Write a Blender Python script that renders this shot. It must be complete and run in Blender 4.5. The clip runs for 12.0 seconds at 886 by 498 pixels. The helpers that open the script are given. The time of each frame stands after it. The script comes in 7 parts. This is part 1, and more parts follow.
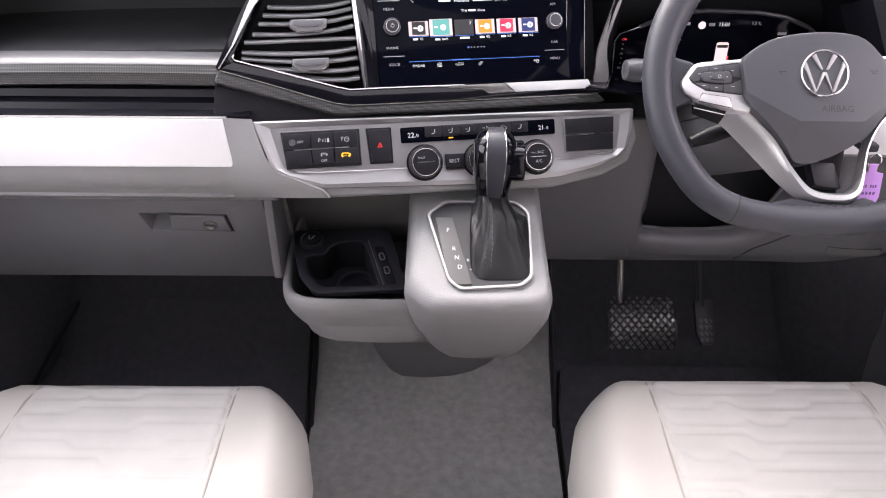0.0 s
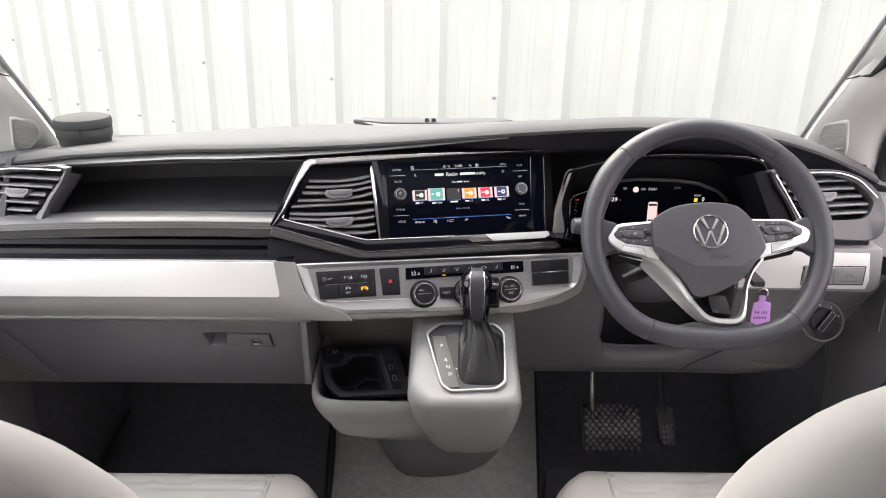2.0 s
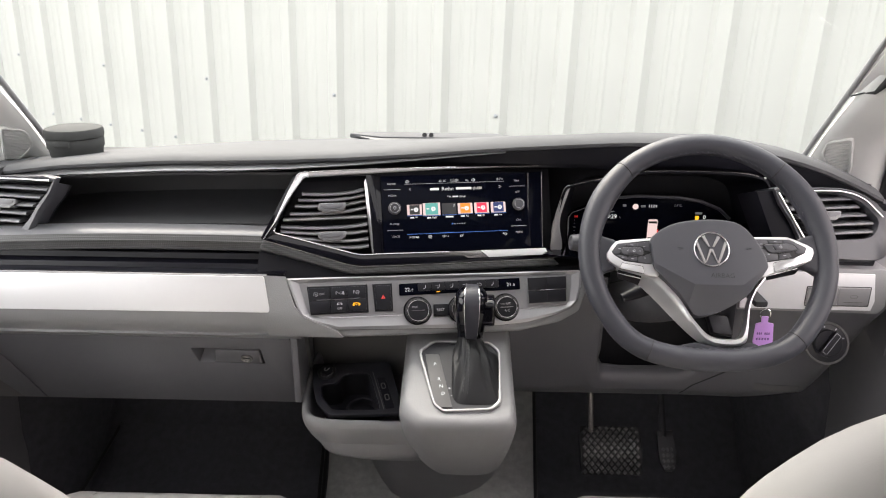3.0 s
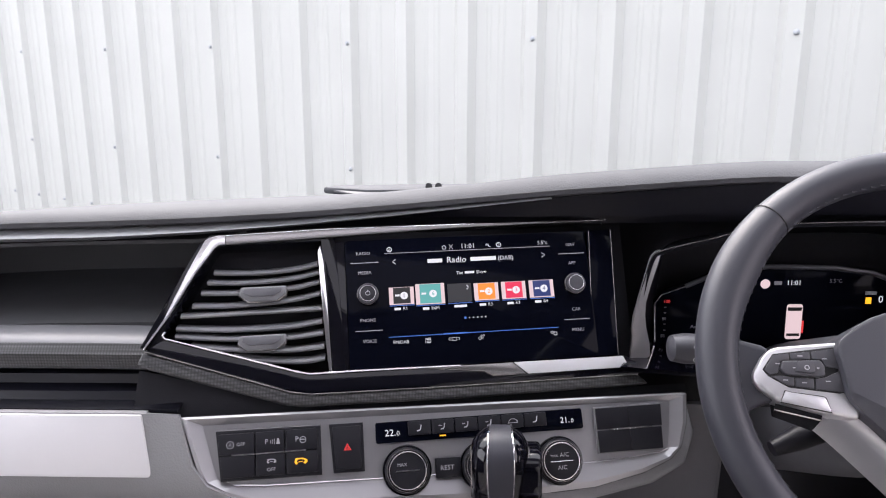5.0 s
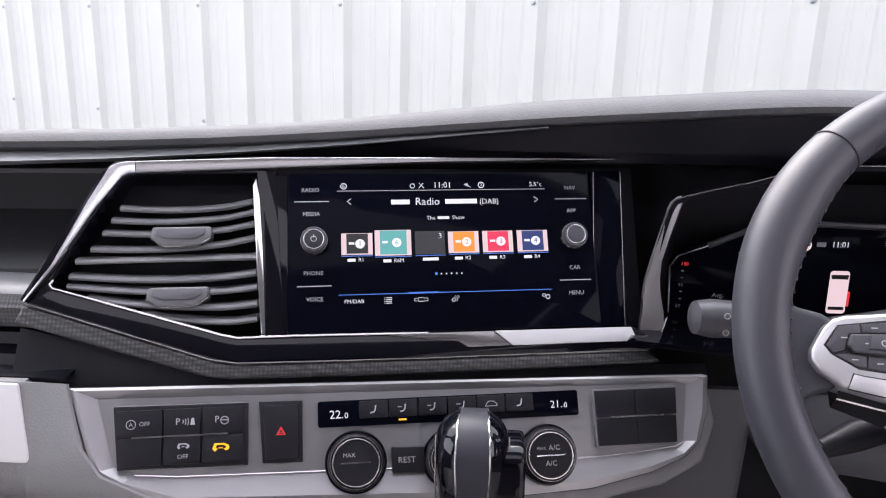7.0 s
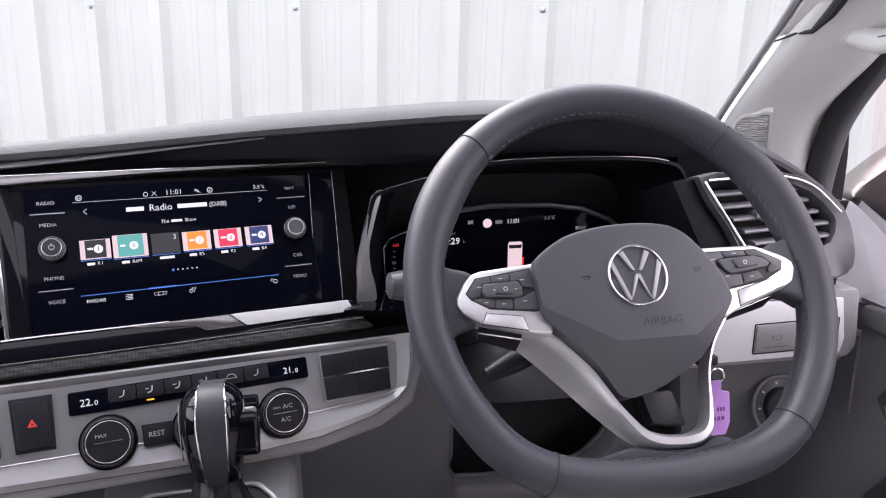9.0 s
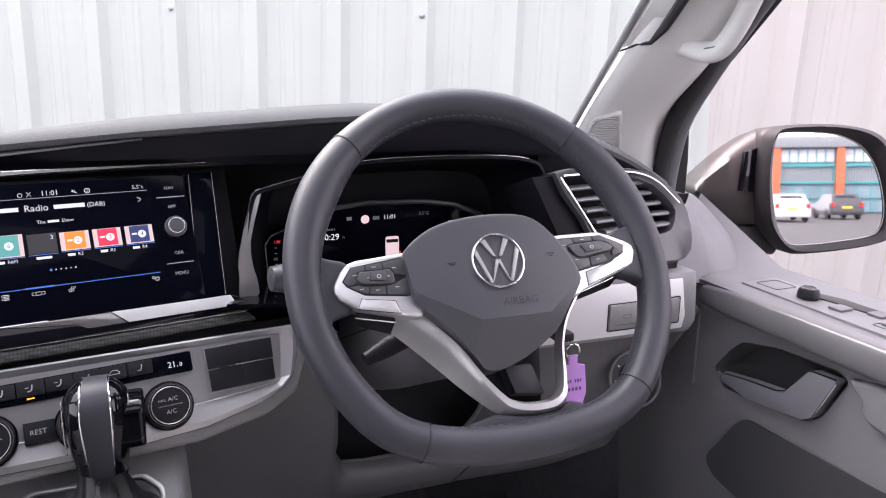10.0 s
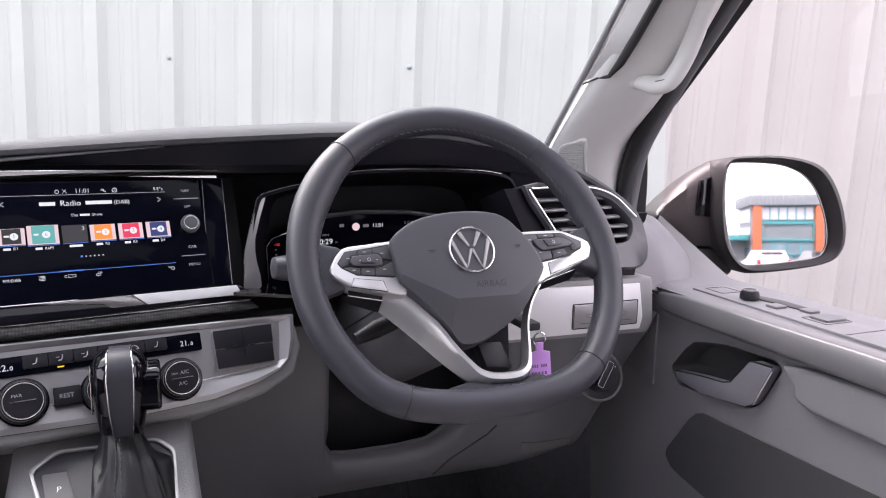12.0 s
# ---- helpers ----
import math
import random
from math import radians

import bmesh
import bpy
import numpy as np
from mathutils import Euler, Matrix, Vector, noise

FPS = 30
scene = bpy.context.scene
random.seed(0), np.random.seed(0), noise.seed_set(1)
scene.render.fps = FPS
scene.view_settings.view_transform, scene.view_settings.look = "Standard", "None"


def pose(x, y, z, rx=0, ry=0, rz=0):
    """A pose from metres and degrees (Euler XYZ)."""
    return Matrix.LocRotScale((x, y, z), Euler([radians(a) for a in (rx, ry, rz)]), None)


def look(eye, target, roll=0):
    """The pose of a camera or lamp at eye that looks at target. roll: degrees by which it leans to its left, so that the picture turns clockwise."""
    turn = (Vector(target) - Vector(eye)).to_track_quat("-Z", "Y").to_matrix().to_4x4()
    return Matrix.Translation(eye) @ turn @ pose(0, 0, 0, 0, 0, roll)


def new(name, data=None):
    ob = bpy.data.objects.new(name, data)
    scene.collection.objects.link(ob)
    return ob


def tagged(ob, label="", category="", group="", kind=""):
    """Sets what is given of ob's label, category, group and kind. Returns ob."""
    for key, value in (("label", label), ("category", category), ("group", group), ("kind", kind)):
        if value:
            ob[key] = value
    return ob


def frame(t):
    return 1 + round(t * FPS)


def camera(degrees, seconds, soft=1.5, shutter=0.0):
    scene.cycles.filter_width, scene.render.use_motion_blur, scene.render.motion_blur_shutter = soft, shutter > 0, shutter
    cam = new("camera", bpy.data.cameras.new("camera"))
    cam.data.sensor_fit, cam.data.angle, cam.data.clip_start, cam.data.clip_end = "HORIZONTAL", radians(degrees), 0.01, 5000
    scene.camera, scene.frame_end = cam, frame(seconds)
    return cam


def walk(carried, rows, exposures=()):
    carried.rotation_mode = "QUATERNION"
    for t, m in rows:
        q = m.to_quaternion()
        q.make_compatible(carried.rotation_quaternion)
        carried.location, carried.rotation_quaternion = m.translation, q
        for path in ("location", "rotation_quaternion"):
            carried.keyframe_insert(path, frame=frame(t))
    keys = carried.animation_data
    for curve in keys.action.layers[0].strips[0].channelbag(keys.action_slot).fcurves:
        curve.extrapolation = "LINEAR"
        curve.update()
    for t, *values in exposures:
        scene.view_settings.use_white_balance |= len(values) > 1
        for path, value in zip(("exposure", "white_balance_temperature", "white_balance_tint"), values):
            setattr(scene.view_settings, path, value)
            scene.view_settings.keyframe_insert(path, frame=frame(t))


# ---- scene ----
cam = camera(61.9, 12.0, soft=1.1)
PATH = [
    (0, (0.038, 0.008, 1.169), (0.048, 1.744, 0.175), 0.5),
    (0.5, (0.038, -0.09, 1.215), (0.085, 1.711, 0.345), 0.7),
    (1, (0.056, -0.134, 1.256), (0.083, 1.7, 0.458), 0.2),
    (1.5, (0.059, -0.207, 1.287), (0.061, 1.647, 0.535), 0.1),
    (2, (0.065, -0.254, 1.301), (0.041, 1.619, 0.601), 0.1),
    (2.5, (0.078, -0.261, 1.305), (0.042, 1.624, 0.638), 0.2),
    (2.7, (0.078, -0.257, 1.302), (0.043, 1.631, 0.643), 0.4),
    (4.3, (0.1, 0.072, 1.199), (0.07, 1.993, 0.644), 0.9),
    (4.5, (0.11, 0.124, 1.205), (0.051, 2.056, 0.692), 0.0),
    (5, (0.097, 0.245, 1.154), (-0.027, 2.193, 0.716), -1.1),
    (5.5, (0.106, 0.32, 1.121), (-0.039, 2.263, 0.671), -0.8),
    (6, (0.108, 0.373, 1.099), (-0.03, 2.311, 0.623), -0.0),
    (6.5, (0.109, 0.387, 1.087), (-0.027, 2.323, 0.602), 0.5),
    (6.7, (0.108, 0.387, 1.088), (-0.019, 2.321, 0.595), 0.6),
    (8.3, (0.149, 0.314, 1.102), (0.293, 2.25, 0.618), -0.1),
    (8.5, (0.155, 0.3, 1.106), (0.383, 2.225, 0.613), -0.1),
    (9, (0.166, 0.263, 1.109), (0.604, 2.152, 0.619), 0.1),
    (9.5, (0.169, 0.237, 1.111), (0.784, 2.075, 0.616), 0.4),
    (10, (0.164, 0.209, 1.111), (0.886, 2.011, 0.632), 0.7),
    (10.5, (0.158, 0.181, 1.108), (0.927, 1.972, 0.662), 1.3),
    (11, (0.144, 0.151, 1.099), (0.923, 1.949, 0.696), 1.6),
    (11.5, (0.131, 0.12, 1.085), (0.907, 1.927, 0.723), 1.5),
    (12, (0.126, 0.099, 1.071), (0.893, 1.916, 0.738), 1.3),
]
EXPOSURES = [(0.0, 0.88, 6750, 17), (0.5, 1.00, 6765, 15), (1.0, 0.84, 6780, 13), (2.0, 0.65, 6980, 10), (2.5, 0.51, 7080, 9), (2.7, 0.51, 7080, 9), (4.5, 0.42, 6500, 17), (5.0, 0.33, 6475, 17), (6.0, 0.37, 6425, 18), (6.5, 0.40, 6400, 18), (8.5, 0.43, 6425, 19), (9.5, 0.43, 6432, 19), (10.5, 0.41, 6440, 18), (12.0, 0.33, 6450, 18)]
walk(cam, [(t, look(eye, target, roll)) for t, eye, target, roll in PATH], EXPOSURES)

WALL_SLOPE, WALL_Y = -0.58, 4.14

# ---- world and light ----
world = bpy.data.worlds.new("overcast_sky")
scene.world = world
world.use_nodes = True
wn = world.node_tree
sky = wn.nodes.new("ShaderNodeTexSky")
sky.sky_type, sky.sun_disc = "NISHITA", False
sky.sun_elevation, sky.sun_rotation = radians(52), radians(332)
sky.air_density, sky.dust_density, sky.ozone_density = 1.0, 6.0, 1.0
mixw = wn.nodes.new("ShaderNodeMix")
mixw.data_type = "RGBA"
mixw.inputs[0].default_value = 0.75
wn.links.new(sky.outputs[0], mixw.inputs[6])
mixw.inputs[7].default_value = (10.0, 10.3, 10.6, 1)
wn.links.new(mixw.outputs[2], wn.nodes["Background"].inputs[0])
wn.nodes["Background"].inputs[1].default_value = 0.40
sun = new("sun", bpy.data.lights.new("sun", "SUN"))
sun.data.energy, sun.data.angle, sun.data.color = 4.5, radians(50), (1.0, 0.97, 0.93)
sun.matrix_world = look((-2.2, 4.2, 6), (0, 0, 0))


# ---- materials ----
def pbr(name, col, rough=0.5, metal=0.0, var=0.08, vscale=6.0, bump=0.0, bscale=300.0, coat=0.0, voronoi=False, rvar=0.02, spec=0.5, regular=False):
    m = bpy.data.materials.new(name)
    m.use_nodes = True
    nt = m.node_tree
    b = nt.nodes["Principled BSDF"]
    b.inputs["Metallic"].default_value = metal
    b.inputs["Specular IOR Level"].default_value = spec
    b.inputs["Coat Weight"].default_value = coat
    b.inputs["Coat Roughness"].default_value = 0.06
    tc = nt.nodes.new("ShaderNodeTexCoord")
    big = nt.nodes.new("ShaderNodeTexNoise")
    big.inputs["Scale"].default_value, big.inputs["Detail"].default_value = vscale, 6
    nt.links.new(tc.outputs["Object"], big.inputs["Vector"])
    ramp = nt.nodes.new("ShaderNodeMapRange")
    ramp.inputs[1].default_value, ramp.inputs[2].default_value = 0.3, 0.7
    ramp.inputs[3].default_value, ramp.inputs[4].default_value = 1 - var, 1 + var
    nt.links.new(big.outputs[0], ramp.inputs[0])
    mul = nt.nodes.new("ShaderNodeVectorMath")
    mul.operation = "SCALE"
    mul.inputs[0].default_value = col
    nt.links.new(ramp.outputs[0], mul.inputs["Scale"])
    nt.links.new(mul.outputs[0], b.inputs["Base Color"])
    if regular:
        cell = nt.nodes.new("ShaderNodeTexVoronoi")
        cell.inputs["Scale"].default_value, cell.inputs["Randomness"].default_value = bscale, 0.0
        nt.links.new(tc.outputs["Object"], cell.inputs["Vector"])
        tone = nt.nodes.new("ShaderNodeMapRange")
        tone.inputs[1].default_value, tone.inputs[2].default_value = 0.1, 0.65
        tone.inputs[3].default_value, tone.inputs[4].default_value = 1.6, 0.4
        nt.links.new(cell.outputs[0], tone.inputs[0])
        two = nt.nodes.new("ShaderNodeVectorMath")
        two.operation = "SCALE"
        nt.links.new(mul.outputs[0], two.inputs[0])
        nt.links.new(tone.outputs[0], two.inputs["Scale"])
        nt.links.new(two.outputs[0], b.inputs["Base Color"])
    rr = nt.nodes.new("ShaderNodeMapRange")
    rr.inputs[1].default_value, rr.inputs[2].default_value = 0.3, 0.7
    rr.inputs[3].default_value, rr.inputs[4].default_value = max(rough - rvar, 0.02), min(rough + rvar, 1)
    fine = nt.nodes.new("ShaderNodeTexNoise")
    fine.inputs["Scale"].default_value, fine.inputs["Detail"].default_value = vscale * 7, 2
    nt.links.new(tc.outputs["Object"], fine.inputs["Vector"])
    nt.links.new(fine.outputs[0], rr.inputs[0])
    nt.links.new(rr.outputs[0], b.inputs["Roughness"])
    if bump:
        t = nt.nodes.new("ShaderNodeTexVoronoi" if voronoi else "ShaderNodeTexNoise")
        t.inputs["Scale"].default_value = bscale
        if regular:
            t.inputs["Randomness"].default_value = 0.0
        nt.links.new(tc.outputs["Object"], t.inputs["Vector"])
        bp = nt.nodes.new("ShaderNodeBump")
        bp.inputs["Strength"].default_value, bp.inputs["Distance"].default_value = bump, 0.001
        nt.links.new(t.outputs[0], bp.inputs["Height"])
        nt.links.new(bp.outputs[0], b.inputs["Normal"])
    return m


def glow(name, col, strength):
    m = bpy.data.materials.new(name)
    m.use_nodes = True
    b = m.node_tree.nodes["Principled BSDF"]
    b.inputs["Base Color"].default_value = (0.01, 0.01, 0.01, 1)
    b.inputs["Roughness"].default_value = 0.3
    b.inputs["Emission Color"].default_value = (*col, 1)
    b.inputs["Emission Strength"].default_value = strength
    return m


PAD = pbr("dash_leather", (0.080, 0.081, 0.087), 0.70, var=0.08, bump=0.35, bscale=480, voronoi=True, spec=0.16)
DARK = pbr("dark_plastic", (0.016, 0.016, 0.022), 0.45, var=0.1, bump=0.1, bscale=900)
BLACKIN = pbr("black_lining", (0.012, 0.012, 0.016), 0.6, var=0.15, bump=0.15, bscale=700, spec=0.2)
GREY = pbr("warm_grey_plastic", (0.212, 0.210, 0.221), 0.46, var=0.05, bump=0.28, bscale=520, voronoi=True)
# Darkened copy of GREY: shade on knee panel and glovebox; also dark trim.
KNEE = pbr("shaded_knee_grey", (0.096, 0.095, 0.106), 0.48, var=0.06, bump=0.2, bscale=600, voronoi=True)
GATE = pbr("satin_gate_metal", (0.36, 0.355, 0.36), 0.38, metal=0.6, var=0.02)
GREYD = pbr("grey_hard_plastic", (0.105, 0.103, 0.105), 0.55, var=0.06, bump=0.2, bscale=600, voronoi=True)
PIANO = pbr("piano_black", (0.003, 0.003, 0.006), 0.05, var=0.0, spec=0.42, rvar=0.0)
SILVER = pbr("satin_silver", (0.33, 0.325, 0.34), 0.34, metal=0.65, var=0.02, vscale=3, rvar=0.01)
TRIM = pbr("white_silver_trim", (0.66, 0.655, 0.68), 0.32, metal=0.15, var=0.02, vscale=3)
SPOKE = pbr("satin_spoke_paint", (0.66, 0.655, 0.675), 0.30, metal=0.8, var=0.02, vscale=3)
CHROME = pbr("chrome", (0.82, 0.82, 0.83), 0.12, metal=1.0, var=0.02)
GLOSSG = pbr("gloss_dark_metal", (0.30, 0.29, 0.29), 0.18, metal=0.8, var=0.03)
WEAVE = pbr("textured_strip", (0.05, 0.05, 0.053), 0.36, var=0.1, bump=0.7, bscale=330, voronoi=True, regular=True)
LEATHER = pbr("wheel_leather", (0.035, 0.036, 0.046), 0.44, spec=0.38, var=0.06, bump=0.08, bscale=1100, voronoi=True)
HUB = pbr("airbag_cover", (0.049, 0.050, 0.061), 0.40, var=0.04, bump=0.08, bscale=1100, voronoi=True)
BOOT = pbr("gaiter_leather", (0.007, 0.007, 0.009), 0.42, spec=0.4, var=0.1, bump=0.12, bscale=800, voronoi=True)
BUTTON = pbr("button_rubber", (0.011, 0.011, 0.015), 0.42, var=0.06, spec=0.25)
RUBBER = pbr("pedal_rubber", (0.115, 0.115, 0.122), 0.24, var=0.15, bump=0.1, spec=0.9)
CARPET = pbr("charcoal_carpet", (0.082, 0.081, 0.093), 0.95, var=0.12, vscale=60, bump=1.0, bscale=900, spec=0.05)
MATC = pbr("grey_floor_mat", (0.40, 0.397, 0.40), 0.95, var=0.14, vscale=60, bump=1.0, bscale=800, spec=0.1)
FABRIC = pbr("cream_seat_fabric", (0.47, 0.460, 0.453), 0.8, var=0.05, vscale=14, bump=0.4, bscale=1200, spec=0.2)
VINYL = pbr("cream_bolster_leather", (0.47, 0.450, 0.434), 0.55, var=0.05, bump=0.05, bscale=900, voronoi=True, spec=0.3)
PILLAR = pbr("light_grey_trim", (0.57, 0.565, 0.562), 0.65, var=0.03, bump=0.12, bscale=800)
HEADL = pbr("headliner_felt", (0.74, 0.73, 0.74), 0.95, var=0.04, vscale=30, bump=0.4, bscale=900)
DOORP = pbr("door_grey_plastic", (0.148, 0.146, 0.159), 0.52, var=0.05, bump=0.2, bscale=600, voronoi=True, spec=0.4)
RAIL = pbr("satin_grey_rail", (0.125, 0.122, 0.132), 0.36, metal=0.3, var=0.03)
# Shelf lining and door hollows; on the pocket plate it stands in for shade.
GREYDK = pbr("dark_hollow_tone", (0.034, 0.034, 0.038), 0.6, var=0.08, bump=0.15, bscale=600)
HANDLE = pbr("satin_dark_metal", (0.34, 0.34, 0.39), 0.42, metal=0.7, var=0.02)
REARC = pbr("charcoal_rear_trim", (0.06, 0.06, 0.062), 0.85, var=0.1, bump=0.3, bscale=400)
VENTG = pbr("vent_grey_plastic", (0.060, 0.060, 0.070), 0.38, var=0.05, bump=0.08, bscale=900, voronoi=True)
BRIGHT = pbr("brushed_bright_frame", (0.80, 0.79, 0.81), 0.22, metal=1.0, var=0.02, rvar=0.01)
SLAT = pbr("satin_slat", (0.14, 0.14, 0.152), 0.30, var=0.03, spec=0.8, rvar=0.0)
EDGE = pbr("satin_edge_strip", (0.24, 0.24, 0.25), 0.3, metal=0.5, var=0.03)
LIPG = pbr("satin_grey_lip", (0.110, 0.110, 0.122), 0.38, var=0.04, spec=0.5)
VISOR = pbr("satin_black_face", (0.006, 0.006, 0.010), 0.36, var=0.1, spec=0.22)
COWL = pbr("matt_black_cowl", (0.005, 0.005, 0.008), 0.55, var=0.1, spec=0.1)
CUPM = pbr("matt_cup_plastic", (0.048, 0.049, 0.050), 0.75, var=0.08, spec=0.12, bump=0.1)
STITCH = pbr("seat_seam_thread", (0.34, 0.325, 0.31), 0.8, var=0.05)
SEAL = pbr("rubber_seal", (0.009, 0.009, 0.011), 0.6, var=0.15)
BROWN = pbr("brown_metallic_paint", (0.045, 0.040, 0.040), 0.42, metal=0.4, var=0.08, vscale=40, coat=0.25)
CLAD = pbr("white_cladding", (0.378, 0.376, 0.362), 0.55, var=0.035, vscale=2.5, bump=0.05, bscale=40)
BOLT = pbr("zinc_bolt", (0.30, 0.31, 0.33), 0.4, metal=0.7, var=0.1)
ASPHALT = pbr("asphalt", (0.06, 0.06, 0.06), 0.9, var=0.25, vscale=3, bump=0.5, bscale=60)
MIRROR = pbr("mirror_glass", (0.66, 0.68, 0.70), 0.015, metal=1.0, var=0.0, rvar=0.005)
PURPLE = pbr("purple_plastic", (0.50, 0.26, 0.66), 0.4, var=0.05)
TAGINK = pbr("violet_tag_print", (0.13, 0.06, 0.22), 0.6, var=0.05)
SCREENB = pbr("screen_glass", (0.002, 0.0025, 0.006), 0.06, var=0.0, rvar=0.01, spec=0.05)
WHITEP = glow("white_print", (0.85, 0.87, 0.92), 0.8)
PRINT = pbr("grey_print", (0.42, 0.42, 0.45), 0.5, var=0.0)
REDG = glow("red_lamp", (0.9, 0.05, 0.05), 0.7)
ORANGEG = glow("amber_lamp", (1.0, 0.45, 0.02), 1.2)
BLUEG = glow("blue_line", (0.08, 0.25, 0.9), 0.7)

glass = bpy.data.materials.new("clear_glass")
glass.use_nodes = True
gn = glass.node_tree
gb = gn.nodes["Principled BSDF"]
gb.inputs["Roughness"].default_value, gb.inputs["IOR"].default_value = 0.0, 1.45
gt = gn.nodes.new("ShaderNodeBsdfTransparent")
gt.inputs[0].default_value = (0.95, 0.97, 0.96, 1)
gg = gn.nodes.new("ShaderNodeBsdfGlossy")
gg.inputs["Roughness"].default_value = 0.01
gm = gn.nodes.new("ShaderNodeMixShader")
gm.inputs[0].default_value = 0.015
gn.links.new(gt.outputs[0], gm.inputs[1])
gn.links.new(gg.outputs[0], gm.inputs[2])
gn.links.new(gm.outputs[0], gn.nodes["Material Output"].inputs[0])
rose = glass.copy()
rose.name = "rose_tinted_glass"
for node in rose.node_tree.nodes:
    if node.type == "BSDF_TRANSPARENT":
        node.inputs[0].default_value = (1.0, 0.90, 0.905, 1)

# Translucent sheet for an unseen overhead opening, added to light the cabin.
frosted = bpy.data.materials.new("added_light_sheet")
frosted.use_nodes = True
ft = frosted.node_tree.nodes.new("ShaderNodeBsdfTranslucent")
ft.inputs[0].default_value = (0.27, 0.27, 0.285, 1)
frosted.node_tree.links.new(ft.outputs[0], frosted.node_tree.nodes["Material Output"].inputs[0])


# ---- building helpers ----
def thing(name, label, category, group="", kind="", at=(0, 0, 0)):
    ob = tagged(new(name), label, category, group, kind)
    ob.location = at
    bpy.context.view_layer.update()
    return ob


def finish(bm, sharp=38):
    bmesh.ops.remove_doubles(bm, verts=bm.verts, dist=1e-6)
    bmesh.ops.recalc_face_normals(bm, faces=bm.faces)
    for f in bm.faces:
        f.smooth = True
    for e in bm.edges:
        if len(e.link_faces) == 2 and e.calc_face_angle(0) > radians(sharp):
            e.smooth = False


def part(name, bm, material, parent=None, label="", m=None, sharp=38):
    finish(bm, sharp)
    if m is not None:
        bm.transform(m)
    me = bpy.data.meshes.new(name)
    bm.to_mesh(me)
    bm.free()
    me.materials.append(material)
    ob = new(name, me)
    if parent is not None:
        ob.parent = parent
        ob.matrix_parent_inverse = parent.matrix_world.inverted()
    if label:
        ob["label"] = label
    return ob


def bevel(bm, w, segs=2, angle=30):
    if w <= 0:
        return bm
    es = [e for e in bm.edges if len(e.link_faces) == 2 and e.calc_face_angle(0) > radians(angle)]
    bmesh.ops.bevel(bm, geom=es, offset=w, segments=segs, profile=0.6, affect="EDGES", clamp_overlap=True)
    return bm


def prism(pts, z0, z1, bev=0.0, segs=2, shrink=0.0):
    """A plate with the outline pts in its own x and y, from z0 to z1."""
    bm = bmesh.new()
    cx, cy = sum(p[0] for p in pts) / len(pts), sum(p[1] for p in pts) / len(pts)
    lo = [bm.verts.new((x, y, z0)) for x, y in pts]
    hi = [bm.verts.new((cx + (x - cx) * (1 - shrink), cy + (y - cy) * (1 - shrink), z1)) for x, y in pts]
    n = len(pts)
    bm.faces.new(lo[::-1])
    bm.faces.new(hi)
    for i in range(n):
        bm.faces.new((lo[i], lo[(i + 1) % n], hi[(i + 1) % n], hi[i]))
    bmesh.ops.recalc_face_normals(bm, faces=bm.faces)
    return bevel(bm, bev, segs)


def box(x0, x1, y0, y1, z0, z1, bev=0.0, segs=2):
    return prism([(x0, y0), (x1, y0), (x1, y1), (x0, y1)], z0, z1, bev, segs)


def ring_plate(outer, inner, z0, z1, bev=0.0):
    """A frame between two outlines with as many corners."""
    bm = bmesh.new()
    n = len(outer)
    v = [[bm.verts.new((x, y, z)) for x, y in o] for o, z in ((outer, z0), (inner, z0), (inner, z1), (outer, z1))]
    for i in range(n):
        j = (i + 1) % n
        for a, b in ((0, 1), (1, 2), (2, 3), (3, 0)):
            bm.faces.new((v[a][i], v[a][j], v[b][j], v[b][i]))
    bmesh.ops.recalc_face_normals(bm, faces=bm.faces)
    return bevel(bm, bev, 2)


def loft(rings, caps=True, closed=True):
    bm = bmesh.new()
    rs = [[bm.verts.new(p) for p in r] for r in rings]
    n = len(rings[0])
    for a, b in zip(rs, rs[1:]):
        for i in range(n if closed else n - 1):
            j = (i + 1) % n
            bm.faces.new((a[i], a[j], b[j], b[i]))
    if caps and closed:
        bm.faces.new(rs[0][::-1])
        bm.faces.new(rs[-1])
    return bm


def sheet(rows, thick=0.003):
    """A skin over rows of points, given a thickness."""
    bm = loft(rows, caps=False, closed=False)
    bmesh.ops.recalc_face_normals(bm, faces=bm.faces)
    if thick:
        bmesh.ops.solidify(bm, geom=bm.faces[:], thickness=thick)
    return bm


def strip(profile, x0, x1, n=8, thick=0.003, bend=None):
    """A profile of (y, z) carried along x; bend(x) gives what is added to y and z."""
    rows = []
    for i in range(n + 1):
        x = x0 + (x1 - x0) * i / n
        dy, dz = bend(x) if bend else (0, 0)
        rows.append([(x, y + dy, z + dz) for y, z in profile])
    return sheet(rows, thick)


def tube(path, r, segs=14, closed=False, squash=1.0):
    """A round bar along a path; r is a radius or one for each point."""
    pts = [Vector(p) for p in path]
    n = len(pts)
    rings, up = [], None
    for i, p in enumerate(pts):
        a = pts[(i - 1) % n] if closed or i else p
        b = pts[(i + 1) % n] if closed or i < n - 1 else p
        d = (b - a).normalized()
        if up is None:
            up = d.orthogonal().normalized()
        up = (up - d * up.dot(d)).normalized()
        side = d.cross(up)
        rad = r[i] if isinstance(r, (list, tuple)) else r
        rings.append([p + rad * (math.cos(t) * up + squash * math.sin(t) * side) for t in (2 * math.pi * k / segs for k in range(segs))])
    if closed:
        rings.append(rings[0])
    return loft(rings, caps=not closed)


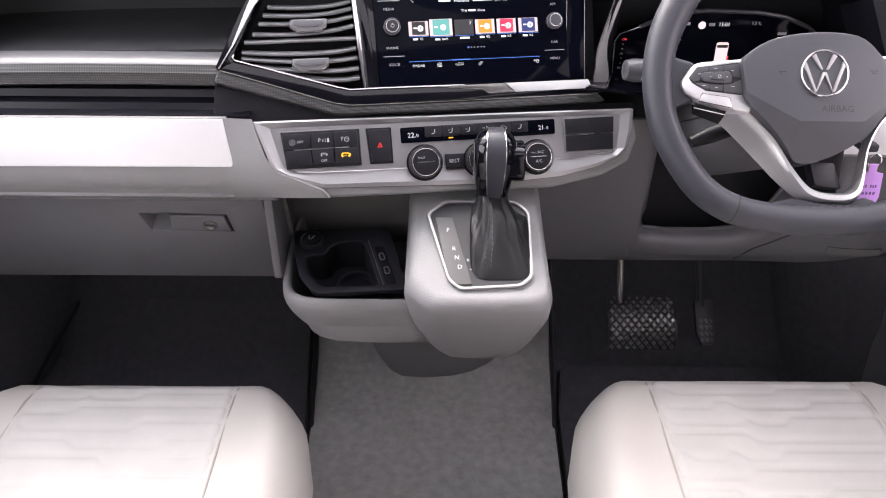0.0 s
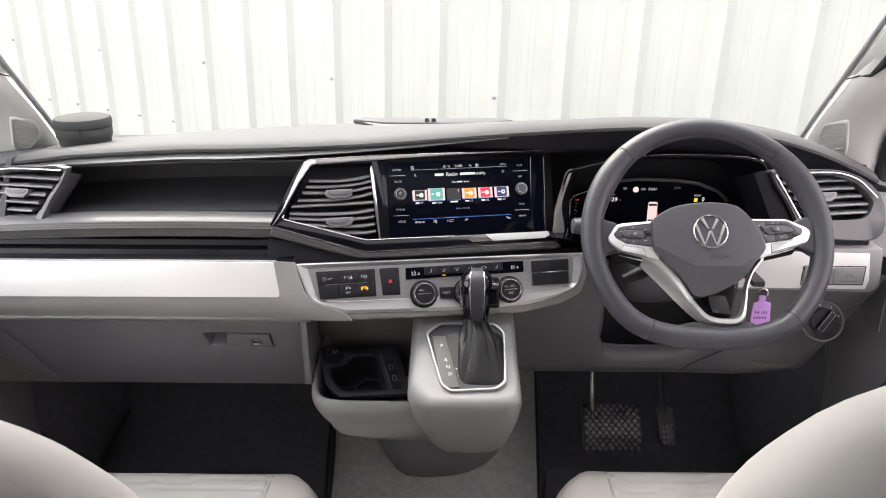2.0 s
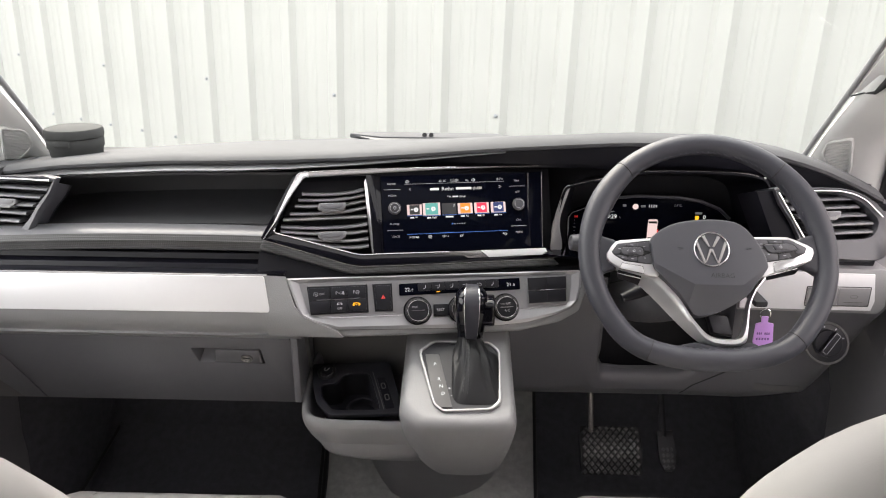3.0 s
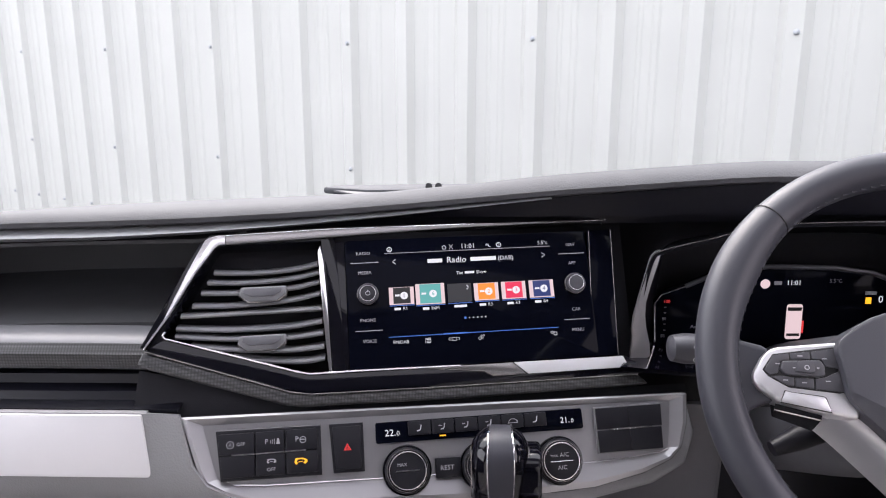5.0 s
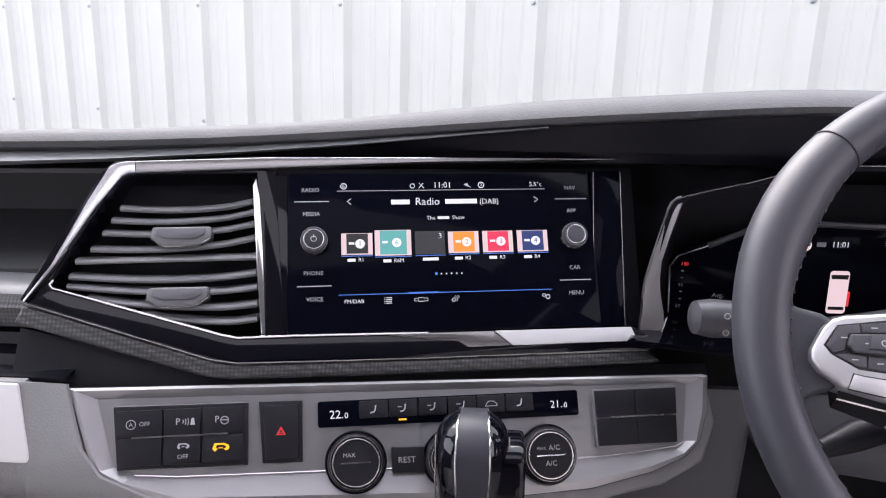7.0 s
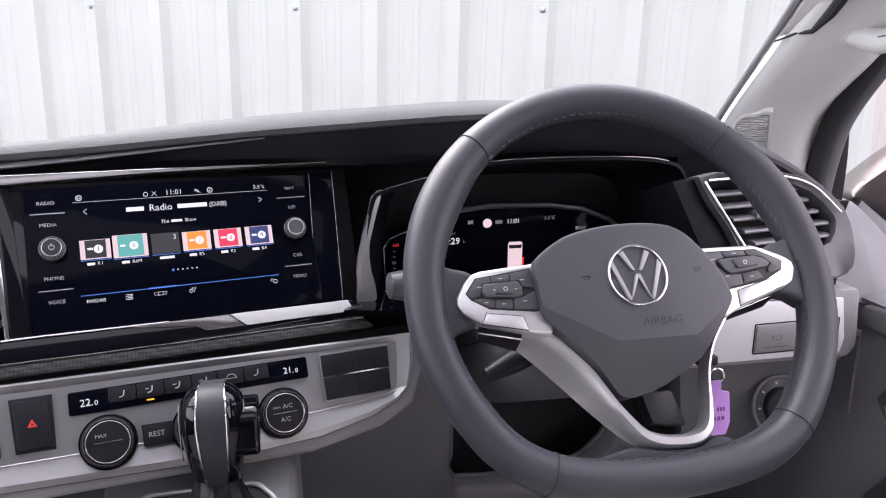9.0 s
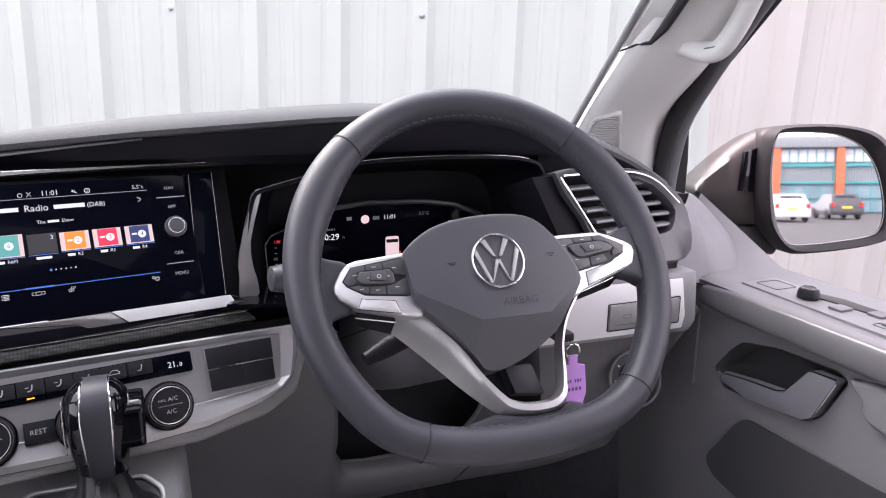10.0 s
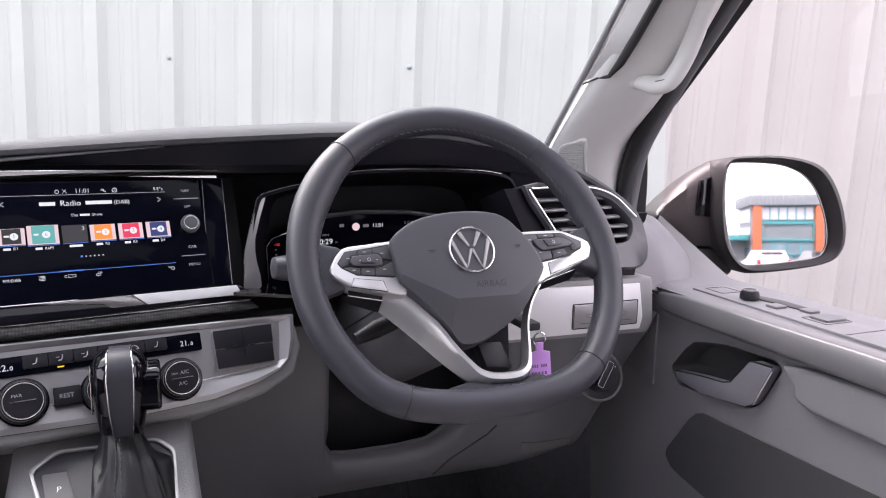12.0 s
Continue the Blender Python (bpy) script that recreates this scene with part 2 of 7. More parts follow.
def lathe(profile, segs=32):
    """A profile of (radius, height) turned round its own z."""
    rings = [[(r * math.cos(2 * math.pi * k / segs), r * math.sin(2 * math.pi * k / segs), h) for k in range(segs)] for r, h in profile]
    return loft(rings)


def rounded(x0, x1, y0, y1, r, n=4):
    out = []
    for cx, cy, a in ((x1 - r, y1 - r, 0), (x0 + r, y1 - r, 90), (x0 + r, y0 + r, 180), (x1 - r, y0 + r, 270)):
        out += [(cx + r * math.cos(radians(a + 90 * k / n)), cy + r * math.sin(radians(a + 90 * k / n))) for k in range(n + 1)]
    return out


def eased(pts, r, n=3):
    """The outline with its corners rounded by about r."""
    out, m = [], len(pts)
    for i in range(m):
        p, a, b = Vector(pts[i]), Vector(pts[i - 1]), Vector(pts[(i + 1) % m])
        ra, rb = min(r, (a - p).length * 0.45), min(r, (b - p).length * 0.45)
        s, e = p + (a - p).normalized() * ra, p + (b - p).normalized() * rb
        for k in range(n + 1):
            t = k / n
            out.append(tuple(s * (1 - t) ** 2 + p * 2 * t * (1 - t) + e * t * t))
    return out


def text(name, words, size, material, parent, m, align="CENTER", label=""):
    cu = bpy.data.curves.new(name, "FONT")
    cu.body, cu.size, cu.align_x, cu.align_y, cu.resolution_u = words, size, align, "CENTER", 2
    tmp = bpy.data.objects.new(name, cu)
    me = bpy.data.meshes.new_from_object(tmp)
    bpy.data.objects.remove(tmp)
    bm = bmesh.new()
    bm.from_mesh(me)
    bpy.data.meshes.remove(me)
    return part(name, bm, material, parent, label, m)


def smooth_outline(pts, k=4):
    """The same outline, drawn as a smooth closed curve with k steps a side."""
    n, out = len(pts), []
    for i in range(n):
        p0, p1, p2, p3 = (Vector(pts[(i + d) % n]) for d in (-1, 0, 1, 2))
        for j in range(k):
            t = j / k
            out.append(tuple(0.5 * (2 * p1 + (p2 - p0) * t + (2 * p0 - 5 * p1 + 4 * p2 - p3) * t * t + (3 * p1 - p0 - 3 * p2 + p3) * t ** 3)))
    return out


def curve(pts, k=5):
    """A smooth open run through the points."""
    ps = [Vector(p) for p in pts]
    ps = [2 * ps[0] - ps[1]] + ps + [2 * ps[-1] - ps[-2]]
    out = []
    for p0, p1, p2, p3 in zip(ps, ps[1:], ps[2:], ps[3:]):
        for j in range(k):
            t = j / k
            out.append(0.5 * (2 * p1 + (p2 - p0) * t + (2 * p0 - 5 * p1 + 4 * p2 - p3) * t * t + (3 * p1 - p0 - 3 * p2 + p3) * t ** 3))
    return out + [ps[-2]]


def run(secs, k=4):
    """Cross-sections filled in smoothly between those given."""
    cols = [curve([s[j] for s in secs], k) for j in range(len(secs[0]))]
    return [[c[i] for c in cols] for i in range(len(cols[0]))]


def soft(ob, levels=2):
    """Rounds a cage into a smooth body."""
    mod = ob.modifiers.new("rounding", "SUBSURF")
    mod.levels = mod.render_levels = levels
    for p in ob.data.polygons:
        p.use_smooth = True
    return ob


def circle(r, n=36, cx=0.0, cy=0.0):
    return [(cx + r * math.cos(2 * math.pi * k / n), cy + r * math.sin(2 * math.pi * k / n)) for k in range(n)]


def local(o, yaw, tilt):
    """A frame on a leaning face: x to its right, y up along it, z out of it towards the cabin."""
    a, b = radians(yaw), radians(tilt)
    u = Vector((math.cos(a), math.sin(a), 0))
    n = Vector((math.sin(a) * math.cos(b), -math.cos(a) * math.cos(b), math.sin(b)))
    v = n.cross(u)
    return Matrix(((u.x, v.x, n.x, o[0]), (u.y, v.y, n.y, o[1]), (u.z, v.z, n.z, o[2]), (0, 0, 0, 1)))


STACK = local((0, 0.926, 0.90), 10.6, 26.2)

# ---- outside: ground, clad wall ----
ground = tagged(part("ground", box(-60, 60, -90, 30, -0.6, -0.5), ASPHALT), "grey asphalt yard under the van", "ground", kind="structure")


def wall_point(s, d, z):
    """A place on the wall: s metres along it, d out of it, z up; the yard falls slightly against the van."""
    ang = math.atan(WALL_SLOPE)
    s = s + 0.025 * z
    return (s * math.cos(ang) + d * math.sin(ang), WALL_Y + s * math.sin(ang) - d * math.cos(ang), z - 0.025 * s)


def wall_cladding():
    """White ribbed sheet wall: flat pans with raised trapezoid ribs, standing across the front of the van."""
    pitch = 0.3847
    prof = []
    for i in range(-34, 26):
        e = 0.372 + i * pitch
        prof += [(e - 0.235, 0.0), (e - 0.225, 0.004), (e - 0.205, 0.004), (e - 0.195, 0.0), (e - 0.105, 0.0), (e - 0.068, 0.036), (e - 0.004, 0.036), (e + 0.026, 0.0), (e + 0.085, 0.0), (e + 0.092, 0.003), (e + 0.105, 0.003), (e + 0.112, 0.0)]
    rows = [[wall_point(s, d, z) for s, d in prof] for z in (-0.5, 0.6, 1.4, 2.3)]
    return sheet(rows, 0.01)


clad = tagged(part("wall_front", wall_cladding(), CLAD, sharp=10), "white ribbed metal cladding wall in front of the van", "wall", kind="structure")


def bolt(s, z):
    ang = math.atan(WALL_SLOPE)
    m = Matrix.Translation(wall_point(s, 0.036, z)) @ Matrix.Rotation(ang, 4, "Z") @ Matrix.Rotation(radians(90), 4, "X")
    part("bolt", lathe([(0.001, 0), (0.013, 0), (0.013, 0.003), (0.008, 0.005), (0.008, 0.011), (0.001, 0.012)], 10), BOLT, clad, m=m)


for z in (1.362, 0.655):
    for k in range(-6, 3):
        bolt(0.345 + 1.154 * k, z)
for k in range(-14, -6):
    bolt(0.345 + 0.3847 * k, 0.19)

# ---- the yard behind the van, seen in the wing mirror ----
TERRA = pbr("terracotta_render", (0.48, 0.13, 0.06), 0.8, var=0.1)
TEALP = pbr("teal_frame_paint", (0.05, 0.28, 0.30), 0.5, var=0.05)
PANE = pbr("office_glass", (0.16, 0.24, 0.28), 0.1, var=0.2, vscale=0.6)
ROOFG = pbr("grey_roof_sheet", (0.22, 0.24, 0.26), 0.6, var=0.06)
CARW = pbr("white_car_paint", (0.50, 0.50, 0.51), 0.3, var=0.02, coat=0.6)
CARD = pbr("dark_car_paint", (0.03, 0.03, 0.035), 0.3, var=0.05, coat=0.6)
PLATE = pbr("yellow_plate", (0.75, 0.6, 0.08), 0.5, var=0.02)
TEALG = pbr("grey_green_slat", (0.26, 0.31, 0.33), 0.6, var=0.05)
PALEP = pbr("pale_reflecting_pane", (0.55, 0.58, 0.63), 0.2, var=0.1, vscale=0.8)
LAMPR = pbr("red_lamp_lens", (0.5, 0.02, 0.02), 0.2, var=0.05)


def office():
    """Two-storey office across the yard: grey fascia, terracotta pillars, teal frames and a slatted band."""
    b = thing("office_building", "teal glazed office with terracotta pillars across the yard", "building", at=(17, -62, -0.5))
    face = Matrix(((1, 0, 0, 0), (0, 0, 1, -62.0), (0, 1, 0, 0), (0, 0, 0, 1)))
    part("wall", box(13.75, 26, -67.5, -62.1, -0.5, 4.8), ROOFG, b)
    part("roof", box(13.45, 26.3, -67.8, -61.4, 4.72, 5.6, 0.06), ROOFG, b, "grey overhanging roof fascia")
    for k in range(40):
        part("fascia_rib", box(13.5 + 0.31 * k, 13.56 + 0.31 * k, -61.42, -61.36, 4.78, 5.52), TEALG, b)
    for x in (13.78, 18.5, 23.2):
        part("pillar", box(x, x + 0.62, -62.1, -61.5, -0.5, 4.72, 0.03), TERRA, b, "terracotta pillar")
    for x in (14.45, 19.2):
        w = 4.0
        for z0, z1, n, glassy in ((-0.4, 0.6, 4, 1), (0.7, 1.75, 4, 1), (3.55, 4.62, 6, 1)):
            for k in range(n):
                xa, xb = x + w * k / n, x + w * (k + 1) / n
                win = part("window", ring_plate([(xa, z0), (xb, z0), (xb, z1), (xa, z1)], [(xa + 0.05, z0 + 0.05), (xb - 0.05, z0 + 0.05), (xb - 0.05, z1 - 0.05), (xa + 0.05, z1 - 0.05)], 0, 0.1), TEALP, b, m=face)
                part("pane", box(xa + 0.05, xb - 0.05, z0 + 0.05, z1 - 0.05, 0.02, 0.05), PANE if z0 < 3 else PALEP, win, m=face)
        part("band", ring_plate([(x, 1.85), (x + w, 1.85), (x + w, 3.45), (x, 3.45)], [(x + 0.1, 2.0), (x + w - 0.1, 2.0), (x + w - 0.1, 3.2), (x + 0.1, 3.2)], 0, 0.25), TEALP, b, "teal frame of the slatted band", m=face)
        for k in range(19):
            part("slat", box(x + 0.12 + 0.2 * k, x + 0.24 + 0.2 * k, 2.0, 3.2, 0.02, 0.12), TEALG, b, m=face)
    for z0 in (0.2, 1.9, 3.4):
        part("side_window", box(13.70, 13.74, -66.8, -62.5, z0, z0 + 1.1), PANE, b)
    part("canopy", box(11.0, 13.6, -64.5, -62.5, 1.9, 2.35, 0.03), TEALP, b, "low teal canopy")
    part("canopy_wall", box(11.4, 13.6, -66, -64, -0.5, 1.9), ROOFG, b)
    return b


def parked_car(x, y, paint, label):
    c = thing("parked_car", label, "car", "parked cars", at=(x, y, -0.5))
    sec = [(-2.1, 0.75, 0.85), (-2.05, 0.95, 0.95), (-1.5, 1.48, 0.80), (0.3, 1.50, 0.80), (1.1, 1.0, 0.92), (2.1, 0.85, 0.85), (2.2, 0.6, 0.8)]
    rings = []
    for yy, h, w in sec:
        rings.append([(x - 0.88, y - yy, -0.2), (x - 0.9, y - yy, 0.1), (x - w, y - yy, -0.5 + min(h, 0.95)), (x - w * 0.85, y - yy, -0.5 + h), (x + w * 0.85, y - yy, -0.5 + h), (x + w, y - yy, -0.5 + min(h, 0.95)), (x + 0.9, y - yy, 0.1), (x + 0.88, y - yy, -0.2)])
    part("body", bevel(loft(rings), 0.05, 2), paint, c)
    part("rear_window", prism([(x - 0.62, 0.55), (x + 0.62, 0.55), (x + 0.52, 0.90), (x - 0.52, 0.90)], 0, 0.03, 0.01), PIANO, c, m=Matrix(((1, 0, 0, 0), (0, -0.95, 1, y + 2.42), (0, 1, 0, 0), (0, 0, 0, 1))))
    for sx in (-1, 1):
        part("tail_lamp", box(x + sx * 0.76 - 0.09, x + sx * 0.76 + 0.09, y + 2.02, y + 2.14, 0.25, 0.50, 0.02), LAMPR, c)
        for wy in (-1.3, 1.3):
            part("tyre", lathe([(0.1, -0.1), (0.31, -0.1), (0.33, 0), (0.31, 0.1), (0.1, 0.1)], 20), SEAL, c, m=Matrix.Translation((x + sx * 0.8, y + wy, -0.17)) @ Matrix.Rotation(radians(90), 4, "Y"))
    part("number_plate", box(x - 0.26, x + 0.26, y + 2.12, y + 2.16, 0.16, 0.28), PLATE, c)
    part("bumper", box(x - 0.82, x + 0.82, y + 2.0, y + 2.18, -0.22, 0.12, 0.05), paint, c)
    return c


office()
parked_car(10.35, -41.5, CARW, "silver-white hatchback parked across the yard")
parked_car(14.4, -46.5, CARD, "dark hatchback parked across the yard")

# ---- van shell ----
floor = tagged(part("floor", sheet([[(x, y, z) for y, z in ((-2.3, 0.1), (0.9, 0.1), (1.22, 0.105), (1.32, 0.14), (1.62, 0.46), (1.66, 0.80))] for x in (-0.97, -0.5, 0, 0.5, 0.97)], 0.02), CARPET),
               "charcoal carpet of the van floor and toe board", "floor", kind="structure")
roof_ys = ((-2.3, 0), (-1.5, 0.01), (-0.8, 0.02), (-0.3, 0.02), (0.06, 0.015), (0.3, 0.01), (0.50, -0.01), (0.66, -0.025), (0.80, -0.06))
roof_bm = loft([[(x, y - (0.12 * abs(x) if y > 0.7 else 0), 1.56 - 0.10 * (abs(x) / 0.85) ** 4 + z) for y, z in roof_ys] for x in (-0.86, -0.8, -0.55, -0.3, 0, 0.3, 0.55, 0.8, 0.86)], caps=False, closed=False)
# Hole cut out of view overhead so that extra sky light enters.
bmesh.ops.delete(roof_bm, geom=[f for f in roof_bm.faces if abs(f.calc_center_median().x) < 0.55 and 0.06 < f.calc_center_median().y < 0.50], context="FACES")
bmesh.ops.recalc_face_normals(roof_bm, faces=roof_bm.faces)
bmesh.ops.solidify(roof_bm, geom=roof_bm.faces[:], thickness=0.02)
tagged(part("ceiling", roof_bm, HEADL), "pale grey felt headliner of the van", "ceiling", kind="structure")
# Added light source: no roof opening is known here.
tagged(part("added_light_panel", sheet([[(x, y, 1.60 - 0.05 * (abs(x) / 0.6) ** 4) for y in (0.0, 0.3, 0.56)] for x in (-0.6, -0.3, 0, 0.3, 0.6)], 0), frosted), "unseen translucent panel added overhead to brighten the cabin", "roof window", kind="structure")
tagged(part("wall_rear", prism([(-0.97, 0.08), (0.97, 0.08), (0.9, 1.56), (-0.9, 1.56)], -0.03, 0.03), REARC, m=pose(0, -2.3, 0, 90, 0, 0)), "charcoal trimmed rear wall of the cabin", "wall", kind="structure")


def side_wall(name, sx, opening):
    outer = [(-2.3, 0.08), (0.15, 0.08), (0.15, 1.5), (-2.3, 1.5)]
    bm = ring_plate(outer, opening, -0.02, 0.02)
    m = Matrix(((0, 0, 1, 0.95 * sx), (1, 0, 0, 0), (0, 1, 0, 0), (0, 0, 0, 1)))
    return tagged(part(name, bm, REARC, m=m), "charcoal rear cabin side trim round a window or open sliding door", "wall", kind="structure")


def kick_panel(side, name):
    """Footwell side trim between the dash end, the door and the toe board."""
    rows = []
    for y, o in ((1.13, 0.055), (1.185, 0.045), (1.22, 0.02), (1.27, -0.01), (1.36, -0.03), (1.62, -0.04)):
        rows.append([(side * (0.84 + o + e), y, z) for z, e in ((0.10, -0.01), (0.30, 0.0), (0.55, 0.0), (0.70, 0.01), (0.80, 0.02))])
    return tagged(part(name, sheet(rows, 0.006), CARPET), "charcoal carpeted footwell side", "trim", kind="structure")


tagged(part("trim_bulkhead", sheet([[(x, 1.375 - 0.40 * min(abs(x), 0.82) ** 2, 0.982 - 0.02 * abs(x)), (x, 1.52, 0.93), (x, 1.67, 0.79)] for x in (-0.84, -0.6, -0.3, 0, 0.3, 0.6, 0.84)], 0.01), BLACKIN), "black scuttle panel under the windscreen", "trim", kind="structure")
for sx, nm in ((1, "trim_cowl_right"), (-1, "trim_cowl_left")):
    tagged(part(nm, sheet([[(sx * 0.985, y, z) for z in (0.08, 0.5, 0.84)] for y in (0.15, 0.6, 1.0, 1.3, 1.68)], 0.01), REARC), "charcoal outer skin beside the footwell", "trim", kind="structure")
kick_panel(1, "trim_footwell_right")
kick_panel(-1, "trim_footwell_left")
side_wall("wall_right", 1, [(-1.2, 1.16), (-0.8, 1.16), (-0.8, 1.36), (-1.2, 1.36)])
side_wall("wall_left", -1, [(-1.35, 0.14), (-0.15, 0.14), (-0.15, 1.42), (-1.35, 1.42)])

windscreen = tagged(part("windscreen", sheet([[(x, 1.40 - 0.42 * x * x - k * (0.62 - 0.2 * x * x), 0.985 + 0.53 * k) for x in (-0.697, -0.5, -0.25, 0, 0.25, 0.5, 0.728)] for k in (0, 0.25, 0.5, 0.75, 1)], 0), glass),
                    "clear laminated windscreen glass", "windscreen", kind="structure")
windscreen.visible_shadow = False


# ---- A pillars ----
def pillar(side, name):
    """Pale A pillar trim: from the dash end up along the windscreen to the roof."""
    top = thing(name, "pale grey A pillar trim with a small speaker grille", "pillar")
    sec = [
        ((0.742, 1.175, 0.975), (0.775, 1.150, 0.975), (0.83, 1.120, 0.955), (0.872, 1.118, 0.94), (0.90, 1.17, 0.94), (0.80, 1.24, 0.975)),
        ((0.740, 1.112, 1.050), (0.775, 1.088, 1.050), (0.83, 1.085, 1.040), (0.868, 1.105, 1.035), (0.90, 1.14, 1.035), (0.80, 1.18, 1.050)),
        ((0.742, 1.030, 1.135), (0.775, 1.000, 1.130), (0.82, 0.985, 1.125), (0.862, 1.010, 1.120), (0.89, 1.05, 1.12), (0.80, 1.10, 1.135)),
        ((0.748, 0.945, 1.235), (0.775, 0.915, 1.230), (0.81, 0.885, 1.225), (0.846, 0.900, 1.220), (0.88, 0.94, 1.22), (0.80, 1.00, 1.235)),
        ((0.745, 0.70, 1.50), (0.765, 0.67, 1.495), (0.79, 0.64, 1.49), (0.82, 0.66, 1.485), (0.86, 0.70, 1.48), (0.79, 0.76, 1.50)),
    ]
    bm = loft(run([smooth_outline([(side * x, y, z) for x, y, z in r], 3) for r in sec], 5))
    part("pillar_trim", bm, PILLAR, top, sharp=50)
    # screen edge bead
    part("edge_bead", tube([(side * 0.735, 1.180, 0.985), (side * 0.733, 1.115, 1.055), (side * 0.733, 1.036, 1.14), (side * 0.736, 0.950, 1.24), (side * 0.736, 0.70, 1.505)], 0.0050, 10), GREY, top)
    part("cover_gap", tube([(side * (x - 0.002), y - 0.006, z) for x, y, z in ((0.737, 1.040, 1.133), (0.748, 1.020, 1.141), (0.757, 1.005, 1.143), (0.7605, 0.985, 1.160), (0.7605, 0.955, 1.190), (0.757, 0.920, 1.222), (0.757, 0.790, 1.365), (0.755, 0.655, 1.50))], [0.0012, 0.0016, 0.003, 0.006, 0.0065, 0.0065, 0.006, 0.006], 8), SEAL, top, "dark joint under the upper cover")
    # overlapping upper cover with its step
    up = [
        ((0.736, 1.036, 1.137), (0.7505, 1.022, 1.146), (0.7525, 1.026, 1.153), (0.738, 1.040, 1.144)),
        ((0.738, 0.990, 1.185), (0.7565, 0.967, 1.187), (0.757, 0.973, 1.194), (0.740, 0.996, 1.192)),
        ((0.740, 0.945, 1.235), (0.7540, 0.921, 1.232), (0.755, 0.927, 1.239), (0.742, 0.951, 1.242)),
        ((0.741, 0.690, 1.500), (0.7525, 0.662, 1.495), (0.754, 0.669, 1.500), (0.743, 0.697, 1.505)),
    ]
    part("upper_cover", loft(run([[(side * x, y - 0.006, z) for x, y, z in r] for r in up], 5)), PILLAR, top)
    # speaker grille: rim and louvre bars
    g = local((side * 0.765, 1.119, 1.02), -37 * side, -34)
    rim = smooth_outline([(-0.005 * side, 0.031), (0.014 * side, 0.037), (0.033 * side, 0.041), (0.033 * side, 0.0), (0.031 * side, -0.046), (0.006 * side, -0.040), (-0.016 * side, -0.010), (-0.013 * side, 0.012)], 2)
    inn = [(0.010 * side + (x - 0.010 * side) * 0.86, y * 0.88) for x, y in rim]
    g = g @ Matrix.Translation((0, 0, 0.005))
    part("grille_rim", ring_plate(rim, inn, -0.016, 0.0018, 0.0008), PILLAR, top, m=g)
    gr = part("grille", prism(inn, -0.008, -0.002), PILLAR, top, "fine louvred speaker grille", m=g)
    for k in range(19):
        v = 0.032 - 0.0038 * k
        xa = float(np.interp(v, [-0.038, -0.010, 0.012, 0.030], [0.004, -0.0115, -0.009, -0.002]))
        part("louvre", box(min(xa * side, 0.029 * side), max(xa * side, 0.029 * side), v - 0.0010, v + 0.0010, -0.003, 0.0004), PILLAR, gr, m=g)
    return top


pillar(1, "pillar_right")
pillar(-1, "pillar_left").location.x += 0.035

# ---- dashboard ----
dash = thing("dashboard", "dark and light grey van dashboard with silver trim", "dashboard", at=(0, 1.0, 0.6))


def edge_z(x):
    """Height of the front edge of the top pad."""
    pts = ((-0.80, 0.972), (-0.70, 0.99), (-0.59, 1.006), (-0.41, 1.017), (-0.2, 1.021), (-0.1, 1.025), (0.0, 1.031), (0.16, 1.044), (0.36, 1.056), (0.50, 1.055), (0.60, 1.040), (0.68, 1.018), (0.76, 0.985), (0.84, 0.945))
    return float(np.interp(x, [p[0] for p in pts], [p[1] for p in pts]))


def edge_y(x):
    return float(np.interp(x, [-0.8, -0.6, -0.3, 0, 0.3, 0.5, 0.65, 0.76, 0.84], [1.0, 0.975, 0.97, 0.985, 0.985, 0.98, 0.985, 1.0, 1.03]))


def pad_rows():
    rows = []
    for i in range(41):
        x = -0.80 + 1.62 * i / 40
        ez, ey = edge_z(x), edge_y(x)
        yb = 1.38 - 0.40 * x * x
        zb = 0.988 - (0.006 if x < 0 else 0.02) * (x / 0.8) ** 2
        crown = ez + 0.010 + 0.005 * min(max((x + 0.05) / 0.2, 0), 1)
        prof = [(ey + 0.010, ez - 0.006), (ey + 0.001, ez - 0.002), (ey, ez + 0.003), (ey + 0.006, ez + 0.008), (ey + 0.03, crown)]
        for k in (0.25, 0.5, 0.75, 1.0):
            prof.append((ey + 0.03 + (yb - ey - 0.03) * k, crown + (zb - crown) * k ** 1.2))
        rows.append([(x, y, z) for y, z in prof])
    return rows


part("top_pad", sheet(pad_rows(), 0.004), PAD, dash, "dark grey grained top pad")
# gloss face under the visor on the driver's side
vis = []
for i in range(25):
    x = -0.205 + 0.845 * i / 24
    ez, ey = edge_z(x), edge_y(x)
    low = min(ez - 0.004, 1.0215 - 0.10 * max(x - 0.5, 0))
    vis.append([(x, ey + 0.008, ez - 0.004), (x, ey + 0.014, low), (x, ey + 0.03, low - 0.001), (x, ey + 0.032, low - 0.011), (x, ey + 0.06, low - 0.016)])
part("visor_face", sheet(vis, 0.003), VISOR, dash, "gloss black face under the top pad")

rows = []
for i in range(13):
    x = 0.605 + 0.265 * i / 12
    ez, ey = edge_z(x), edge_y(x)
    rows.append([(x, ey + 0.012, ez - 0.003), (x, ey + 0.016, ez - 0.016), (x, ey + 0.030, min(0.975, ez - 0.030)), (x, ey + 0.055, min(0.93, ez - 0.060))])
part("vent_hood", sheet(rows, 0.003), BLACKIN, dash, "dark underside of the top pad")

# passenger side, from the pad down
XL, XR = -0.80, -0.19


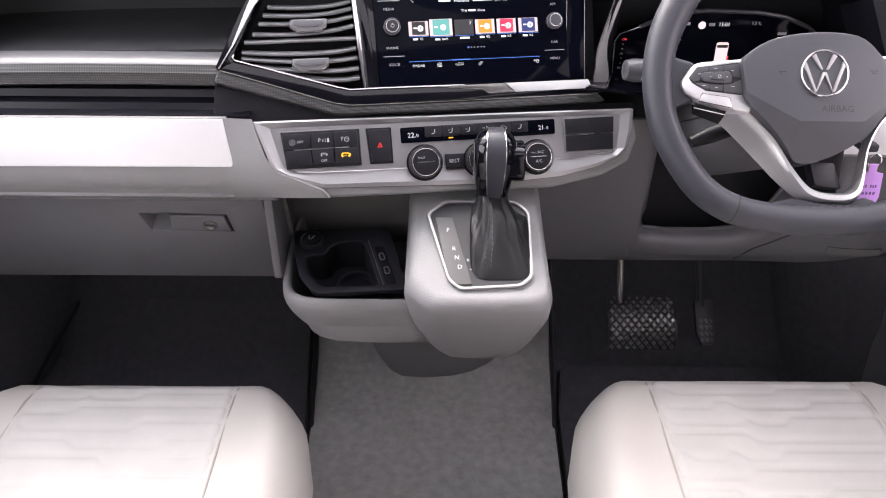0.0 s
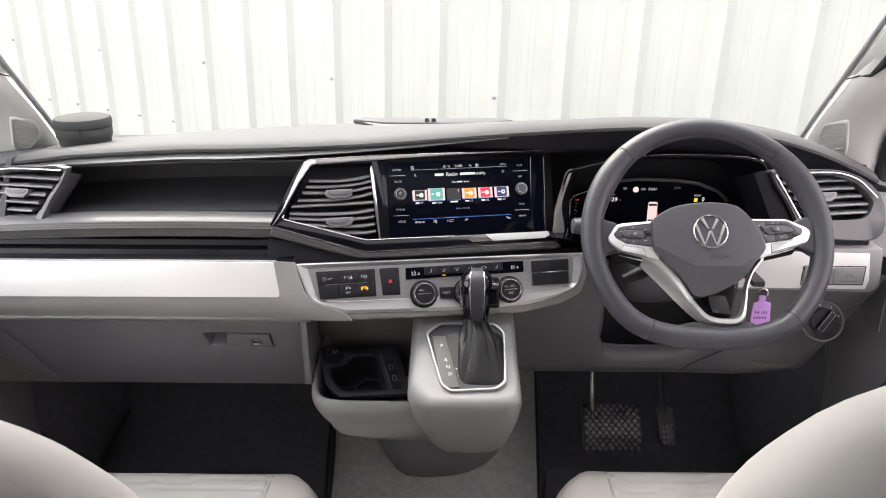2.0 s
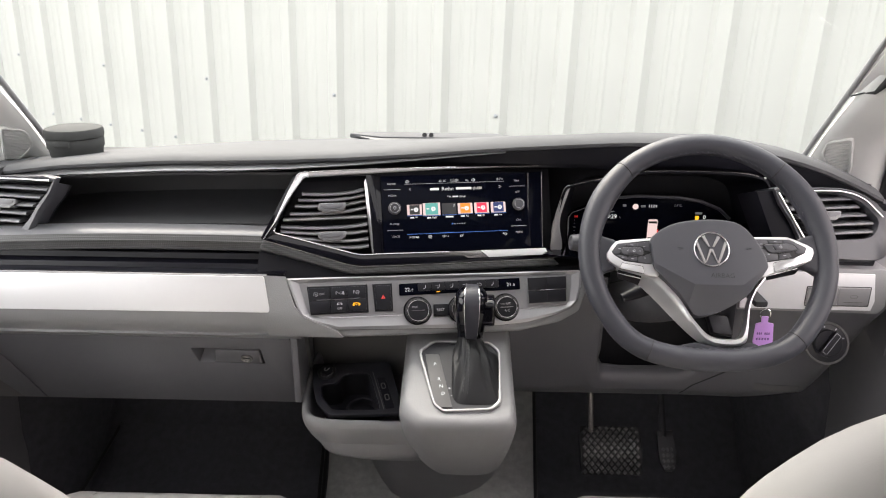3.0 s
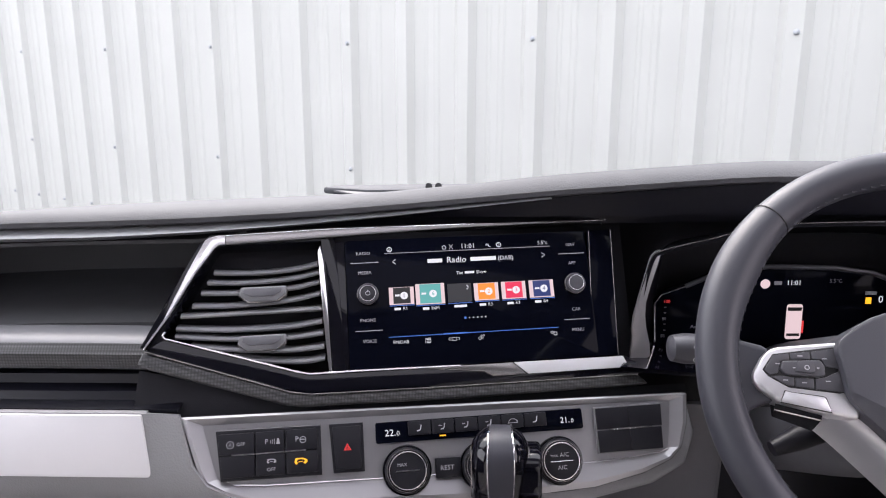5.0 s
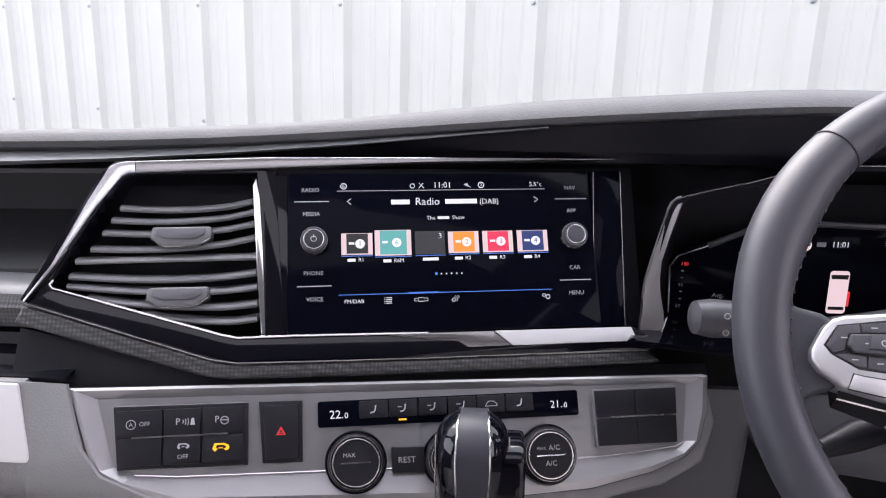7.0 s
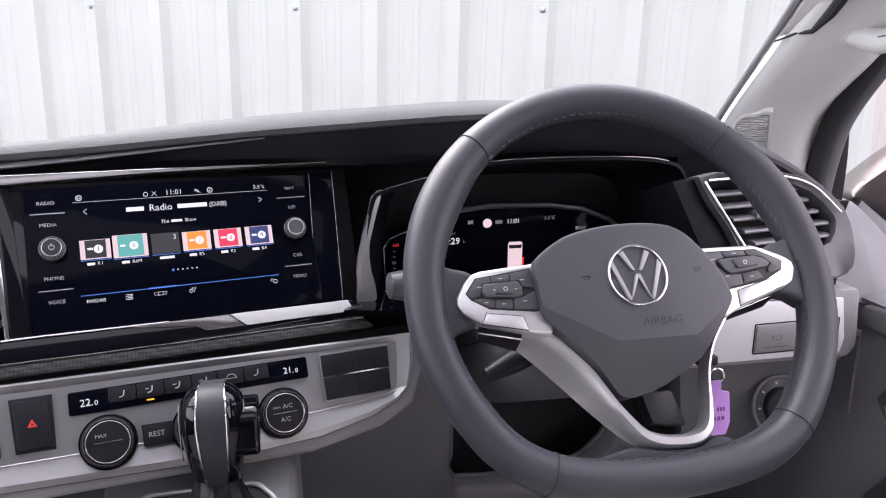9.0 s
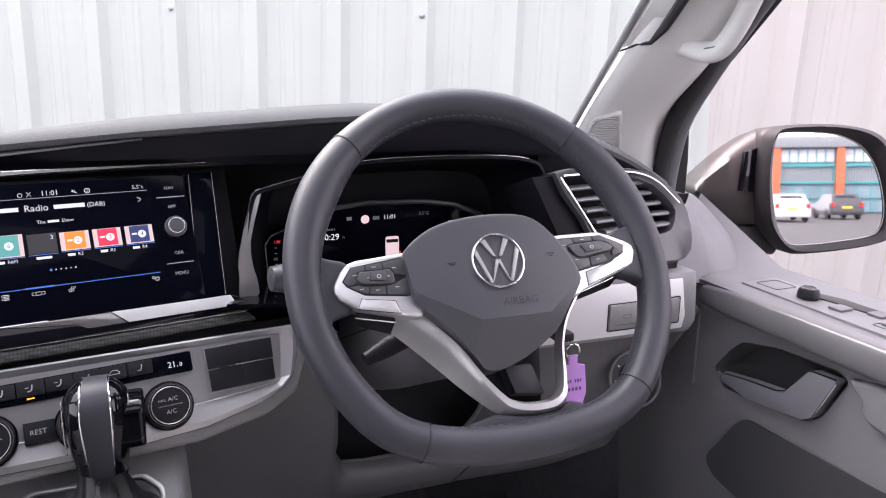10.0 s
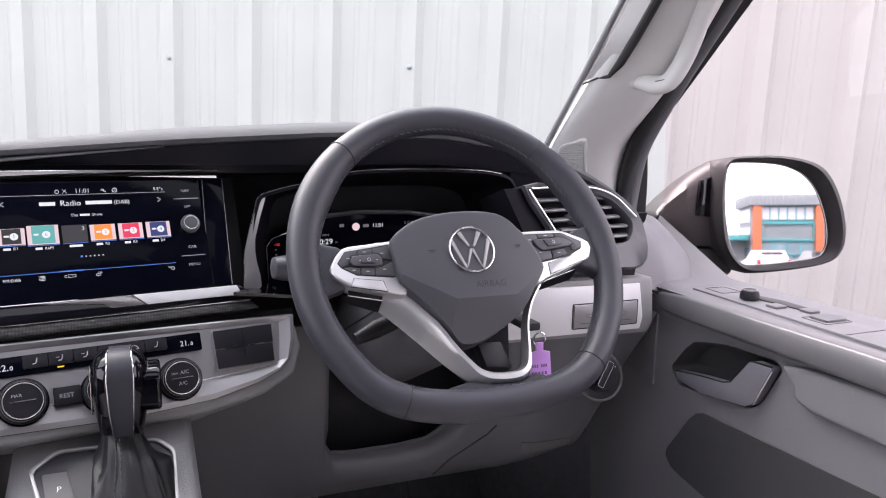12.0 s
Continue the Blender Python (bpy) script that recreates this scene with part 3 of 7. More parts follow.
rows = []
for i in range(33):
    x = XL + 0.96 * i / 32
    k = float(np.interp(x, [-0.8, -0.30, 0.16], [1.0, 1.0, 0.06]))
    rows.append([(x, edge_y(x) + y, edge_z(x) - 0.004 + z * k) for y, z in ((0.014, -0.001), (0.003, -0.003), (-0.003, -0.009), (0.001, -0.013), (0.020, -0.015))])
part("edge_strip", sheet(rows, 0.002), EDGE, dash, "satin grey strip under the pad", sharp=60)
part("shelf", strip([(0.99, 0.998), (1.09, 0.992), (1.10, 0.94), (1.07, 0.922), (0.945, 0.918)], -0.70, XR, 8, 0.004, lambda x: (0, (edge_z(x) - 1.02) * 0.8)), GREYDK, dash, "black lined open shelf")
part("shelf_end", prism([(0.985, 1.0), (1.10, 0.995), (1.10, 0.915), (0.93, 0.912)], 0, 0.01), GREYDK, dash, m=Matrix(((0, 0, 1, -0.705), (1, 0, 0, 0), (0, 1, 0, 0), (0, 0, 0, 1))))
part("shelf_lip", strip([(0.955, 0.917), (0.935, 0.921), (0.91, 0.918), (0.905, 0.914)], XL, -0.222, 10, 0.003, lambda x: (0.0, -0.012 * ((x + 0.36) / 0.4) ** 2)), LIPG, dash, "satin grey lip of the shelf")
part("textured_band", strip([(0.905, 0.913), (0.899, 0.905), (0.900, 0.893), (0.908, 0.889)], XL, -0.215, 10, 0.003, lambda x: (0.0, -0.012 * ((x + 0.36) / 0.4) ** 2)), WEAVE, dash, "dark band with a fine woven pattern")
part("groove_trim", strip([(0.908, 0.889), (0.925, 0.884), (0.906, 0.880), (0.905, 0.876), (0.925, 0.872), (0.895, 0.866), (0.893, 0.863), (0.90, 0.860), (0.870, 0.858)], XL, -0.195, 4, 0.003), VISOR, dash, "gloss black grooved trim")
part("lower_panel", strip([(0.872, 0.860), (0.864, 0.8595), (0.8535, 0.80), (0.853, 0.790), (0.860, 0.772), (0.878, 0.752)], XL, -0.2225, 6, 0.004), GREY, dash, "warm grey grained lower dash")
part("lower_panel", strip([(0.878, 0.752), (0.897, 0.738), (0.915, 0.736)], XL, -0.178, 6, 0.004), GREY, dash)
part("trim_strip", prism([(-0.79, 0.0), (-0.225, 0.0), (-0.216, -0.055), (-0.218, -0.0585), (-0.79, -0.060)], -0.002, 0.0035, 0.0015), TRIM, dash, "bright silver-white trim strip", m=local((0, 0.8625, 0.859), 0, 10.2))


def stack_blend():
    """Smooth flank that carries the lower dash out to the centre stack."""
    left = [(-0.2265, y, z) for y, z in ((0.8660, 0.8592), (0.8590, 0.83), (0.8530, 0.80), (0.8525, 0.79), (0.8590, 0.772), (0.8770, 0.752))]
    right = [STACK @ Vector(p) for p in ((-0.1990, -0.0480, 0.0), (-0.1925, -0.074, 0.0), (-0.1865, -0.0955, 0.0), (-0.1725, -0.1137, 0.0), (-0.1205, -0.1380, 0.0), (-0.112, -0.1480, -0.004))]
    rows = []
    for j in range(11):
        f = j / 10
        g = f ** 1.8 * (2.2 - 1.2 * f)
        rows.append([(a[0] + (b[0] - a[0]) * f, a[1] + (b[1] - a[1]) * g, a[2] + (b[2] - a[2]) * g) for a, b in zip(left, right)])
    return sheet(rows, 0.004)


part("stack_flank", stack_blend(), GREY, dash, "warm grey grained flank", sharp=70)


def glove():
    m = local((-0.47, 0.9, 0.733), 0, -25.5)
    lid = [(-0.270, 0.0), (0.269, 0.0), (0.272, -0.100), (0.274, -0.192), (-0.214, -0.192), (-0.242, -0.080)]
    hole = [(0.094, -0.033), (0.134, -0.033), (0.214, -0.0345), (0.2165, -0.0735), (0.127, -0.0715), (0.101, -0.0710)]
    g = part("glovebox", ring_plate(lid, hole, -0.022, 0.0, 0.003), KNEE, dash, "grey grained glovebox lid, shade put into its colour", m=m)
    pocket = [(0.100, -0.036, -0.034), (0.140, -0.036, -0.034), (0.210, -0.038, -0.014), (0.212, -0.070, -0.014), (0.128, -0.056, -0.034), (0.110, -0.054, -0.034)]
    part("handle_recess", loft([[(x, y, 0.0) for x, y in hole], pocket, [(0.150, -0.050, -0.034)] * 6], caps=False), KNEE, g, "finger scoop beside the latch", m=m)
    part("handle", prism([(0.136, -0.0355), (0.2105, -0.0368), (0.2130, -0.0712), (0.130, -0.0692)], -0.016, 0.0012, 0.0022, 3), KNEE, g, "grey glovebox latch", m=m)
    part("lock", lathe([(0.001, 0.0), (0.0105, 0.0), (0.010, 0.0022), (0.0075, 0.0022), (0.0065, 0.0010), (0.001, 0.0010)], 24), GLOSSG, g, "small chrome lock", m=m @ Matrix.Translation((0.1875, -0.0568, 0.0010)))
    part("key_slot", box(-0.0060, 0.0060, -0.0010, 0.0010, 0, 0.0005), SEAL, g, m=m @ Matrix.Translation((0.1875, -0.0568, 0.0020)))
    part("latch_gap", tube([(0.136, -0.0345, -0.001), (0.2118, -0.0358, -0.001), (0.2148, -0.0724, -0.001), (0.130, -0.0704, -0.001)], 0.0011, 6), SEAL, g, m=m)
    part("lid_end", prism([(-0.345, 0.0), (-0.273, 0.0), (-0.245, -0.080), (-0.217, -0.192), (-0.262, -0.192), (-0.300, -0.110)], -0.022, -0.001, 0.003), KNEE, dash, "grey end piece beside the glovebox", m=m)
    return m


glove()
part("dash_joint", tube([(-0.80, 0.9010, 0.7360), (-0.21, 0.9010, 0.7360)], 0.0018, 6), SEAL, dash, "dark joint above the glovebox")
part("under_panel", sheet([[(x, y, z) for y, z in ((0.95, 0.725), (1.0, 0.60), (1.005, 0.553), (1.12, 0.545), (1.5, 0.60))] for x in (-0.86, -0.72, -0.5, -0.18)], 0.004), GREYD, dash)

# ---- centre stack ----
part("stack_housing", prism([(-0.243, 0.0), (-0.176, 0.125), (0.26, 0.125), (0.255, -0.055), (-0.086, -0.048), (-0.17, -0.026)], -0.06, -0.030), BLACKIN, dash, m=STACK)


def vent_frame():
    out = [(-0.236, 0.015), (-0.182, 0.114), (-0.172, 0.1225), (-0.05, 0.1235), (-0.042, -0.032), (-0.088, -0.0325), (-0.165, -0.012)]
    inn = [(-0.2155, 0.0245), (-0.172, 0.104), (-0.166, 0.1115), (-0.064, 0.1115), (-0.056, -0.0185), (-0.088, -0.0185), (-0.152, 0.003)]
    return out, inn


fo, fi = vent_frame()
part("vent_surround", ring_plate(fo, fi, -0.035, 0.004, 0.0015), PIANO, dash, "gloss black vent surround", m=STACK)
# One frame in two metals; the weaker reflections above are coloured in.
part("frame_left", prism([(-0.2320, 0.0135), (-0.2140, 0.0396), (-0.1912, 0.087), (-0.1752, 0.1169), (-0.1700, 0.1196), (-0.1630, 0.1210), (-0.1560, 0.1212), (-0.1560, 0.1113), (-0.1610, 0.1110), (-0.1655, 0.1085), (-0.1705, 0.1020), (-0.1835, 0.0845), (-0.2085, 0.0430), (-0.2305, 0.0125)], 0.0, 0.008, 0.0012), BRIGHT, dash, "vent side of the frame, its bright reflections put into the metal", m=STACK)
part("frame_top", prism([(-0.1558, 0.1212), (-0.0575, 0.1236), (0.0742, 0.1226), (0.2383, 0.1208), (0.2383, 0.1200), (0.074, 0.1190), (-0.0575, 0.1145), (-0.1558, 0.1113)], 0.0, 0.008, 0.0012), GLOSSG, dash, "top run of the same frame, its dark reflections put into the metal", m=STACK)
# Thin bright line added as the highlight of the top run.
part("frame_top_line", tube([(-0.1558, 0.1206, 0.0075), (-0.0575, 0.1230, 0.0075), (0.0742, 0.1221, 0.0075), (0.2380, 0.1204, 0.0075)], 0.0006, 6), BRIGHT, dash, m=STACK)
part("frame_low_line", tube([(-0.2125, 0.0290, 0.005), (-0.2144, 0.0254, 0.006), (-0.2121, 0.0225, 0.006), (-0.150, 0.0030, 0.006), (-0.0904, -0.0160, 0.006), (-0.0776, -0.0191, 0.006), (-0.0322, -0.0190, 0.006), (0.0673, -0.0203, 0.006)], 0.0010, 8), BRIGHT, dash, "fine chrome line", m=STACK)
part("vent_bar", prism([(-0.0643, 0.1079), (-0.067, 0.1008), (-0.0638, 0.0354), (-0.0600, -0.0176), (-0.0567, -0.0176), (-0.0590, 0.049), (-0.0615, 0.0912)], -0.012, 0.0060, 0.0009), CHROME, dash, "chrome bar beside the vent", m=STACK)
part("inner_slope", prism([(-0.0600, 0.1100), (-0.0600, -0.0180), (-0.0400, -0.0190), (-0.0400, 0.1105)], -0.02, 0.0030, 0.001), PIANO, dash, m=STACK)


def slat(u0, v0, u1, v1, flat):
    """A vent blade from (u0, v0) to (u1, v1): a slim rounded nose and a face that runs back upwards."""
    rows = []
    for k in range(13):
        f = k / 12
        u = u0 + (u1 - u0) * f
        lift = 0.0036 * max(0.0, (f - 0.80) / 0.20) ** 1.3
        v = v0 + (v1 - v0) * f + (0 if flat else lift - 0.0024 * math.sin(math.pi * min(f * 1.15, 1)))
        prof = ((-0.0040, 0.0004), (-0.0038, 0.0022), (-0.0026, 0.0032), (-0.0012, 0.0030), (0.0006, 0.0012), (0.0028, -0.0040), (0.0044, -0.0100), (0.0054, -0.0200), (0.0030, -0.0210), (-0.0016, -0.0080))
        rows.append([(u, v + a, h) for a, h in prof])
    return loft(rows)


def adjuster(parent, m, x, y):
    body = [(-0.0208, 0.0072), (0.0215, 0.0072), (0.0222, 0.0055), (0.0215, -0.0010), (0.0120, -0.0076), (-0.0140, -0.0076), (-0.0232, -0.0012), (-0.0225, 0.0050)]
    part("tab", prism(body, -0.010, 0.0055, 0.0018, 3), SLAT, parent, "grey adjuster tab", m=m @ Matrix.Translation((x, y, 0)))
    part("tab_top", prism([(a * 0.82, b * 0.55 + 0.0016) for a, b in body], 0.0050, 0.0070, 0.0008), LIPG, parent, m=m @ Matrix.Translation((x, y, 0)))
    part("tab_rim", tube([(a, b, 0.0040) for a, b in body[3:7]], 0.0009, 6), GLOSSG, parent, m=m @ Matrix.Translation((x, y, 0)))


def air_vent(parent, m, slats, tabs):
    v = part("air_vent", prism([(x, y) for x, y in fi], -0.034, -0.028), BLACKIN, parent, "dark louvred air vent", m=m)
    for k, (u0, v0, u1, v1) in enumerate(slats):
        part("slat", slat(u0, v0, u1, v1, k == 4), EDGE if k == 4 else SLAT, v, m=m @ Matrix.Translation((0, 0, -0.003)), sharp=22)
    for x, y in tabs:
        adjuster(v, m, x, y)
    return v


air_vent(dash, STACK, [(-0.1684, 0.0873, -0.068, 0.0878), (-0.1746, 0.0775, -0.067, 0.0791), (-0.1807, 0.0675, -0.0665, 0.0695), (-0.1888, 0.0550, -0.066, 0.0579), (-0.1995, 0.0457, -0.065, 0.0462), (-0.2035, 0.0340, -0.065, 0.0300), (-0.2046, 0.0265, -0.0645, 0.0185), (-0.190, 0.0165, -0.064, 0.0055), (-0.150, 0.0045, -0.064, -0.0060)], [(-0.1205, 0.0612), (-0.122, 0.0140)])

# gloss strip below the screen, its reflections added as plates, and the woven strip
part("gloss_strip", prism([(-0.2130, 0.0225), (-0.152, 0.0025), (-0.0904, -0.0170), (-0.0776, -0.0198), (0.235, -0.0215), (0.258, -0.036), (0.246, -0.0392), (0.0663, -0.0394), (-0.0775, -0.0377), (-0.0966, -0.0343), (-0.2313, 0.0122)], -0.02, 0.0055, 0.0015), PIANO, dash, "gloss black strip below the screen", m=STACK)
# Pale and grey plates imitate what the gloss black reflects.
part("strip_reflection", prism([(0.120, -0.0204), (0.2320, -0.0212), (0.2365, -0.0325), (0.134, -0.0325)], 0.004, 0.0072, 0.001), TRIM, dash, "pale plate for a reflection in the gloss strip", m=STACK)
part("strip_reflection", prism([(0.030, -0.0203), (0.1190, -0.0204), (0.1325, -0.0325), (0.098, -0.0325), (0.090, -0.0275), (0.050, -0.0235)], 0.004, 0.0066, 0.0008), GLOSSG, dash, "grey plate for a reflection in the gloss strip", m=STACK)
part("strip_low_line", tube([(-0.2313, 0.0118, 0.005), (-0.165, -0.0110, 0.005), (-0.0966, -0.0347, 0.005), (-0.0775, -0.0381, 0.005), (0.0663, -0.0398, 0.005), (0.245, -0.0398, 0.005)], 0.0007, 6), GLOSSG, dash, m=STACK)
part("woven_strip", prism([(-0.233, 0.0112), (-0.0966, -0.0353), (-0.0775, -0.0387), (0.0663, -0.0404), (0.246, -0.0402), (0.256, -0.0500), (0.0664, -0.0512), (-0.085, -0.0490), (-0.1018, -0.0466), (-0.2389, -0.0019)], -0.03, 0.0045, 0.003, 3), WEAVE, dash, "dark strip with a woven pattern", m=STACK)
part("under_shadow_gap", prism([(-0.24, -0.004), (-0.082, -0.047), (0.25, -0.051), (0.30, -0.052), (0.30, -0.064), (-0.20, -0.054), (-0.245, -0.045)], -0.05, -0.012), BLACKIN, dash, m=STACK)

# infotainment
unit = part("infotainment_screen", prism(rounded(-0.040, 0.208, -0.0195, 0.1105, 0.003), -0.02, 0.005, 0.001), SCREENB, dash, "black touchscreen with a radio station list", m=STACK)
part("side_blank", prism([(0.2095, 0.111), (0.2355, 0.111), (0.2285, -0.0195), (0.2065, -0.0195)], -0.02, 0.0045, 0.001), SCREENB, dash, "black blank strip beside the screen", m=STACK)
for a, b in ((0.2362, 0.2278), (0.2127, 0.2021)):
    part("blank_line", tube([(a, 0.110, 0.0046), (b, -0.0195, 0.0046)], 0.00035, 5), GLOSSG, dash, m=STACK)


def on(x, y, h=0.0056):
    return STACK @ Matrix.Translation((x, y, h))


def sc(px, py):
    """Display coordinates from a 390 by 260 layout grid."""
    return -0.001 + px * 0.1755 / 388, 0.1075 - py * 0.1235 / 262


def srect(name, px0, py0, px1, py1, mat, h=0.0003):
    (x0, y1), (x1, y0) = sc(px0, py0), sc(px1, py1)
    return part(name, box(x0, x1, y0, y1, 0, h), mat, unit, m=STACK @ Matrix.Translation((0, 0, 0.0053)))


def stext(words, px, py, size, mat=WHITEP, align="CENTER"):
    x, y = sc(px, py)
    return text("caption", words, size, mat, unit, on(x, y), align)


TEAL, ORG, RED2, NAVY, PINK = glow("teal_tile", (0.10, 0.42, 0.40), 0.8), glow("orange_tile", (1.0, 0.27, 0.02), 0.9), glow("red_tile", (0.75, 0.02, 0.08), 0.9), glow("navy_tile", (0.01, 0.03, 0.16), 0.8), glow("pink_tile", (0.80, 0.62, 0.64), 0.8)
DIM, BLACKT = glow("dim_tile", (0.02, 0.02, 0.025), 0.6), glow("black_tile", (0.006, 0.006, 0.006), 0.4)
srect("status_line", 0, 24.8, 377, 25.8, PRINT)
stext("11:01", 188, 17, 0.0068)
stext("5.5\u00b0c", 360, 17, 0.0052)


def ring_icon(px, py, r):
    """A small outlined disc on the display."""
    x, y = sc(px, py)
    return part("icon", ring_plate(circle(r, 16), circle(r * 0.76, 16), 0, 0.0003), WHITEP, unit, m=on(x, y, 0.0053))


def stroke_icon(px, py, pts, r=0.00022):
    """A fine drawn sign on the display."""
    x, y = sc(px, py)
    return part("icon", tube([(a, b, 0) for a, b in pts], r, 5), WHITEP, unit, m=on(x, y, 0.0054))


ring_icon(11.5, 17, 0.0026)
ring_icon(259, 17, 0.0026)
stroke_icon(11.5, 17, [(-0.0010, -0.0008), (0, 0.0013), (0.0010, -0.0008), (-0.0010, -0.0008)])
text("caption", "2", 0.0036, WHITEP, unit, on(*sc(259, 17), 0.0055))
ring_icon(134, 17.5, 0.0021)
for s in (-1, 1):
    stroke_icon(150, 17, [(-0.0020 * s, -0.0022), (0.0, 0.0004), (0.0018 * s, 0.0022)])
stroke_icon(234, 17, [(-0.0026, 0.0004), (-0.0012, 0.0004), (0.0004, 0.0016), (0.0004, -0.0012), (-0.0012, 0.0), (-0.0026, 0.0004)])
stroke_icon(234, 17, [(-0.0018, 0.0018), (0.0026, -0.0020)])
stroke_icon(20.5, 44, [(0.0016, 0.0024), (-0.0016, 0.0), (0.0016, -0.0024)], 0.0003)
stroke_icon(359, 44, [(-0.0016, 0.0024), (0.0016, 0.0), (-0.0016, -0.0024)], 0.0003)
for a, b in ((95, 128), (192, 250)):
    srect("title_bar", a, 41.8, b, 50, WHITEP)
stext("Radio", 160, 46, 0.0088)
stext("(DAB)", 272, 47, 0.0062)
stext("The", 165, 75, 0.0046)
srect("subtitle_bar", 177, 72.3, 198, 77, WHITEP)
stext("Show", 214, 75, 0.0046)
tiles = ((5.5, 60, 99.5, 136.5, BLACKT, "R1"), (64, 128, 95, 139, TEAL, "R6M"), (135, 188, 98, 138, DIM, ""), (194, 249, 99.5, 137, ORG, "R2"), (256, 311, 99.5, 137, RED2, "R3"), (319, 375, 99.5, 137, NAVY, "R4"))
for k, (a, b, c, d, mt, words) in enumerate(tiles):
    if k != 2:
        srect("tile_margin", a, c, b, d, PINK)
        srect("tile", a + 9, c + 1, b - 8, d - 2, mt, 0.0006)
        x, y = sc(a + (b - a) * 0.60, (c + d) / 2)
        part("tile_disc", lathe([(0.0001, 0), (0.0038, 0), (0.0038, 0.0002), (0.0001, 0.0002)], 24), WHITEP, unit, m=on(x, y, 0.0059))
        srect("tile_mark", a + 13, (c + d) / 2 - 3, a + 23, (c + d) / 2 + 1, WHITEP, 0.0008)
        text("caption", "16.234"[k], 0.0056, mt, unit, on(x, y, 0.0063))
        srect("name_bar", (a + b) / 2 - 17 - (k == 1), d + 6.5, (a + b) / 2 - 3 - (k == 1), d + 11.5, WHITEP)
        stext(words, (a + b) / 2 + 7 + 2.5 * (k == 1), d + 9, 0.0043)
    else:
        srect("tile", a, c, b, d, mt)
        stext("3", 180, 107, 0.0062)
        srect("name_bar", (a + b) / 2 - 14, d + 6, (a + b) / 2 + 14, d + 11, WHITEP)
    srect("tile_line", a, d + 1.5, b, d + 2.6, BLUEG)
for k in range(6):
    x, y = sc(170 + 9.1 * k, 172)
    part("dot", lathe([(0.0001, 0), (0.0012 if k == 0 else 0.0007, 0), (0.0012 if k == 0 else 0.0007, 0.0002), (0.0001, 0.0002)], 10), BLUEG if k == 0 else WHITEP, unit, m=on(x, y, 0.0053))
srect("tab_line", 0, 203.2, 376, 204.4, BLUEG)
srect("tab_line", 120, 202.2, 172, 204.8, BLUEG)
stext("FM/DAB", 26, 215.5, 0.0044)
for r in range(4):
    srect("icon", 81, 210 + 3 * r, 91, 211.1 + 3 * r, WHITEP)
    srect("icon", 78, 210 + 3 * r, 79.4, 211.1 + 3 * r, WHITEP)
stroke_icon(142, 215, [(-0.0022, -0.0014), (0.0022, -0.0014), (0.0022, 0.0014), (-0.0022, 0.0014), (-0.0022, -0.0014)])
for s in (-1, 1):
    stroke_icon(142 + 9.5 * s, 215, [(-0.0012 * s, -0.0011), (0.0009 * s, -0.0011), (0.0009 * s, 0.0011), (-0.0012 * s, 0.0011)])
ring_icon(199, 217, 0.0015)
stroke_icon(205, 215, [(0, -0.0022), (0, 0.0020)])
for s in (-1, 1):
    stroke_icon(205, 212, [(0.0010 * s, -0.0012), (0.0018 * s, 0.0), (0.0010 * s, 0.0012)])
ring_icon(361, 213.5, 0.0013)
ring_icon(368, 216.5, 0.0019)
for words, x, y in (("RADIO", -0.0221, 0.0965), ("MEDIA", -0.0216, 0.0768), ("PHONE", -0.0204, 0.0291), ("VOICE", -0.0196, 0.0085), ("NAV", 0.1910, 0.0962), ("APP", 0.1907, 0.0766), ("CAR", 0.1898, 0.0287), ("MENU", 0.1894, 0.0080)):
    text("key_label", words, 0.0046, PRINT, unit, on(x, y, 0.0053))
for x0, x1, y in ((-0.035, -0.0075, 0.0868), (-0.033, -0.0065, 0.0186), (0.1775, 0.2045, 0.0865), (0.1765, 0.2025, 0.0183)):
    part("key_line", box(x0, x1, y, y + 0.0007, 0, 0.0003), PRINT, unit, m=STACK @ Matrix.Translation((0, 0, 0.005)))
for x, face in ((-0.0195, DARK), (0.1903, VENTG)):
    kn = part("rotary_knob", lathe([(0.001, 0), (0.0102, 0), (0.0102, 0.0085), (0.0095, 0.0100), (0.001, 0.0100)], 40), VENTG, unit, "dark rotary knob with bright ring", m=on(x, 0.0547, 0.004))
    part("knob_ring", ring_plate(circle(0.0080, 40), circle(0.0072, 40), 0, 0.0010, 0.0003), BRIGHT, kn, m=on(x, 0.0547, 0.0138))
    part("knob_face", lathe([(0.0005, 0), (0.0071, 0), (0.0071, 0.0006), (0.0005, 0.0010)], 32), face, kn, m=on(x, 0.0547, 0.0139))
    part("knob_grip", ring_plate(circle(0.0107, 40), circle(0.0096, 40), 0, 0.0060, 0.0008), GLOSSG, kn, m=on(x, 0.0547, 0.0040))
    if x < 0:
        part("knob_mark", ring_plate(circle(0.0024, 20), circle(0.0018, 20), 0, 0.0002), PRINT, kn, m=on(x, 0.0547, 0.0150))
        part("knob_mark", box(-0.0003, 0.0003, 0.0008, 0.0034, 0, 0.0002), PRINT, kn, m=on(x, 0.0547, 0.0150))


def annulus(r0, r1, z0, z1, bev=0.0, n=36):
    return ring_plate(circle(r1, n), circle(r0, n), z0, z1, bev)


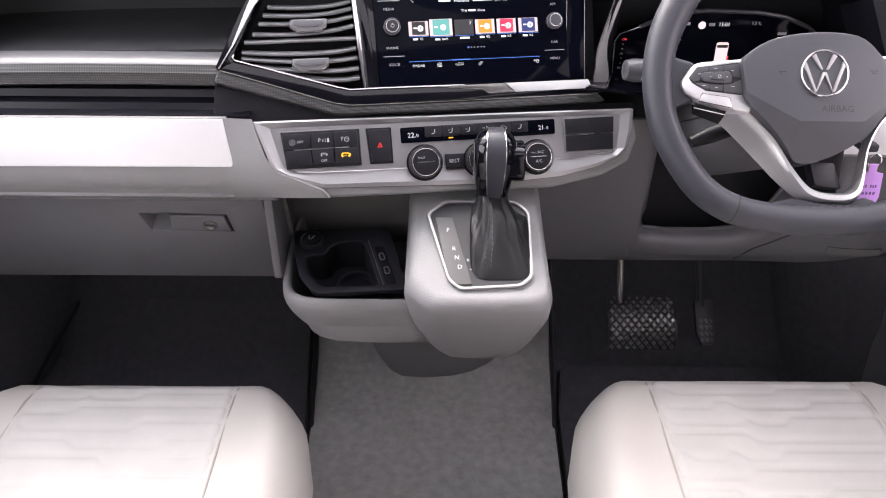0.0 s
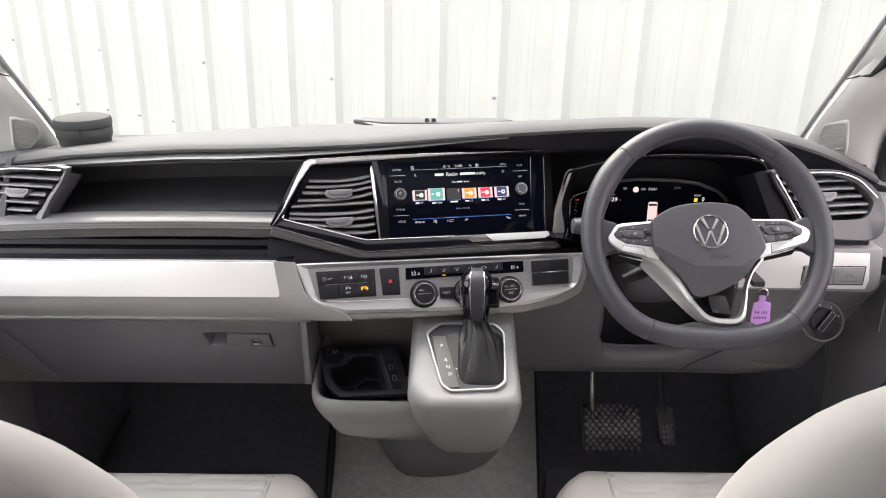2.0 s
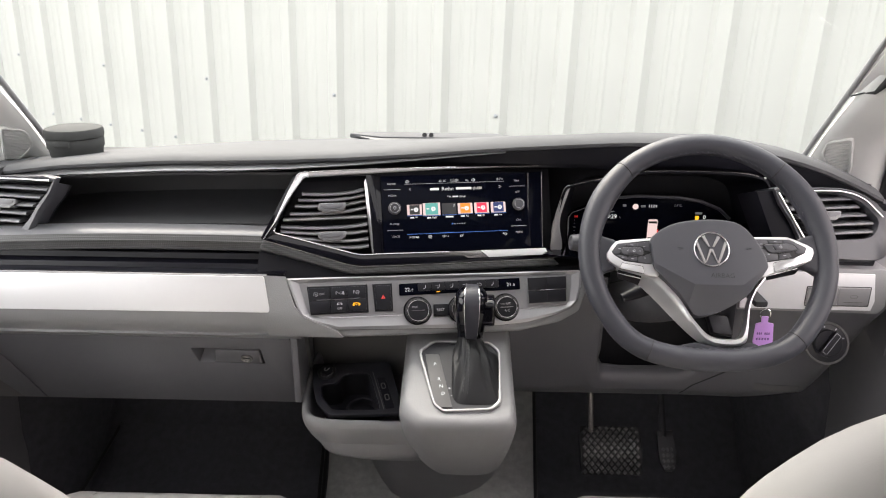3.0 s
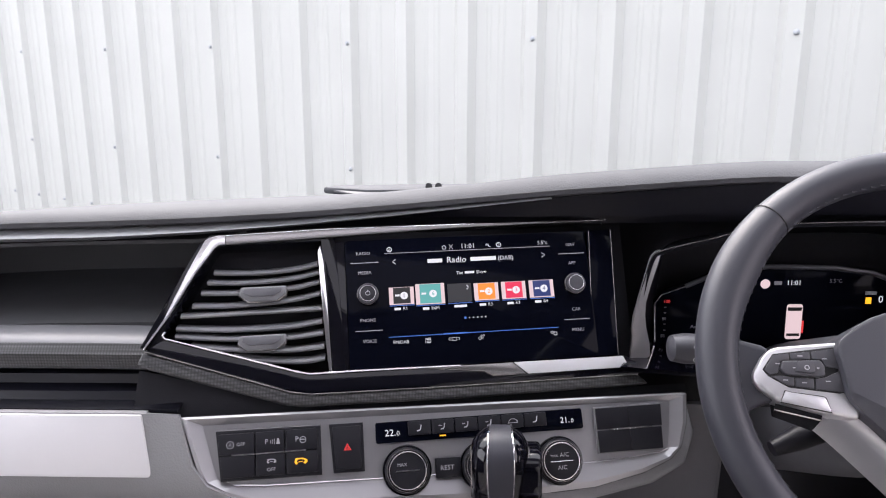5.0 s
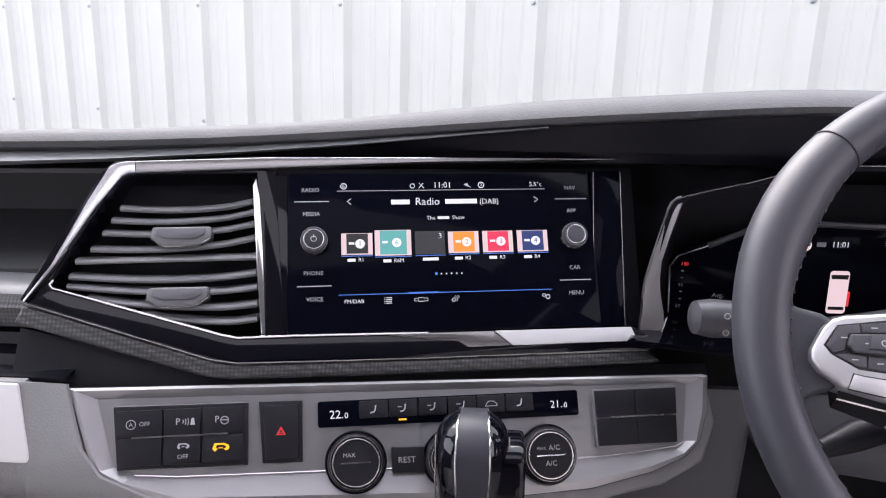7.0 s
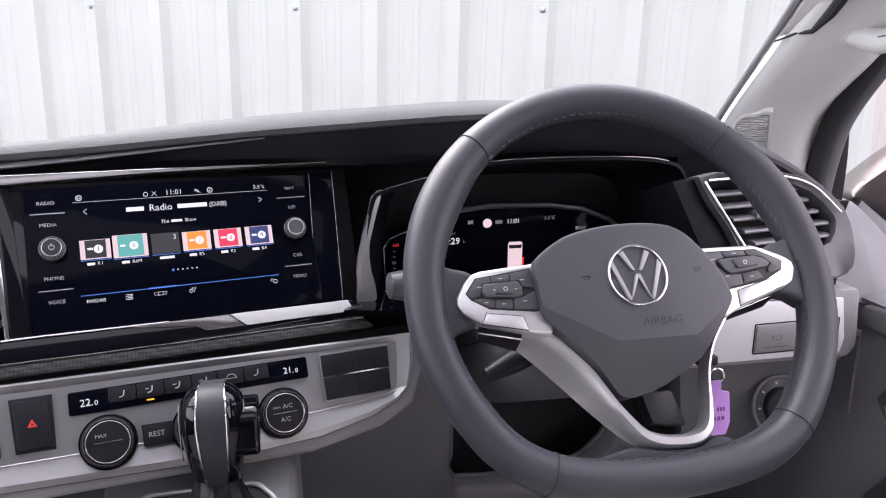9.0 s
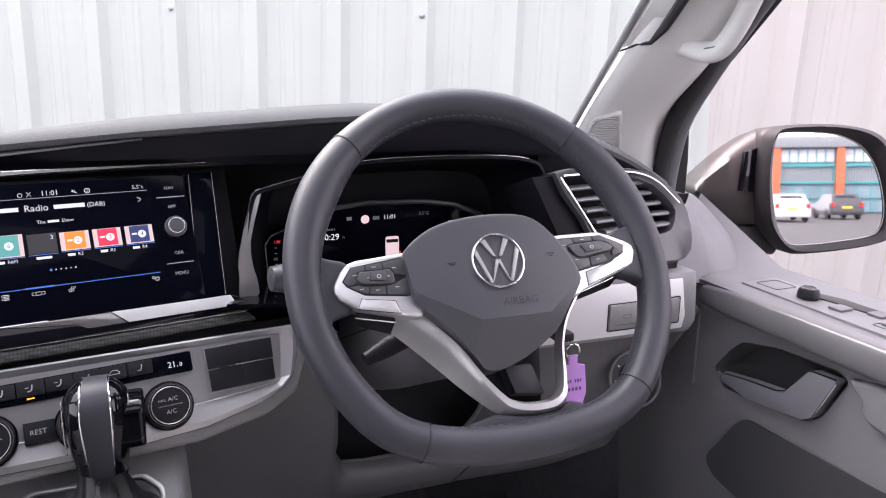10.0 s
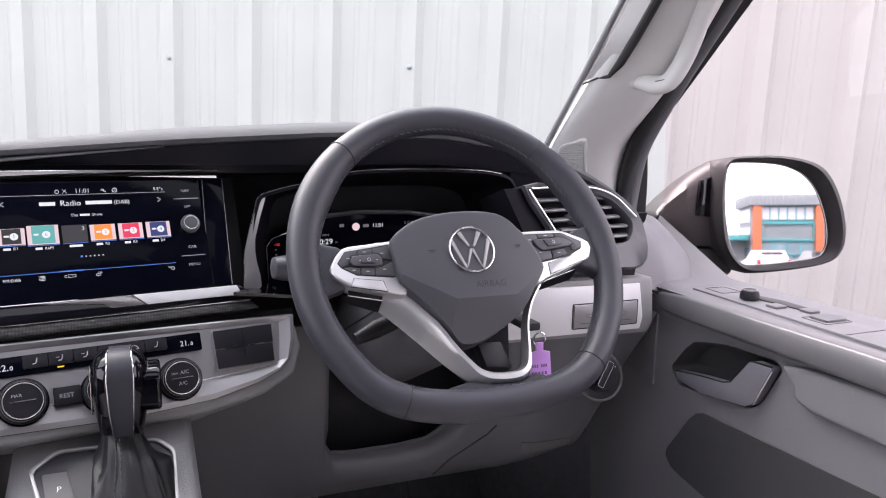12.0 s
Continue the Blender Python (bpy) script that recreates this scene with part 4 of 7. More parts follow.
# ---- climate panel ----
part("stack_body", prism([(-0.186, -0.057), (0.296, -0.0675), (0.300, -0.10), (0.286, -0.130), (0.250, -0.146), (0.18, -0.1570), (-0.112, -0.1485), (-0.160, -0.126), (-0.178, -0.098)], -0.13, -0.004, 0.006, 3), GREY, dash, "warm grey body round the climate panel", m=STACK)
pan_o = [(-0.1985, -0.0513), (0.290, -0.0612), (0.2945, -0.0625), (0.2905, -0.090), (0.2815, -0.1130), (0.2690, -0.1240), (0.240, -0.1345), (0.190, -0.1440), (0.10, -0.1475), (-0.12, -0.1375), (-0.160, -0.1220), (-0.1765, -0.1120), (-0.1830, -0.100)]
pan_i = [(-0.1790, -0.0600), (0.268, -0.0672), (0.2765, -0.0685), (0.2735, -0.090), (0.2690, -0.1130), (0.2610, -0.1165), (0.232, -0.1190), (0.185, -0.1212), (0.10, -0.122), (-0.12, -0.1180), (-0.150, -0.1155), (-0.1650, -0.1090), (-0.1690, -0.098)]
clim = part("climate_panel", prism(pan_i, -0.008, -0.0022), SILVER, dash, "satin silver climate control panel", m=STACK)
part("panel_bevel", loft([[(x, y, h) for x, y in o] for o, h in ((pan_o, -0.006), (pan_o, 0.0008), ([(a * 0.75 + c * 0.25, b * 0.75 + d * 0.25) for (a, b), (c, d) in zip(pan_o, pan_i)], 0.0020), (pan_i, -0.0030), (pan_i, -0.006))], caps=False), SILVER, clim, "bevelled silver rim", m=STACK, sharp=12)
# The crease's highlight, laid on as a thin bright tube.
part("crease_highlight", tube([(x, y, -0.0004) for x, y in pan_i[4:11]], 0.0006, 6), BRIGHT, clim, "bright line laid along the crease as its highlight", m=STACK)
part("panel_joint", tube([(x, y, 0.0) for x, y in pan_o], 0.0006, 6, closed=True), SEAL, clim, m=STACK)


def switch(x0, x1, y0, y1, skew=0.0, h=0.0035):
    return part("switch", prism([(x0 + 0.0002, y0), (x1 - 0.0002, y0), (x1 - 0.0002, y1), (x0 - skew + 0.0002, y1)], -0.002, h, 0.0009), BUTTON, clim, m=STACK)


part("switch_bezel", prism([(-0.1665, -0.0662), (-0.0700, -0.0672), (-0.0700, -0.1120), (-0.1620, -0.1115)], -0.004, 0.0014, 0.0006), BUTTON, clim, m=STACK)
part("bank_line", tube([(-0.1665, -0.0662, 0.0004), (-0.0700, -0.0672, 0.0004), (-0.0700, -0.1120, 0.0004), (-0.1620, -0.1115, 0.0004)], 0.0005, 6, closed=True), GLOSSG, clim, m=STACK)
for k, (a, b) in enumerate(((-0.1635, -0.131), (-0.130, -0.1035), (-0.1025, -0.073))):
    switch(a, b, -0.0885, -0.0695, 0.001 if k == 0 else 0)
    switch(a + (0.002 if k == 0 else 0), b, -0.1090, -0.0895, 0.001 if k == 0 else 0)
part("divider", box(-0.152, -0.084, -0.0895, -0.0884, 0.003, 0.0042), CHROME, clim, m=STACK)
part("hazard_bezel", prism([(-0.0620, -0.0672), (-0.0300, -0.0675), (-0.0300, -0.1125), (-0.0592, -0.1120)], -0.004, 0.0014, 0.0006), BUTTON, clim, m=STACK)
part("hazard_switch", prism([(-0.059, -0.0700), (-0.0328, -0.0702), (-0.0328, -0.1095), (-0.0566, -0.1092)], -0.002, 0.004, 0.001), BUTTON, clim, "black hazard warning switch", m=STACK)


def tri_icon(x, y, r, mat, h, parent):
    o = [(x + r * math.cos(radians(a)), y + r * math.sin(radians(a)) - r * 0.1) for a in (90, 210, 330)]
    i = [(x + r * 0.62 * math.cos(radians(a)), y + r * 0.62 * math.sin(radians(a)) - r * 0.1) for a in (90, 210, 330)]
    part("hazard_mark", ring_plate(o, i, h, h + 0.0003), mat, parent, m=STACK)
    part("hazard_mark", ring_plate([(a * 0.5 + x * 0.5, b * 0.5 + y * 0.5) for a, b in o], [(a * 0.3 + x * 0.7, b * 0.3 + y * 0.7) for a, b in o], h, h + 0.0003), mat, parent, m=STACK)


tri_icon(-0.0455, -0.0895, 0.0042, REDG, 0.0041, clim)
for words, x, y, size in (("A", -0.1530, -0.0795, 0.0042), ("OFF", -0.1435, -0.0795, 0.0044), ("P", -0.1200, -0.0790, 0.0066), ("P", -0.0920, -0.0785, 0.0066), ("OFF", -0.1160, -0.1040, 0.0046)):
    text("switch_mark", words, size, PRINT, clim, on(x, y, 0.0037))
part("switch_mark", annulus(0.0030, 0.0035, 0, 0.0002, n=24), PRINT, clim, m=on(-0.1530, -0.0795, 0.0037))
part("switch_mark", annulus(0.0024, 0.0031, 0, 0.0002, n=24), PRINT, clim, m=on(-0.0865, -0.0793, 0.0037))
part("switch_mark", box(-0.0026, 0.0026, -0.0004, 0.0004, 0, 0.0002), PRINT, clim, m=on(-0.0865, -0.0790, 0.0037))
for k in range(3):
    part("switch_mark", tube([(0.0018 * k, -0.0010 - 0.0006 * k, 0), (0.0006 + 0.0018 * k, 0.0004, 0), (0.0018 * k, 0.0018 + 0.0006 * k, 0)], 0.00028, 5), PRINT, clim, m=on(-0.1165, -0.0795, 0.0037))
part("switch_mark", prism([(-0.0016, -0.002), (0.0018, -0.002), (0.0010, 0.003), (-0.0006, 0.003)], 0, 0.0002), PRINT, clim, m=on(-0.1095, -0.0795, 0.0037))


def car_mark(mat, x, y, f, h):
    """A small van outline beside a swerving trail."""
    o = [(-0.006, -0.001), (-0.0045, 0.0028), (0.002, 0.0030), (0.006, 0.0012), (0.0062, -0.0010), (0.004, -0.0026), (0.0018, -0.0008), (-0.0022, -0.0008), (-0.004, -0.0030)]
    part("switch_mark", ring_plate([(a * f, b * f) for a, b in o], [(a * f * 0.62, b * f * 0.50 + 0.0002) for a, b in o], 0, h), mat, clim, m=on(x, y, 0.0037))


car_mark(PRINT, -0.1158, -0.0965, 0.72, 0.0002)
car_mark(ORANGEG, -0.0890, -0.0985, 1.0, 0.0003)

disp = part("climate_display", prism(rounded(-0.0185, 0.1845, -0.0885, -0.0690, 0.002), -0.004, 0.0015, 0.0008), SCREENB, clim, "black climate display with key row", m=STACK)
for k in range(6):
    a = 0.0125 + 0.0227 * k
    part("climate_key", prism(rounded(a, a + 0.0220, -0.0830, -0.0700, 0.0015), 0, 0.0030, 0.0008), BUTTON, disp, m=STACK)
    if k == 4:
        part("key_mark", ring_plate([(-0.005, -0.002), (-0.0035, 0.0004), (-0.002, 0.0022), (0.0022, 0.0022), (0.005, 0.0), (0.005, -0.002)], [(-0.0042, -0.0014), (-0.0029, 0.0004), (-0.0016, 0.0016), (0.0019, 0.0016), (0.0042, -0.0002), (0.0042, -0.0014)], 0, 0.0002), PRINT, disp, m=on(a + 0.011, -0.0765, 0.0031))
    else:
        part("key_mark", tube([(0.0012, 0.0030, 0), (0.0006, -0.0008, 0), (-0.0004, -0.0022, 0), (-0.0030, -0.0026, 0)], 0.00055, 6), PRINT, disp, m=on(a + 0.0115, -0.0765, 0.0032))
        if k in (1, 2, 3):
            part("key_mark", box(-0.0042, -0.0012, 0.0006, 0.0012, 0, 0.0002), PRINT, disp, m=on(a + 0.0110, -0.0765, 0.0031))
for x, words, size in ((-0.0045, "22.", 0.0088), (0.1665, "21.", 0.0080)):
    text("temperature", words, size, WHITEP, disp, on(x, -0.0795, 0.0017))
    text("temperature", "0", size * 0.72, WHITEP, disp, on(x + 0.0074, -0.0804, 0.0017))
part("status_bar", box(0.0425, 0.0485, -0.0858, -0.0845, 0, 0.0003), ORANGEG, disp, m=STACK @ Matrix.Translation((0, 0, 0.0016)))


def climate_knob(x, y, marks):
    k = part("climate_knob", lathe([(0.001, -0.004), (0.0212, -0.004), (0.0212, 0.008), (0.0195, 0.0105), (0.0172, 0.0115), (0.001, 0.0115)], 44), BUTTON, clim, "black rotary knob with silver ring", m=on(x, y, 0))
    part("face", lathe([(0.001, 0), (0.0168, 0), (0.0168, 0.0008), (0.001, 0.0012)], 36), BUTTON, k, m=on(x, y, 0.0115))
    part("ring", annulus(0.0166, 0.0176, 0.0, 0.0014, 0.0003), BRIGHT, k, m=on(x, y, 0.0114))
    part("grip_line", annulus(0.0188, 0.0194, -0.0012, 0.0002), GLOSSG, k, m=on(x, y, 0.0114))
    part("base_ring", annulus(0.0212, 0.0232, 0.0, 0.003, 0.0006), PIANO, k, m=on(x, y, 0.0))
    part("bar", box(-0.011, 0.011, -0.0004, 0.0004, 0, 0.0004), CHROME, k, m=on(x, y, 0.0127))
    for words, dx, dy, s in marks:
        text("knob_mark", words, s, PRINT, k, on(x + dx, y + dy, 0.0128))
    part("red_tick", prism([(0.0070, 0.0148), (0.0100, 0.0128), (0.0103, 0.0132), (0.0072, 0.0153)], 0, 0.0002), LAMPR, k, m=on(x, y, 0.0114))
    return k


climate_knob(0.0095, -0.1145, (("MAX", -0.005, 0.0055, 0.0042),))
climate_knob(0.0825, -0.1160, ())
climate_knob(0.1565, -0.1170, (("MAX", -0.0070, 0.0052, 0.0032), ("A/C", 0.0030, 0.0055, 0.0055), ("A/C", 0.0, -0.0060, 0.0055)))
rest = part("rest_switch", prism([(0.0365, -0.1055), (0.061, -0.1060), (0.061, -0.1245), (0.0365, -0.1240)], -0.003, 0.004, 0.001), BUTTON, clim, "black rest switch", m=STACK)
text("switch_mark", "REST", 0.0062, PRINT, rest, on(0.0475, -0.115, 0.0042))
part("blank_bezel", prism([(0.1965, -0.0695), (0.2675, -0.0690), (0.2605, -0.1150), (0.1965, -0.1140)], -0.004, 0.0014, 0.0008), EDGE, clim, m=STACK)
for xa, xb in ((0.1980, 0.23025), (0.23035, 0.2650)):
    for ya, yb in ((-0.0910, -0.0705), (-0.1130, -0.0920)):
        part("blank", prism([(xa, ya), (xb - (0.003 if xb > 0.24 else 0) * (1 if ya < -0.1 else 0.4), ya), (xb - (0.003 if xb > 0.24 else 0) * (0.6 if ya < -0.1 else 0), yb), (xa, yb)], -0.002, 0.0038, 0.0008), BUTTON, clim, m=STACK)
part("divider", box(0.2090, 0.2530, -0.0920, -0.0908, 0.0034, 0.0044), CHROME, clim, m=STACK)

# ---- centre console: cubby and gear tower ----
console = thing("centre_console", "warm grey lower console with cubby and gear selector", "console", at=(0.05, 1.0, 0.1))
SHIFT = local((0.095, 0.80, 0.70), 0, 62)


def ring8(z0, z1, x0, x1, yf, yb, c):
    """A cage ring: flat sides, a front at yf with corners cut by c; z0 at the front, z1 at the back."""
    return [(x0, yb, z1), (x0, yf + 0.35 * (yb - yf), z0 + 0.35 * (z1 - z0)), (x0, yf + c, z0), (x0 + c * 0.35, yf + c * 0.35, z0), (x0 + c, yf, z0), ((x0 + x1) / 2, yf, z0), (x1 - c, yf, z0), (x1 - c * 0.35, yf + c * 0.35, z0), (x1, yf + c, z0), (x1, yf + 0.35 * (yb - yf), z0 + 0.35 * (z1 - z0)), (x1, yb, z1)]


def tower_ring(z0, z1, x0, x1, yf, cl, cr, yb=1.06):
    """Section of the gear tower: a flat front, a broad facet on the passenger side, a tight corner on the other."""
    pts = [(x0, yb), (x0, yf + 2.2 * cl), (x0, yf + 1.25 * cl), (x0 + 0.08 * cl, yf + 0.95 * cl), (x0 + 0.5 * cl, yf + 0.42 * cl), (x0 + 0.92 * cl, yf + 0.06 * cl), (x0 + 1.2 * cl, yf), ((x0 + x1) / 2 + 0.02, yf - 0.002), (x1 - 1.6 * cr, yf), (x1 - 0.9 * cr, yf + 0.12 * cr), (x1 - 0.25 * cr, yf + 0.6 * cr), (x1, yf + 1.5 * cr), (x1, yf + 0.10), (x1, yb)]
    return [(x, y, z0 + (z1 - z0) * (y - yf) / (yb - yf)) for x, y in pts]


tower = loft(run([tower_ring(*r) for r in ((0.424, 0.427, 0.055, 0.140, 0.980, 0.030, 0.020), (0.431, 0.44, 0.036, 0.154, 0.952, 0.034, 0.022), (0.466, 0.48, 0.018, 0.167, 0.906, 0.036, 0.020), (0.550, 0.565, 0.002, 0.1755, 0.832, 0.036, 0.018), (0.620, 0.65, -0.005, 0.1785, 0.770, 0.036, 0.016), (0.654, 0.70, -0.006, 0.1785, 0.748, 0.035, 0.015), (0.667, 0.745, -0.003, 0.1765, 0.7455, 0.034, 0.015), (0.675, 0.790, 0.004, 0.1715, 0.7510, 0.032, 0.014), (0.678, 0.812, 0.016, 0.1640, 0.7600, 0.028, 0.012))], 3))
part("tower", tower, GREY, console, "warm grey gear tower", sharp=70)
fr = eased([(-0.0740, 0.0690), (-0.0515, 0.0895), (0.0440, 0.0890), (0.0600, 0.0715), (0.0590, -0.0260), (0.0445, -0.0392), (-0.0320, -0.0443), (-0.0465, -0.0315)], 0.006)
fin = [(x * 0.935 - 0.0003, (y - 0.024) * 0.945 + 0.024) for x, y in fr]
part("selector_frame", ring_plate(fr, fin, -0.004, 0.004, 0.0018), GATE, console, "bright satin silver gate frame", m=SHIFT)
part("selector_plate", prism(fin, -0.012, 0.001), DARK, console, "dark selector plate", m=SHIFT)
gate = part("gear_scale", prism([(-0.062, 0.062), (-0.040, 0.062), (-0.017, -0.036), (-0.036, -0.037), (-0.046, -0.030)], 0.0, 0.0035, 0.001), GREYD, console, "dark grey gear position scale", m=SHIFT)
for words, x, y in (("P", -0.0460, 0.042), ("R", -0.0385, 0.014), ("N", -0.0350, 0.001), ("D", -0.0315, -0.0125), ("+", -0.0215, -0.003), ("-", -0.0180, -0.015)):
    text("gear_mark", words, 0.0085, WHITEP, gate, SHIFT @ Matrix.Translation((x, y, 0.0038)))


def gaiter():
    """A soft leather boot: square at its foot, drawn together at the neck, with long slack folds."""
    rings = []
    top = Vector((0.104, 0.868, 0.764))
    n = 64
    for k in range(19):
        f = k / 18
        ring = []
        for j in range(n):
            a = 2 * math.pi * j / n
            ca, sa = math.cos(a), math.sin(a)
            e = 0.42 + 0.5 * min(f * 1.3, 1)
            g = (1 - f) ** 1.2
            sx, sy = 0.0215 * g + 0.0165, 0.036 * g + 0.0145
            slack = math.sin(math.pi * min(f * 1.05, 1)) ** 0.8
            fold = 1 + slack * (0.15 * math.sin(4 * a + 2.2 * f + 0.4) ** 3 + 0.12 * math.sin(7 * a - 3.0 * f + 1.0) ** 3)
            sag = 0.004 * slack * math.sin(2 * a + 7 * f)
            px = math.copysign(abs(ca) ** e, ca) * sx * fold
            py = math.copysign(abs(sa) ** e, sa) * sy * fold
            base = SHIFT @ Vector((0.0195 + px, 0.021 + py, 0.002))
            tip = top + Vector((px, py * 0.9, -0.2 * py))
            p = base.lerp(tip, f ** 0.9)
            ring.append((p.x, p.y, p.z + sag))
        rings.append(ring)
    return rings


boot = gaiter()
part("gaiter", loft(boot), BOOT, console, "black leather gear gaiter with folds", sharp=80)
for j in (45, 47):
    for k in range(2, 16):
        a, b = Vector(boot[k][j]), Vector(boot[k + 1][j])
        part("gaiter_stitch", tube([a.lerp(b, 0.15) + Vector((0, -0.0006, 0.0003)), a.lerp(b, 0.75) + Vector((0, -0.0006, 0.0003))], 0.00045, 5), VENTG, console)


def knob_ring(z, cy, d, w):
    return [(0.106 + 1.10 * w * math.copysign(abs(math.cos(a)) ** 0.85, math.cos(a)), cy + d * math.sin(a), z) for a in (2 * math.pi * j / 28 for j in range(28))]


lever = part("gear_lever", loft([knob_ring(*r) for r in ((0.757, 0.868, 0.016, 0.0175), (0.770, 0.866, 0.0185, 0.0195), (0.785, 0.864, 0.0215, 0.0215), (0.80, 0.863, 0.0245, 0.0235), (0.815, 0.8625, 0.0265, 0.0250), (0.832, 0.8625, 0.0272, 0.0252), (0.843, 0.8635, 0.0245, 0.0232), (0.851, 0.8645, 0.0195, 0.0190), (0.856, 0.865, 0.0125, 0.0125), (0.858, 0.865, 0.005, 0.005))]), PIANO, console, "gloss black and leather gear knob", sharp=60)
spine = [(0.851, 0.758), (0.8465, 0.770), (0.8415, 0.785), (0.8375, 0.80), (0.8350, 0.815), (0.8342, 0.832), (0.8375, 0.843), (0.8435, 0.8515), (0.852, 0.8572), (0.862, 0.8595), (0.874, 0.8580), (0.884, 0.852), (0.890, 0.840)]
half = [0.0075, 0.0088, 0.0098, 0.0106, 0.0112, 0.0116, 0.0114, 0.0110, 0.0105, 0.010, 0.0095, 0.009, 0.009]
part("knob_leather", sheet([[(0.1065 + h * u, y - 0.0008 * (1 - u * u), z + 0.0006 * (1 - u * u)) for u in (-1, -0.5, 0, 0.5, 1)] for (y, z), h in zip(spine, half)], 0.002), LEATHER, lever, "dark leather strip over the knob", sharp=60)
for sg in (-1, 1):
    part("knob_line", tube([(0.1065 + sg * (h + 0.0004), y - 0.0002, z) for (y, z), h in zip(spine, half)], 0.0008, 6), CHROME, lever)
    part("knob_cheek_line", tube([(0.106 + sg * 0.0258, 0.8625 + dy, z) for dy, z in ((-0.010, 0.79), (-0.0135, 0.81), (-0.013, 0.832), (-0.008, 0.845))], 0.0007, 6), GLOSSG, lever)
part("release_button", prism(rounded(-0.022, 0.022, -0.024, 0.028, 0.015, 5), -0.012, 0.0135, 0.004, 3), PIANO, lever, "dark release button", m=Matrix(((0, 0, 1, 0.1300), (1, 0, 0, 0.866), (0, 1, 0, 0.810), (0, 0, 0, 1))))
lever.scale.z, lever.location.z = 0.89, 0.757 * 0.11
part("knob_collar", lathe([(0.001, 0), (0.019, 0), (0.0205, 0.004), (0.019, 0.008), (0.001, 0.008)], 28), PIANO, lever, m=Matrix.Translation((0.1055, 0.868, 0.752)))

# cubby
cub = loft([
    ring8(0.436, 0.445, -0.060, 0.06, 1.030, 1.10, 0.03),
    ring8(0.438, 0.445, -0.085, 0.06, 1.000, 1.10, 0.035),
    ring8(0.450, 0.46, -0.112, 0.06, 0.962, 1.10, 0.04),
    ring8(0.473, 0.49, -0.138, 0.06, 0.928, 1.10, 0.042),
    ring8(0.503, 0.52, -0.158, 0.06, 0.900, 1.10, 0.042),
    ring8(0.536, 0.566, -0.175, 0.06, 0.876, 1.10, 0.042),
    ring8(0.566, 0.61, -0.186, 0.06, 0.860, 1.10, 0.042),
    ring8(0.588, 0.645, -0.190, 0.06, 0.852, 1.10, 0.042),
    ring8(0.603, 0.668, -0.184, 0.06, 0.858, 1.10, 0.040),
    ring8(0.600, 0.665, -0.172, 0.06, 0.868, 1.10, 0.036),
    ring8(0.480, 0.52, -0.168, 0.06, 0.872, 1.10, 0.036),
])
soft(part("cubby", cub, GREY, console, "warm grey cubby bin"))
CUB = local((-0.085, 0.94, 0.625), 0, 72)
tray_o = eased([(-0.094, 0.043), (-0.020, 0.047), (0.0465, 0.050), (0.080, -0.069), (-0.048, -0.077), (-0.074, -0.046), (-0.085, -0.010), (-0.091, 0.020)], 0.010)
tray_i = eased([(-0.036, 0.017), (-0.0166, 0.0217), (0.0129, 0.022), (0.0400, -0.0625), (-0.0428, -0.0655), (-0.0690, -0.0342), (-0.0715, -0.007), (-0.0431, -0.0039)], 0.010)
part("tray", ring_plate(tray_o, tray_i, -0.004, 0.006, 0.002), DARK, console, "black cubby insert", m=CUB)
part("tray_well", sheet([[(x, y, 0.004) for x, y in tray_i + tray_i[:1]], [(x * 0.95, y * 0.95, -0.050) for x, y in tray_i + tray_i[:1]]], 0.002), BLACKIN, console, m=CUB, sharp=60)
part("tray_floor", prism([(x * 0.97, y * 0.97) for x, y in tray_i], -0.054, -0.049), BLACKIN, console, m=CUB)
part("tray_line", tube([(0.018, 0.024, 0.0062), (0.0200, 0.018, 0.0062), (0.0455, -0.0620, 0.0062)], 0.0007, 6), GREYD, console, m=CUB)
part("cup_ring", annulus(0.026, 0.030, -0.052, -0.035), DARK, console, m=CUB @ Matrix.Translation((0.002, -0.030, 0)))
socket = part("socket", lathe([(0.001, 0), (0.0165, 0), (0.0168, 0.006), (0.0155, 0.0095), (0.0135, 0.0095), (0.0125, 0.0075), (0.001, 0.0075)], 36), BUTTON, console, "12 volt socket cap with chrome ring", m=CUB @ Matrix.Translation((-0.0645, 0.0195, 0.004)))
part("ring", annulus(0.0128, 0.0150, 0.0080, 0.0104, 0.0006), GLOSSG, socket, "chrome ring", m=CUB @ Matrix.Translation((-0.0645, 0.0195, 0.004)))
part("cap", lathe([(0.001, 0.007), (0.0110, 0.007), (0.0108, 0.0100), (0.001, 0.0110)], 28), BUTTON, socket, m=CUB @ Matrix.Translation((-0.0645, 0.0195, 0.004)))
part("socket_mark", tube([(-0.003, 0.004, 0), (-0.0035, -0.001, 0), (-0.001, -0.0035, 0), (0.0015, -0.001, 0), (0.005, 0.004, 0)], 0.0007, 6), PRINT, socket, m=CUB @ Matrix.Translation((-0.0645, 0.0195, 0.0152)))
usb = part("usb_panel", prism(eased([(0.0265, 0.0105), (0.0415, 0.0110), (0.0640, -0.0590), (0.0480, -0.0610)], 0.003), 0.004, 0.0072, 0.0008), BUTTON, console, "black panel with two charging ports", m=CUB)
for y in (-0.010, -0.036):
    part("port", ring_plate(rounded(-0.004, 0.004, -0.007, 0.007, 0.003, 3), rounded(-0.0025, 0.0025, -0.0055, 0.0055, 0.002, 3), 0, 0.0012), GREYD, usb, m=CUB @ Matrix.Translation((0.0370 - 0.33 * y, y, 0.0072)) @ Matrix.Rotation(0.3, 4, "Z"))
